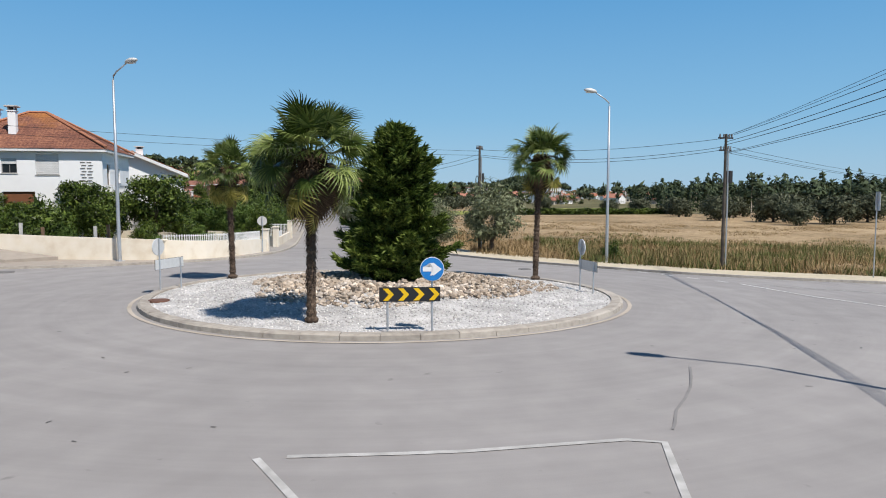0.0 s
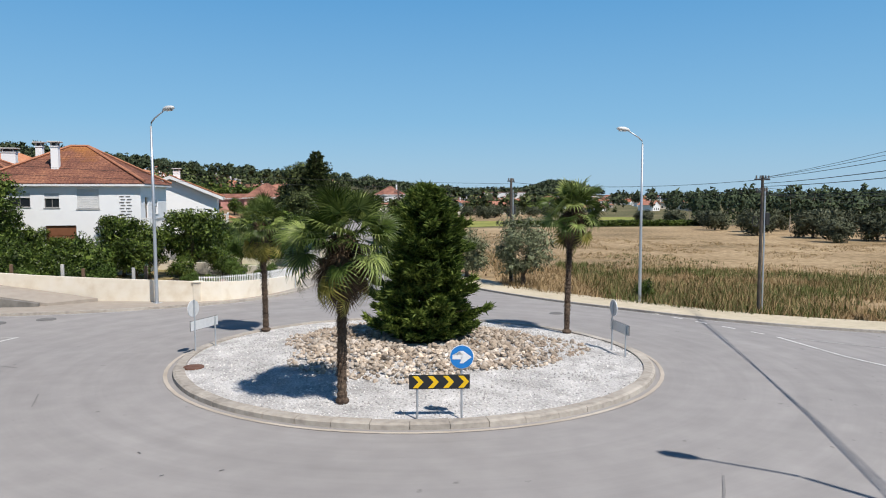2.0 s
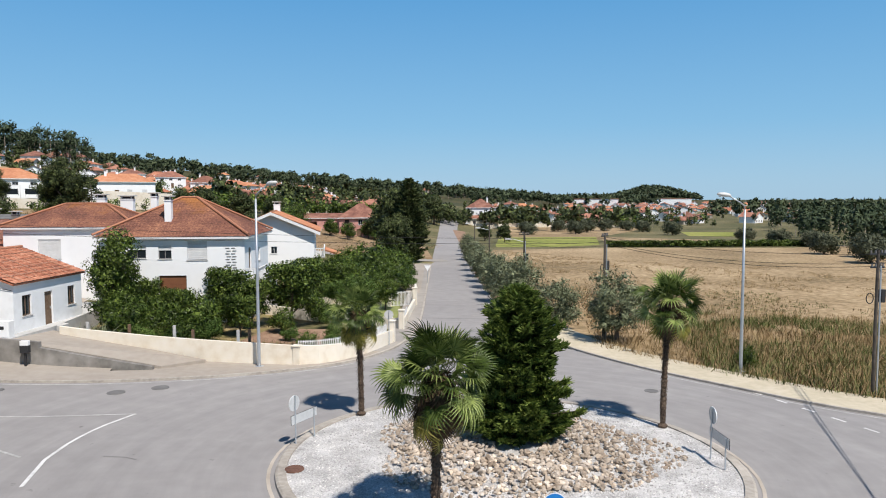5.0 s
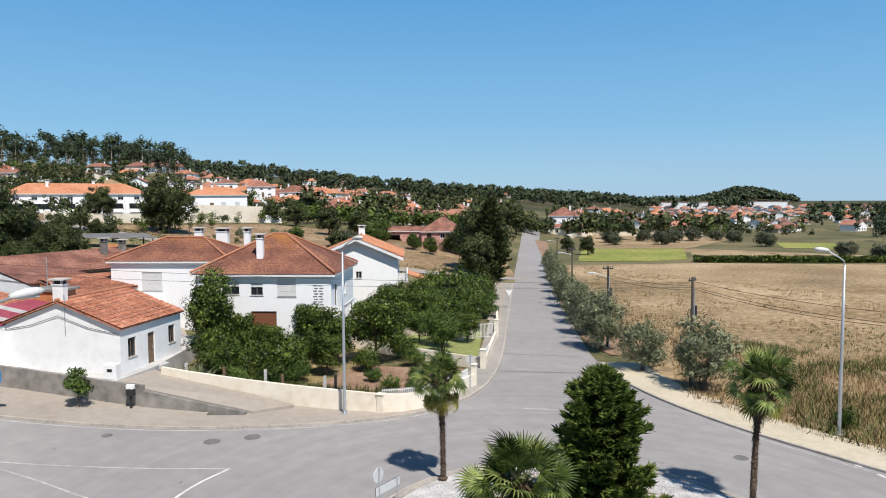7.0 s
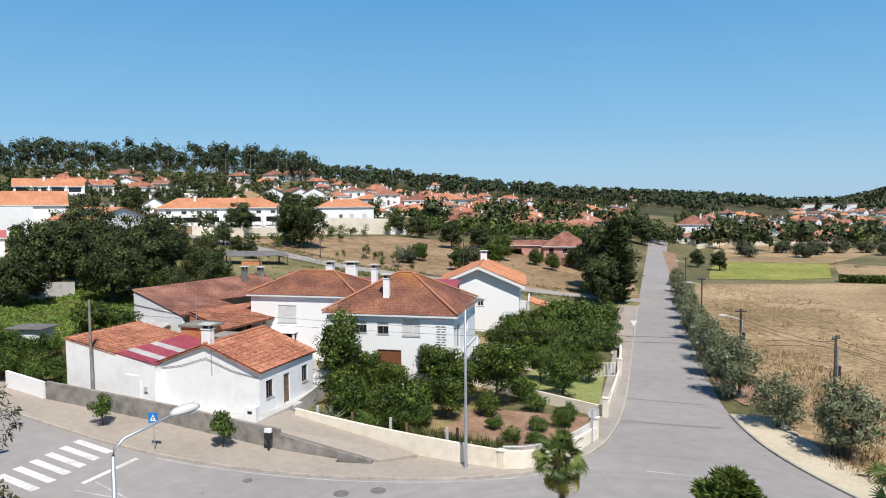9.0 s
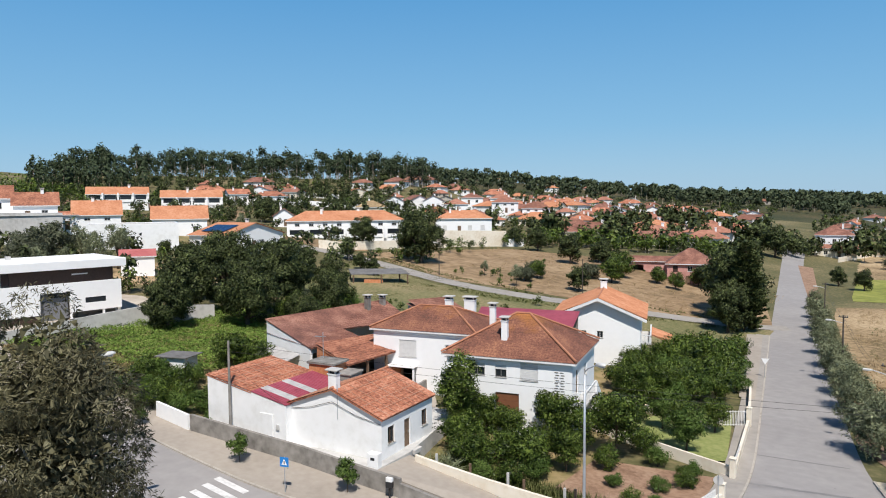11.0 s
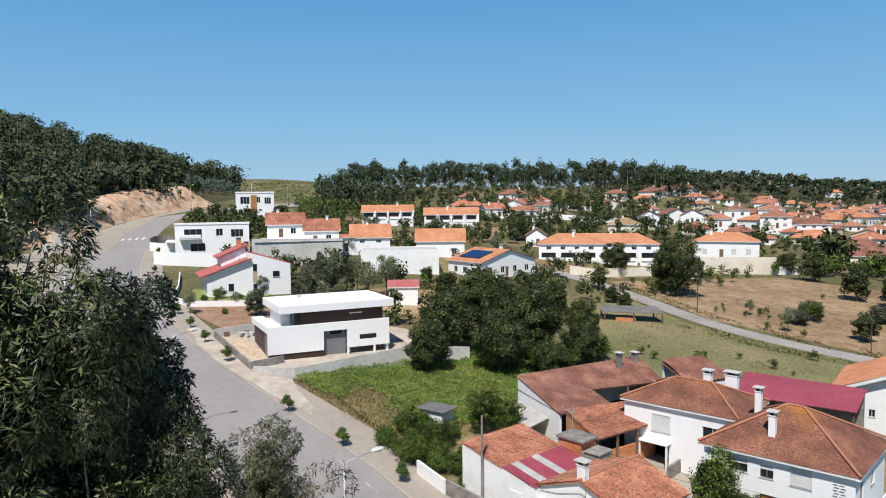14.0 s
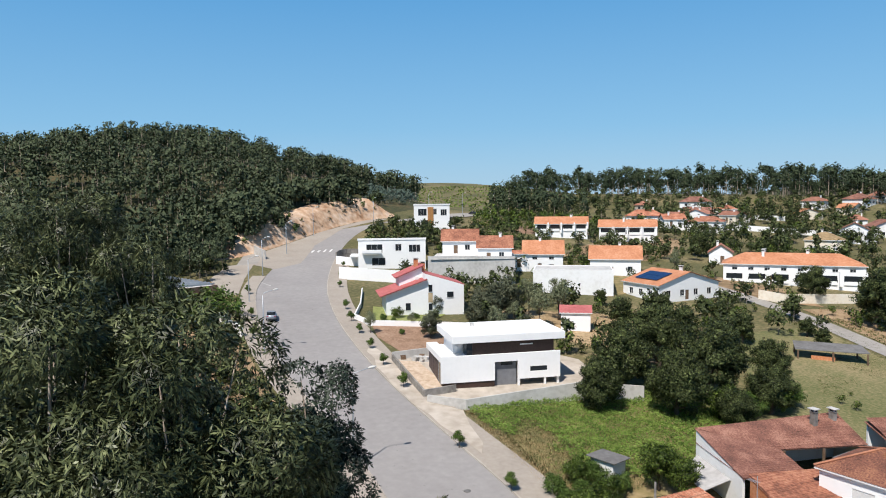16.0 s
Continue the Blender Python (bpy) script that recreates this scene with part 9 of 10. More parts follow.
# the villa with pink roofs
V = thing("villa", -128.6, 42.2, 9.2, 80.0, "white split-level villa with pink tiled mono-pitch roofs", "house")
for pts in ([(-7.0, 0.0), (-7.0, 3.4), (0.2, 6.0), (0.2, 0.0)], [(0.2, 0.0), (0.2, 7.3), (7.6, 5.0), (7.6, 0.0)], [(-4.2, 3.2), (-4.2, 6.4), (0.2, 8.2), (0.2, 3.2)]):
    y0, y1 = (-4.5, 4.5) if len(pts) and pts[0][0] != -4.2 else (-1.0, 4.4)
    bm = bmesh.new()
    f = [bm.verts.new((u, y0, w if w else -2.0)) for u, w in pts]
    g = [bm.verts.new((u, y1, w if w else -2.0)) for u, w in pts]
    bm.faces.new(f)
    bm.faces.new(g[::-1])
    for i in range(4):
        bm.faces.new((f[i], f[(i + 1) % 4], g[(i + 1) % 4], g[i]))
    bmesh.ops.recalc_face_normals(bm, faces=bm.faces)
    part("wall", bm, WHITEWALL, V)
for poly in ([(-8.2, -5.2, 3.3), (-8.2, 4.9, 3.3), (0.6, 4.9, 6.3), (0.6, -5.2, 6.3)], [(-5.0, -1.6, 6.3), (-5.0, 4.9, 6.3), (0.6, 4.9, 8.6), (0.6, -1.6, 8.6)], [(7.9, 4.4, 4.95), (7.9, -4.2, 4.95), (0.3, -4.2, 7.33), (0.3, 4.4, 7.33)]):
    bm = bmesh.new()
    tile_plane(bm, poly, 0.35)
    part("roof", bm, ROOF_PINK, V)
for x0, z0, x1, z1 in ((-3.4, 0.6, -2.5, 1.9), (0.9, 0.5, 1.6, 1.7), (0.9, 3.9, 1.6, 5.2), (4.4, 2.8, 5.6, 3.8)):
    w_ = part("window", box(x0, -4.56, z0, x1, -4.5, z1), GLASS, V)
    part("sill", box(x0 - 0.08, -4.62, z0 - 0.08, x1 + 0.08, -4.5, z0), LIGHTCONC, w_)
part("panel", box(0.85, -4.55, 1.9, 1.65, -4.5, 3.7), surface("tan_panel", ((0.45, 0.35, 0.22), (0.55, 0.43, 0.28)), 0.8, 3, 0.5, 0.05), V)
for yy in (0.5, 2.0):
    part("air_conditioner", box(-1.6 + yy, -1.6, 5.9, -0.9 + yy, -1.02, 6.5, 0.03), PAINTEDWHITE, V)
chimney(V, -0.6, 1.5, 8.0, 9.4, 0.8, 0.8, material=BRICK)
chimney(V, 0.9, 2.5, 7.0, 8.6, 0.8, 0.8, material=BRICK)

# small red-roofed outbuilding behind the new house
building("shed", "small white shed with a crimson roof among the trees", -108.0, 64.0, 7.6, 60, 5.0, 4.0, 2.8, "gable", 1.0, 0.3, WHITEWALL, ROOF_PINK, 0, {}, category="shed", drop=1.0)

# buildings on the wood side of the road
BROWNBRICK = surface("brown_brick", ((0.10, 0.065, 0.045), (0.17, 0.11, 0.08), (0.24, 0.165, 0.125)), 0.9, 3.0, 0.3, 0.2)
BLUESHEET = surface("blue_grey_sheet_roof", ((0.22, 0.26, 0.32), (0.30, 0.35, 0.41), (0.38, 0.43, 0.49)), 0.45, 1.2, 0.3, 0.05, 0.2)
PV = building("pavilion", "long low brown building with a blue-grey sheet roof by the wood", -150.0, -2.5, 10.6, 25, 20.0, 9.0, 3.6, "flat", 0, 0, BROWNBRICK, BLUESHEET, 0, {"F": rows_of(20, 5, 1.0, 2.4, "win", 1.6)}, category="building", drop=2.0)
rb = bmesh.new()
for k in range(14):
    add_box(rb, -9.9 + k * 1.5, -4.5, 3.6, -9.84 + k * 1.5, -4.44, 4.5)
add_box(rb, -10, -4.52, 4.5, 10, -4.42, 4.58)
part("parapet_rail", rb, GALV, PV)
part("roof_unit", box(-8.0, -1.0, 3.6, -5.6, 1.0, 5.2, 0.05), PAINTEDWHITE, PV)
for k in range(12):
    part("roof_seam", box(-9.6 + k * 1.7, -4.3, 3.7, -9.5 + k * 1.7, 4.3, 4.02, 0.01), GALV, PV)
building("house", "low house with a brown tile roof among the trees", -205.0, -8.0, 15.5, 40, 12.0, 8.0, 3.4, "hip", 2.0, 0.5, PINKWALL, ROOF_OLD, 0, {"F": rows_of(12, 3, 1.0, 2.2, "win")}, drop=2.0)
wall_line("far_wall", [(-130, 5), (-124.6, 6.2), (-118, 8.4)], 0.25, 0.5, 1.8, WHITEWALL, "white wall and gate beside the wood")
wall_line("far_wall", [(-200, 18), (-192, 20)], 0.25, 0.5, 2.4, LIGHTCONC, "grey rendered roadside wall")

# ---- the town, house by house on the far slopes ----


def loggias(root, w, n, z0, d=8.0, high=2.2):
    """Dark glass panels imitate shaded balcony recesses, with white rails between party walls."""
    step = w / n
    for k in range(n):
        c = -w / 2 + (k + 0.5) * step
        # flush dark panel, painting the shade of a recess that isn't cut
        lo = part("loggia", box(c - step * 0.36, -d / 2 - 0.05, z0, c + step * 0.36, -d / 2 + 0.02, z0 + high), GLASS, root, "flat dark panel imitating a shaded balcony recess")
        part("railing", box(c - step * 0.36, -d / 2 - 0.25, z0, c + step * 0.36, -d / 2 - 0.15, z0 + 0.85), WHITEWALL, lo)
        part("party_wall", box(c + step * 0.44, -d / 2 - 1.0, 0, c + step * 0.56, -d / 2, 3.4), WHITEWALL, root)


rng = np.random.default_rng(141)
woods("slope_trees", "green trees and bushes between the houses of the slope", 89, scatter(rng, 80, (-245, -150), (165, 300), lambda x, y: (np.abs(np.degrees(np.arctan2(-x, y)) - 46) < 9) & np.all([np.hypot(x - a, y - b) > 8.5 for a, b in ((-219, 173), (-218, 192), (-206, 228), (-212, 217), (-177, 213), (-173, 233), (-163, 235), (-180, 272), (-180, 298), (-160, 180))], 0)), (3.5, 8), ("round", "round", "euc"), F_OAK, 130, 1.5)
woods("slope_trees", "bright green bushes between the houses of the slope", 90, scatter(rng, 55, (-245, -150), (165, 300), lambda x, y: np.abs(np.degrees(np.arctan2(-x, y)) - 46) < 9), (1.5, 4), ("round",), F_GARDEN, 90, 1.6)
woods("roadside_trees", "trees closing the far end of the road", 91, scatter(rng, 22, (-52, -30), (252, 285), lambda x, y: np.abs(x + 40 + (y - 252) * 0.15) < 7), (5, 9), ("round",), F_OAK, 160, 1.4)
loggias(ROW_A, 17.4, 4, 0.5)
loggias(ROW_B, 18.3, 4, 0.7)
loggias(ROW_C, 30.0, 6, 0.3, 9.5, 2.1)
rnd = random.Random(91)


def far_house(k):
    """A simpler house for the far slopes: walls, roof, chimney and a few windows."""
    w, d, h = rnd.uniform(9.0, 15), rnd.uniform(8, 10.5), rnd.choice((2.5, 2.7, 2.9, 4.0))
    rise, over = rnd.uniform(2.2, 2.9), 0.6
    root = thing("house", 0, 0, 0, 0, rnd.choice(("white town house with a red tile roof", "pale town house under a terracotta roof")), "house")
    wall = rnd.choice((WHITEWALL, OLDWHITE, CREAM, OLDWHITE, RENDERED))
    part("wall", box(-w / 2, -d / 2, -3, w / 2, d / 2, h), wall, root)
    if k % 3 == 2:
        X, Y = w / 2 + over, d / 2 + over
        bm = prism([(-w / 2, 0), (w / 2, 0), (0, rise * 0.95)], -d / 2, d / 2)
        bm.transform(Matrix.Translation((0, 0, h)) @ Matrix.Rotation(math.pi / 2, 4, "X"))
        part("gable", bm, wall, root)
        polys = [((X, -Y, h), (X, Y, h), (0, Y, h + rise), (0, -Y, h + rise)), ((-X, Y, h), (-X, -Y, h), (0, -Y, h + rise), (0, Y, h + rise))]
    else:
        polys, _ = hip(w, d, h, rise, over, True)
    roof = roof_part(root, [[(q_[0], q_[1], q_[2] + 0.1) for q_ in p_] for p_ in polys], (ROOF_FAR, ROOF_RED, ROOF_OLD, ROOF_FAR, ROOF_NEW)[k % 5], 0)
    bm = box(w * 0.2, 0.3, h, w * 0.2 + 0.6, 0.9, h + rise + 0.7)
    add_box(bm, w * 0.2 - 0.12, 0.18, h + rise + 0.7, w * 0.2 + 0.72, 1.02, h + rise + 0.82)
    part("chimney", bm, WHITEWALL, roof)
    n = max(2, int(w / 4))
    for fl in range(2 if h > 5 else 1):
        for o in rows_of(w, n, fl * 2.8 + 0.9, fl * 2.8 + 2.1, "win", 1.2):
            part("window", box(o[0] - w / 2, -d / 2 - 0.04, o[1], o[2] - w / 2, -d / 2 + 0.02, o[3]), GLASS, root)
    part("window", box(w / 2 - 0.02, -1, 1.0, w / 2 + 0.04, 0.3, 2.1), GLASS, root)
    return root


RENDERED = surface("bare_render", ((0.40, 0.36, 0.31), (0.50, 0.46, 0.40)), 0.9, 2.0, 0.3, 0.1)
PROTO = [far_house(k) for k in range(15)]


def clear(x, y, taken, gap):
    return all((x - a) ** 2 + (y - b) ** 2 > gap * gap for a, b in taken)


taken = [(-219, 173), (-218, 192), (-206, 228), (-212, 217), (-177, 213), (-173, 233), (-163, 235), (-180, 272), (-180, 298), (-152, 254), (-135, 250), (-92, 212), (-74, 214), (-47, 157), (-34, 284), (-34, 276), (5, 323)]


def settle(n, xr, yr, keep, gap, group):
    k = tries = 0
    while k < n and tries < 6000:
        tries += 1
        x, y = rnd.uniform(*xr), rnd.uniform(*yr)
        if not keep(x, y) or not clear(x, y, taken, gap):
            continue
        taken.append((x, y))
        face = math.degrees(math.atan2(y, x)) - 90 + rnd.choice((0, 0, 20, -25, 70))
        s = rnd.uniform(0.72, 0.98)
        ob = copy_thing(rnd.choice(PROTO), Matrix.Translation((x, y, gz(x, y) - 0.3)) @ Matrix.Rotation(radians(face), 4, "Z") @ Matrix.Diagonal((s, s, s, 1)))
        tagged(ob, group=group)
        k += 1


for x, y, w, yaw in ((-99, 222, 1.5, 18), (-84, 238, 1.5, 22), (-68, 250, 1.2, 15), (-119, 258, 1.0, 30), (-108, 282, 1.3, 20), (-140, 252, 1.2, 25), (-92, 262, 1.2, 60), (-74, 272, 1.1, 10), (-128, 238, 1.0, 20)):
    taken.append((x, y))
    tagged(copy_thing(rnd.choice(PROTO[1:15:2]), Matrix.Translation((x, y, gz(x, y) - 0.3)) @ Matrix.Rotation(radians(yaw), 4, "Z") @ Matrix.Diagonal((w, 1.0, 1, 1))), group="town houses")
settle(40, (-175, -58), (215, 390), lambda x, y: abs(x + 45 + (y - 260) * 0.165) > 14, 12.0, "town houses")
def bearing(x, y):
    return math.degrees(math.atan2(-x, y))


settle(20, (-250, -105), (185, 345), lambda x, y: (bearing(x, y) < 43.5 or (50 < bearing(x, y) < 55 and math.hypot(x, y) > 250)) and math.hypot(x, y) > 265, 13.5, "hillside town houses")
settle(44, (-240, -62), (255, 470), lambda x, y: bearing(x, y) < 41 and abs(x + 45 + (y - 260) * 0.165) > 16 and y > 200, 14.0, "town houses")
settle(44, (-58, 120), (335, 600), lambda x, y: abs(x + 62) > 12, 16.0, "town houses across the plain")
settle(150, (0, 330), (560, 1150), lambda x, y: x < y * 0.30, 15.0, "distant town houses")
settle(20, (-480, -90), (480, 900), lambda x, y: True, 26.0, "houses scattered on the wooded hill")
settle(4, (-275, -225), (150, 260), lambda x, y: 47 < bearing(x, y) < 55, 14.0, "houses on the upper slope")
drop_protos(*PROTO)
for x, y, w in ((-210, 840, 46), (40, 980, 60), (150, 1060, 50)):
    root = thing("far_building", x, y, gz(x, y), 0, "long white building on the far hillside", "building")
    part("wall", box(-w / 2, -6, -4, w / 2, 6, 9), WHITEWALL, root)
    part("roof", box(-w / 2 - 0.5, -6.5, 9, w / 2 + 0.5, 6.5, 9.6), ROOF_FAR, root)

# ---- the parked car ----
def car(x, y, yaw, paint, label):
    """A parked hatchback: body, glasshouse, wheels, lights."""
    root = thing("car", x, y, gz(x, y) + 0.05, yaw, label, "car")
    prof = [(-2.0, 0.35), (2.0, 0.35), (2.05, 0.7), (1.9, 0.9), (0.95, 1.0), (-1.75, 1.02), (-2.05, 0.85)]
    for name, pr, w, mt in (("body", prof, 0.86, paint), ("cabin", [(0.95, 0.98), (0.25, 1.42), (-1.1, 1.47), (-1.8, 1.0)], 0.74, GLASS)):
        bm = bmesh.new()
        f = [bm.verts.new((u, -w, z)) for u, z in pr]
        g = [bm.verts.new((u, w, z)) for u, z in pr]
        bm.faces.new(f)
        bm.faces.new(g[::-1])
        for i in range(len(pr)):
            bm.faces.new((f[i], f[(i + 1) % len(pr)], g[(i + 1) % len(pr)], g[i]))
        bmesh.ops.recalc_face_normals(bm, faces=bm.faces)
        bmesh.ops.bevel(bm, geom=bm.edges[:], offset=0.06, segments=2, affect="EDGES")
        part(name, bm, mt, root, smoothed=True)
    part("roof", box(-1.15, -0.68, 1.44, 0.28, 0.68, 1.5, 0.02), paint, root)
    for u in (-1.28, 1.28):
        for v in (-0.82, 0.82):
            bm = bmesh.new()
            bmesh.ops.create_cone(bm, cap_ends=True, segments=18, radius1=0.31, radius2=0.31, depth=0.2, matrix=Matrix.Translation((u, v, 0.31)) @ Matrix.Rotation(math.pi / 2, 4, "X"))
            wl = part("wheel", bm, TYRE, root)
            bm = bmesh.new()
            bmesh.ops.create_cone(bm, cap_ends=True, segments=14, radius1=0.19, radius2=0.19, depth=0.215, matrix=Matrix.Translation((u, v, 0.31)) @ Matrix.Rotation(math.pi / 2, 4, "X"))
            part("rim", bm, GALV, wl)
    for v in (-0.62, 0.62):
        part("headlight", box(1.93, v - 0.18, 0.68, 2.06, v + 0.18, 0.82, 0.02), SIGNWHITE, root)
        part("tail_light", box(-2.07, v - 0.15, 0.72, -1.96, v + 0.15, 0.9, 0.02), REDSHEET, root)
    part("windscreen_frame", box(-0.5, -0.76, 1.0, -0.42, 0.76, 1.44), paint, root)


car(-128.5, 14.2, 172, CARPAINT, "pale silver-blue hatchback parked by the kerb")
car(-78.6, 50.0, 80, plain("car_paint_silver", (0.5, 0.5, 0.52), 0.3, 0.4), "silver car under the new house's carport")
car(-272.0, 113.0, 60, plain("car_paint_dark", (0.05, 0.05, 0.06), 0.3, 0.3), "dark car far up the road")
sheet("upper_road", [(-262, 88), (-268, 100), (-282, 118), (-300, 130), (-300, 136), (-278, 124), (-262, 106), (-256, 92)], 0.3, LANE, "grey road climbing over the hill", "road")


# ---- grass and weeds ----
def blades(name, label, seed, n, poly_test, xr, yr, h, mat, w=0.05, lift=0.0, category="grass", tuft=5):
    rng = np.random.default_rng(seed)
    c = scatter(rng, n // tuft, xr, yr, poly_test)
    c = np.repeat(c, tuft, 0) + rng.normal(size=(len(c) * tuft, 2)) * 0.18
    base = np.stack([c[:, 0], c[:, 1], land(c[:, 0], c[:, 1]) + lift], -1)
    v, f = leaf_cards(rng, base, h, w, np.array([0, 0, 1.0]), 0.42, 0.65)
    root = mesh_object(name, v, f, mat, normals=unit(np.array([0, 0, 1.0]) + rng.normal(size=(len(v), 3)) * 0.3))
    return tagged(root, label, category, kind="stuff")


def near_edge(x, y, a, b):
    """Distance into the field from the footway's back edge."""
    lx = np.array([p[0] for p in KERB_NE])[::-1]
    ly = np.array([p[1] for p in KERB_NE])[::-1]
    o = np.argsort(lx)
    d = (y - np.interp(x, lx[o], ly[o])) * 0.8 - 2.0
    return (d > a) & (d < b)


def patchy(x, y, scale, seed):
    """Smooth random patches over the plan, from 0 to 1."""
    table = np.random.default_rng(seed).uniform(size=(64, 64))
    out, amp = 0.0, 0.55
    for k in range(3):
        u_, v_ = x / scale * 2 ** k + 17.3 * k, y / scale * 2 ** k + 9.1 * k
        i, j = np.floor(u_).astype(int), np.floor(v_).astype(int)
        a, b = u_ - i, v_ - j
        a, b = a * a * (3 - 2 * a), b * b * (3 - 2 * b)
        t = lambda p, q2: table[p % 64, q2 % 64]
        out = out + amp * ((t(i, j) * (1 - a) + t(i + 1, j) * a) * (1 - b) + (t(i, j + 1) * (1 - a) + t(i + 1, j + 1) * a) * b)
        amp = amp * 0.5
    return out


blades("tall_weeds", "tall brown weeds along the footway", 81, 36000, lambda x, y: near_edge(x, y, 0.9, 18) & (x > 2) & (patchy(x, y, 5, 1) > 0.34), (2, 50), (26, 72), 0.5, F_REED, 0.045)
blades("tall_weeds", "straw weeds along the footway", 80, 18000, lambda x, y: near_edge(x, y, 0.9, 26) & (x > 2) & (patchy(x, y, 7, 4) > 0.55), (2, 50), (26, 80), 0.45, F_GRASS, 0.045)
blades("green_weeds", "band of green weeds in the dry field", 82, 52000, lambda x, y: near_edge(x, y, 0.7, 24) & (x > 6) & (patchy(x, y, 6, 2) > 0.38), (8, 50), (26, 74), 0.5, F_GREENGRASS, 0.05)
blades("dry_grass", "dry golden grass tufts over the field", 83, 44000, lambda x, y: near_edge(x, y, 6, 70) & (x > -8 - (y - 80) * 0.08) & (patchy(x, y, 5, 3) > 0.46), (-14, 75), (44, 150), 0.22, F_GRASS, 0.06)
blades("dry_grass", "brown weed patches over the field", 89, 14000, lambda x, y: near_edge(x, y, 6, 32) & (x > -8 - (y - 80) * 0.08) & (patchy(x, y, 9, 13) > 0.58), (-14, 75), (44, 150), 0.24, F_REED, 0.06)
blades("green_weeds", "thin green weeds over the field", 92, 7000, lambda x, y: near_edge(x, y, 8, 40) & (x > -6 - (y - 80) * 0.08) & (patchy(x, y, 10, 17) > 0.62), (-14, 75), (44, 130), 0.22, F_GREENGRASS, 0.06)
PLOT = lambda x, y: (y > 31.2 + np.maximum(0, x + 76) * 0.1) & (x < -57) & (x > -78.5 + (y - 47) * 0.05) & (y < 60)
brng = np.random.default_rng(84)
DRY = lambda x, y: patchy(x, y, 4, 5) * 0.9 + np.minimum(1.2, np.hypot((x + 63.5) / 9, (y - 35.5) / 4.6)) * 0.55 + np.clip((y - 32.2) * 0.25, -1, 0.3)
bp = scatter(brng, 60000, (-80, -56), (31, 61), lambda x, y: PLOT(x, y) & (DRY(x, y) + brng.normal(size=x.shape) * 0.08 > 1.12))
bh = 0.1 + 1.15 * patchy(bp[:, 0], bp[:, 1], 1.3, 12) * brng.uniform(0.5, 1, len(bp))
v, f = leaf_cards(brng, np.stack([bp[:, 0], bp[:, 1], land(bp[:, 0], bp[:, 1]) + bh], -1), 0.21, 0.115, np.array([0, 0, 0.3]), 0.6, 0.4, False, np.array([[0, 0, 1.0]]) + brng.normal(size=(len(bp), 3)) * 0.45)
tagged(mesh_object("bracken", v, f, F_FERN), "green bracken and weeds on the empty plot", "bracken", kind="stuff")
blades("dry_grass", "dry weeds on the empty plot", 85, 14000, lambda x, y: (x > -79) & (DRY(x, y) < 1.2), (-79, -54.5), (31.2, 50), 0.2, F_GRASS, 0.05)
blades("green_weeds", "low yellow-green weeds on the empty plot", 88, 12000, lambda x, y: (x > -79) & (y > 32.6) & (DRY(x, y) < 1.22), (-79, -54.5), (31.2, 50), 0.22, F_GREENGRASS, 0.05)
blades("field_tufts", "dry tufts over the brown field beyond the lane", 94, 10000, lambda x, y: (y > 114 + np.maximum(0, x + 46) * 0.45) & (y < 165) & (patchy(x, y, 8, 23) > 0.46), (-108, -28), (106, 168), 0.2, F_GRASS, 0.1)
blades("field_tufts", "green and brown tufts along the lane", 95, 7000, lambda x, y: (np.abs(np.abs(y - np.interp(x, [-97, -74, -60, -46, -30], [110, 103, 103.5, 109, 117])) - 4.5) < 1.8) & (patchy(x, y, 5, 29) > 0.4), (-100, -26), (92, 125), 0.28, F_GREENGRASS, 0.1)
blades("garden_weeds", "weeds and flowers along the garden wall", 86, 9000, lambda x, y: y > 38.1, (-29.5, -15), (38.1, 41), 0.55, F_GREENGRASS, 0.06)
blades("meadow_grass", "mixed grass of the meadow below the lane", 87, 12000, lambda x, y: (y > 68 - (x + 58) * 0.9) & (patchy(x, y, 9, 6) > 0.6), (-96, -30), (66, 108), 0.14, F_GREENGRASS, 0.06)
hr = np.random.default_rng(88)
hx = hr.uniform(9, 60, 26000)
hy = 169 + (hx - 10) * 0.25 + hr.normal(size=26000) * 0.75
hz = land(hx, hy) + 1.5 * hr.uniform(0, 1, 26000) ** 0.6 * (0.55 + 0.6 * patchy(hx, hy, 2.2, 31))
v, f = leaf_cards(hr, np.stack([hx, hy, hz], -1), 0.42, 0.26, np.array([0, 0, 0.4]), 0.7)
tagged(mesh_object("hedge", v, f, F_GARDEN, normals=unit(np.array([0, -0.2, 0.8]) + hr.normal(size=(len(v), 3)) * 0.5)), "low uneven green vine row across the field", "hedge", kind="stuff")
blades("vineyard", "green vineyard rows on the far hilltop", 89, 9000, lambda x, y: np.sin(x * 0.6) > 0.2, (-640, -420), (150, 330), 0.8, F_FERN, 1.2)
YUC = thing("yucca", -28.2, 38.7, gz(-28.2, 38.7), 0, "spiky yucca clump at the end of the garden wall", "yucca")
yr_ = np.random.default_rng(4)
u = unit(yr_.normal(size=(220, 3)) * np.array([1, 1, 0.5]) + np.array([0, 0, 0.55]))
v, f = leaf_cards(yr_, yr_.normal(size=(220, 3)) * np.array([0.5, 0.5, 0.12]) + np.array([0, 0, 0.35]), 1.3, 0.09, u, 0.15)
mesh_object("leaves", v, f, F_OLIVE, YUC)

# shrubs and young trees in the gardens of the slope
SPOTS = [(-128, 42), (-160, 60), (-156, 68), (-152, 86), (-144, 102), (-134, 82), (-126, 98), (-208, 120), (-200, 138), (-195, 145), (-130, 130), (-118, 142), (-112, 168), (-164, 182), (-158, 140), (-172, 48), (-231, 80), (-108, 64), (-89, 40), (-219, 173), (-218, 192), (-97, 36), (-110, 36)]


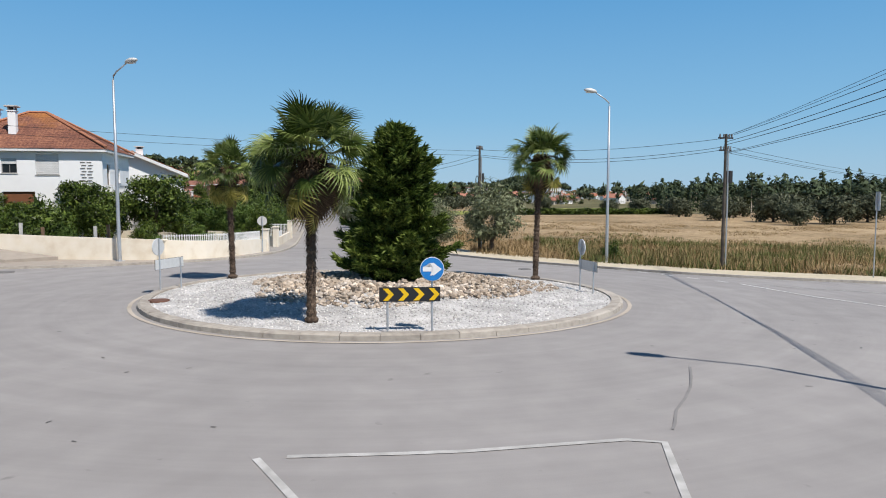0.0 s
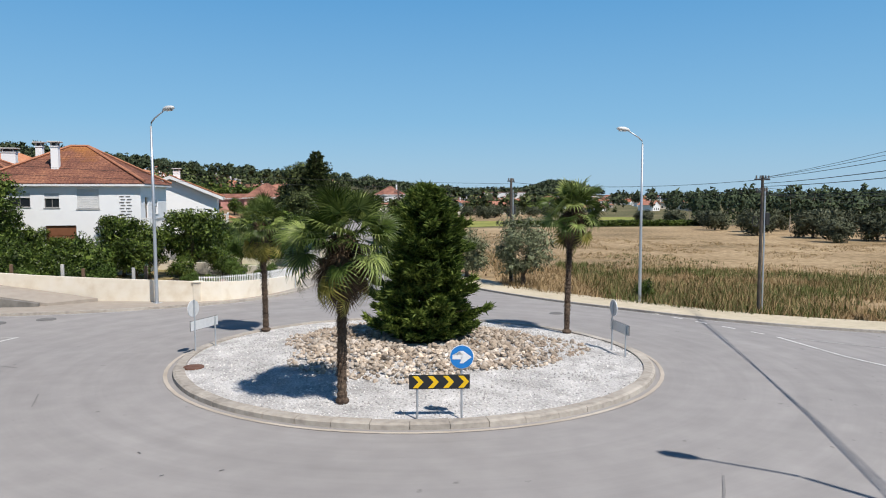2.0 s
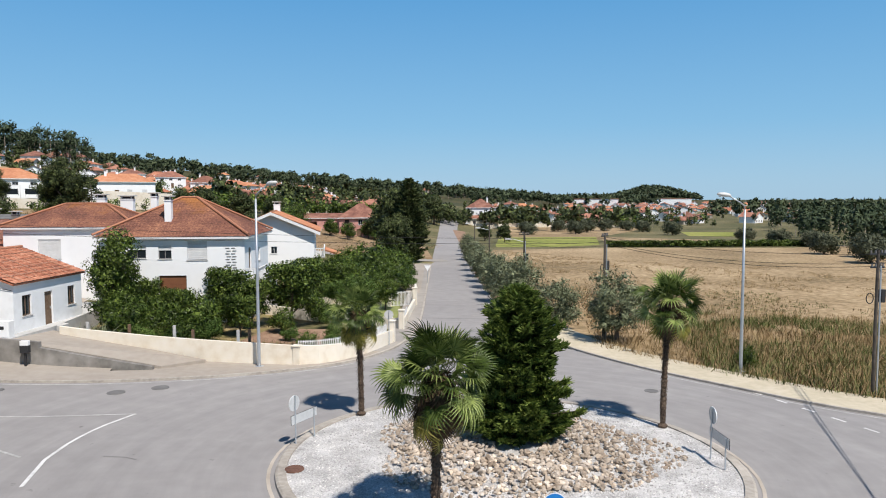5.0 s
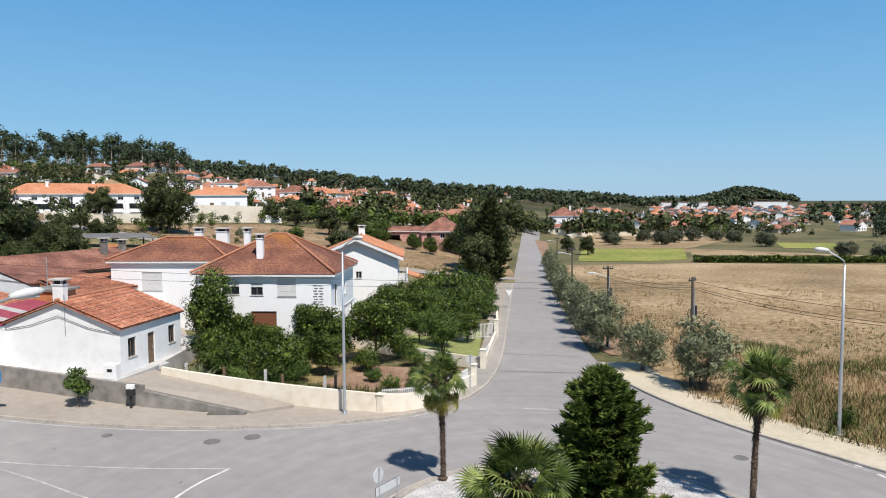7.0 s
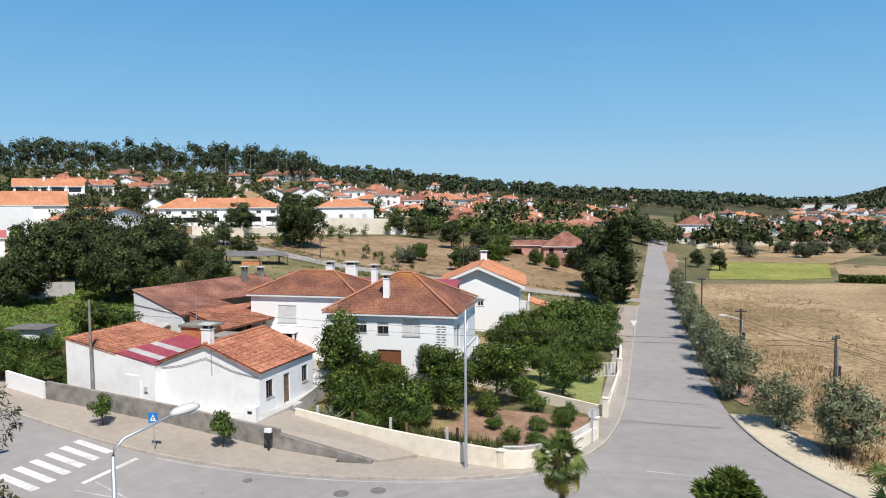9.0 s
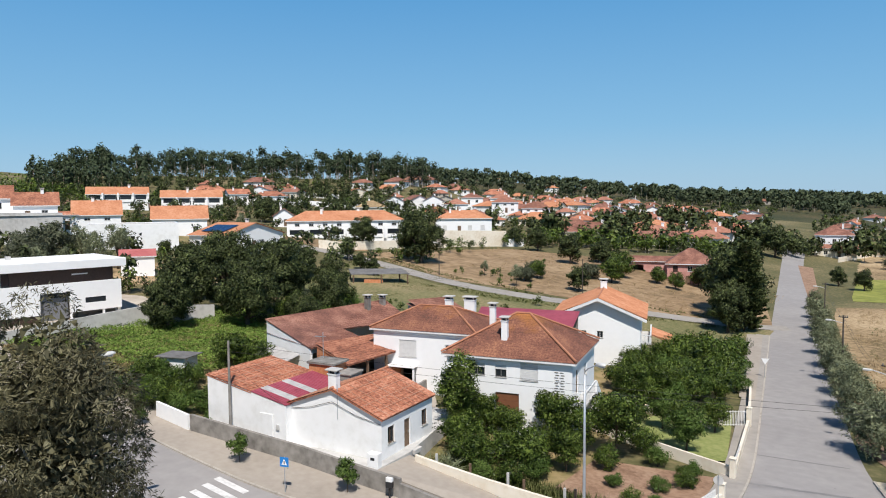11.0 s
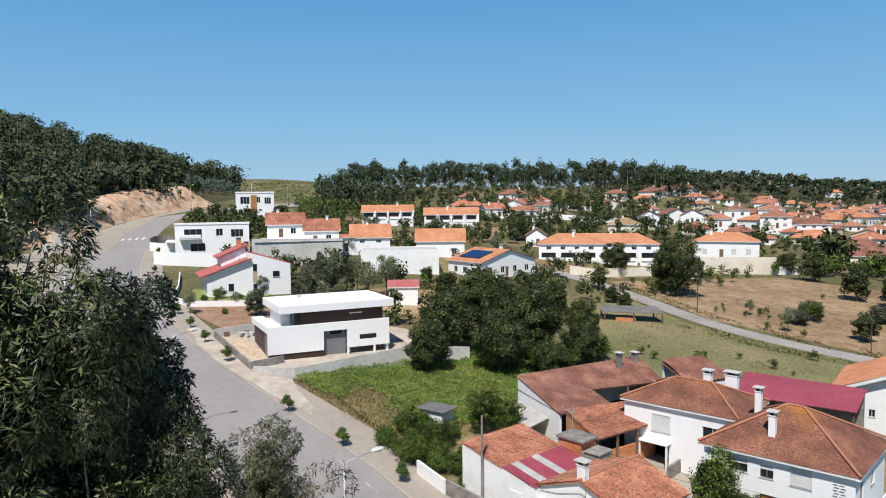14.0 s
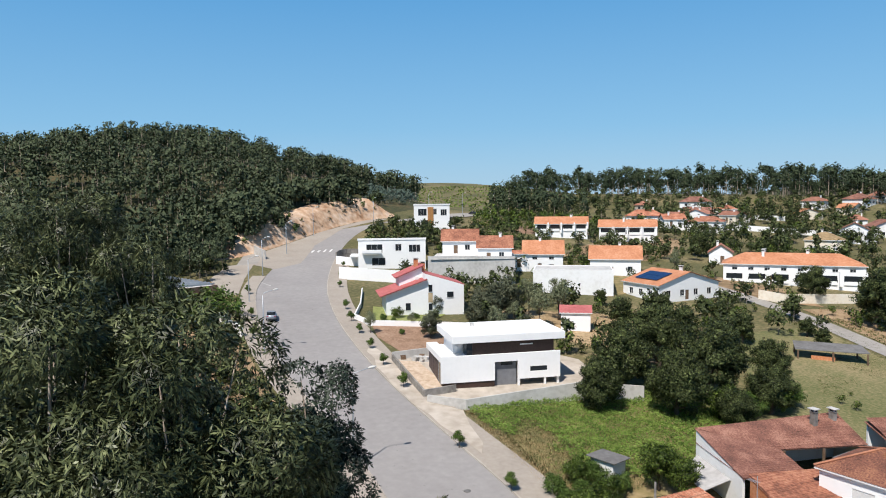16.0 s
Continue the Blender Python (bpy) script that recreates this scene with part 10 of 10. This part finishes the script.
def gardens(x, y):
    ok = (patchy(x, y, 14, 8) > 0.42) & (x + 95 < (y - 45) * 0.4) & ((y > 46) | (x < -185))
    for a, b in SPOTS:
        ok = ok & ((x - a) ** 2 + (y - b) ** 2 > 100)
    lx, ly = np.array([p[0] for p in LANE_LINE])[::-1], np.array([p[1] for p in LANE_LINE])[::-1]
    return ok & (np.abs(y - np.interp(x, lx, ly)) > 4) & (np.abs(y - np.interp(x, [-262, -247, -231, -203, -158], [92, 72, 55.5, 42, 29.4])) > 9)


rng = np.random.default_rng(123)
woods("garden_shrubs", "green shrubs and fruit trees in the hillside gardens", 75, scatter(rng, 420, (-232, -90), (46, 185), gardens), (1.6, 4.2), ("round",), F_GARDEN, 140, 1.25, "shrubs")
woods("garden_shrubs", "dark shrubs and trees in the hillside gardens", 76, scatter(rng, 240, (-240, -90), (46, 185), gardens), (3.0, 6.5), ("round", "euc", "round"), F_OAK, 150, 1.2, "shrubs")
rng = np.random.default_rng(131)
BANK_PTS = np.array([(x, y) for x, y, a in along(BANK, 0.8)])


def on_bank(n, low, high, first=0.04, last=0.97):
    """Spots on the bank, with the height of the bank under them."""
    i = (rng.uniform(first, last, n) * len(BANK_PTS)).astype(int)
    o = rng.uniform(low, high, n)
    spots = np.array([offset_line([tuple(p) for p in BANK_PTS], -oo)[k] for k, oo in zip(i, o)])
    ends = np.minimum(1, np.minimum(i / 12, (len(BANK_PTS) - 1 - i) / 22))
    return spots, np.interp(o, *BANK_UP) * ends * np.interp(o, (0, 13, 22, 34), (1, 1, 0.65, 0)) - 0.1


spots, up = on_bank(16, 1.0, 6.5)
woods("bank_shrubs", "green shrubs growing on the cut bank", 78, spots, (1.2, 3.6), ("round",), F_BRIGHT, 90, 1.8, "shrubs", lift=up)
spots, up = on_bank(34, 0.5, 7.5)
woods("bank_shrubs", "dry brown tufts on the cut bank", 84, spots, (0.6, 1.6), ("round",), F_BROWN, 60, 2.0, "shrubs", lift=up)
spots, up = on_bank(60, 1.5, 9.0, 0.62, 0.99)
woods("bank_trees", "dark trees over the end of the cut bank", 85, spots, (3, 8), ("round", "euc"), F_WOOD, 110, 1.6, lift=up)
spots, up = on_bank(240, 8.3, 24)
woods("bank_trees", "dense young trees along the top of the cut bank", 86, spots, (4, 10), ("round", "euc"), F_WOOD, 110, 1.7, lift=up)
woods("roadside_trees", "pines and bushes between the wood and the road", 87, scatter(rng, 150, (-205, -150), (-22, 12), lambda x, y: (y < np.interp(x, [-205, -190, -170, -150], [12, 8, 2, -2])) & (np.abs(x + 165) + np.abs(y + 3) > 8)), (3, 9), ("round", "euc", "spire"), F_WOOD, 110, 1.6)
woods("roadside_shrubs", "bushes and young trees on the wood side of the road", 79, scatter(rng, 130, (-185, -58), (-9, 9), lambda x, y: (y < np.interp(x, [-185, -162, -140, -116, -93, -77, -58], [14, 8, 5.5, 5, 6.5, 9, 10])) & (np.abs(x + 150) + np.abs(y + 3) * 0.8 > 16) & (patchy(x, y, 12, 9) > 0.4)), (2.0, 5.5), ("round", "euc"), F_OAK, 110, 1.4, "shrubs")
sheet("car_park", [(-184, 12), (-199, 15), (-204, 21), (-186, 17.5)], 0.08, LANE, "small grey car park beside the road", "car park", 3.0)
sheet("bare_verge", [(-168, 5), (-184, 10), (-188, 17), (-166, 12.5), (-150, 10), (-150, 7)], 0.07, PAVE_TAN, "bare dusty verge", "verge", 3.0)
woods("roadside_shrubs", "bright green bushes beside the brown pavilion", 97, scatter(rng, 26, (-140, -122), (-2, 9.5), lambda x, y: y < 9), (3, 6), ("round",), F_BRIGHT, 150, 1.2, "shrubs")
woods("roadside_shrubs", "scrub over the bare verge by the wood", 98, scatter(rng, 150, (-118, -42), (2, 12.5), lambda x, y: y < np.interp(x, [-118, -93, -77, -58, -42], [6.5, 8.0, 10.5, 12, 11])), (1.6, 4.2), ("round", "round", "euc"), F_OAK, 150, 1.2, "shrubs")
woods("roadside_trees", "small pines with bare trunks round the car park", 99, np.array([(-170.8, 8.2), (-174, 5.5), (-178, 2.8), (-177, -2.2), (-182, 6), (-190, 9), (-202, 8), (-207, 12), (-186, 1), (-171, 1), (-165, 3), (-196, 3)]), (6, 10), ("pine", "euc", "round"), F_WOOD, 320, 0.7)
woods("young_eucalyptus", "blue-green young eucalyptus at the foot of the hill", 101, scatter(rng, 260, (-345, -258), (22, 112), lambda x, y: (np.abs((x + 272) * 0.5 + (y - 50) * 0.87) < 60) & (y < np.interp(x, [-345, -300, -274, -258], [112, 98, 78, 52])) & (y > np.interp(x, [-345, -305, -280, -258], [82, 54, 36, 28]))), (3, 6.5), ("euc", "round"), F_YOUNG, 110, 1.1)
woods("field_bushes", "low bushes and tall tufts in the meadows", 93, scatter(rng, 34, (-100, -34), (62, 165), lambda x, y: (np.abs(y - np.interp(x, [-97, -74, -60, -46, -30], [110, 103, 103.5, 109, 117])) > 4) & (y > 70 - (x + 58) * 0.9) & (patchy(x, y, 16, 21) > 0.56)), (0.8, 2.2), ("round",), F_GARDEN, 180, 1.2, "shrubs")
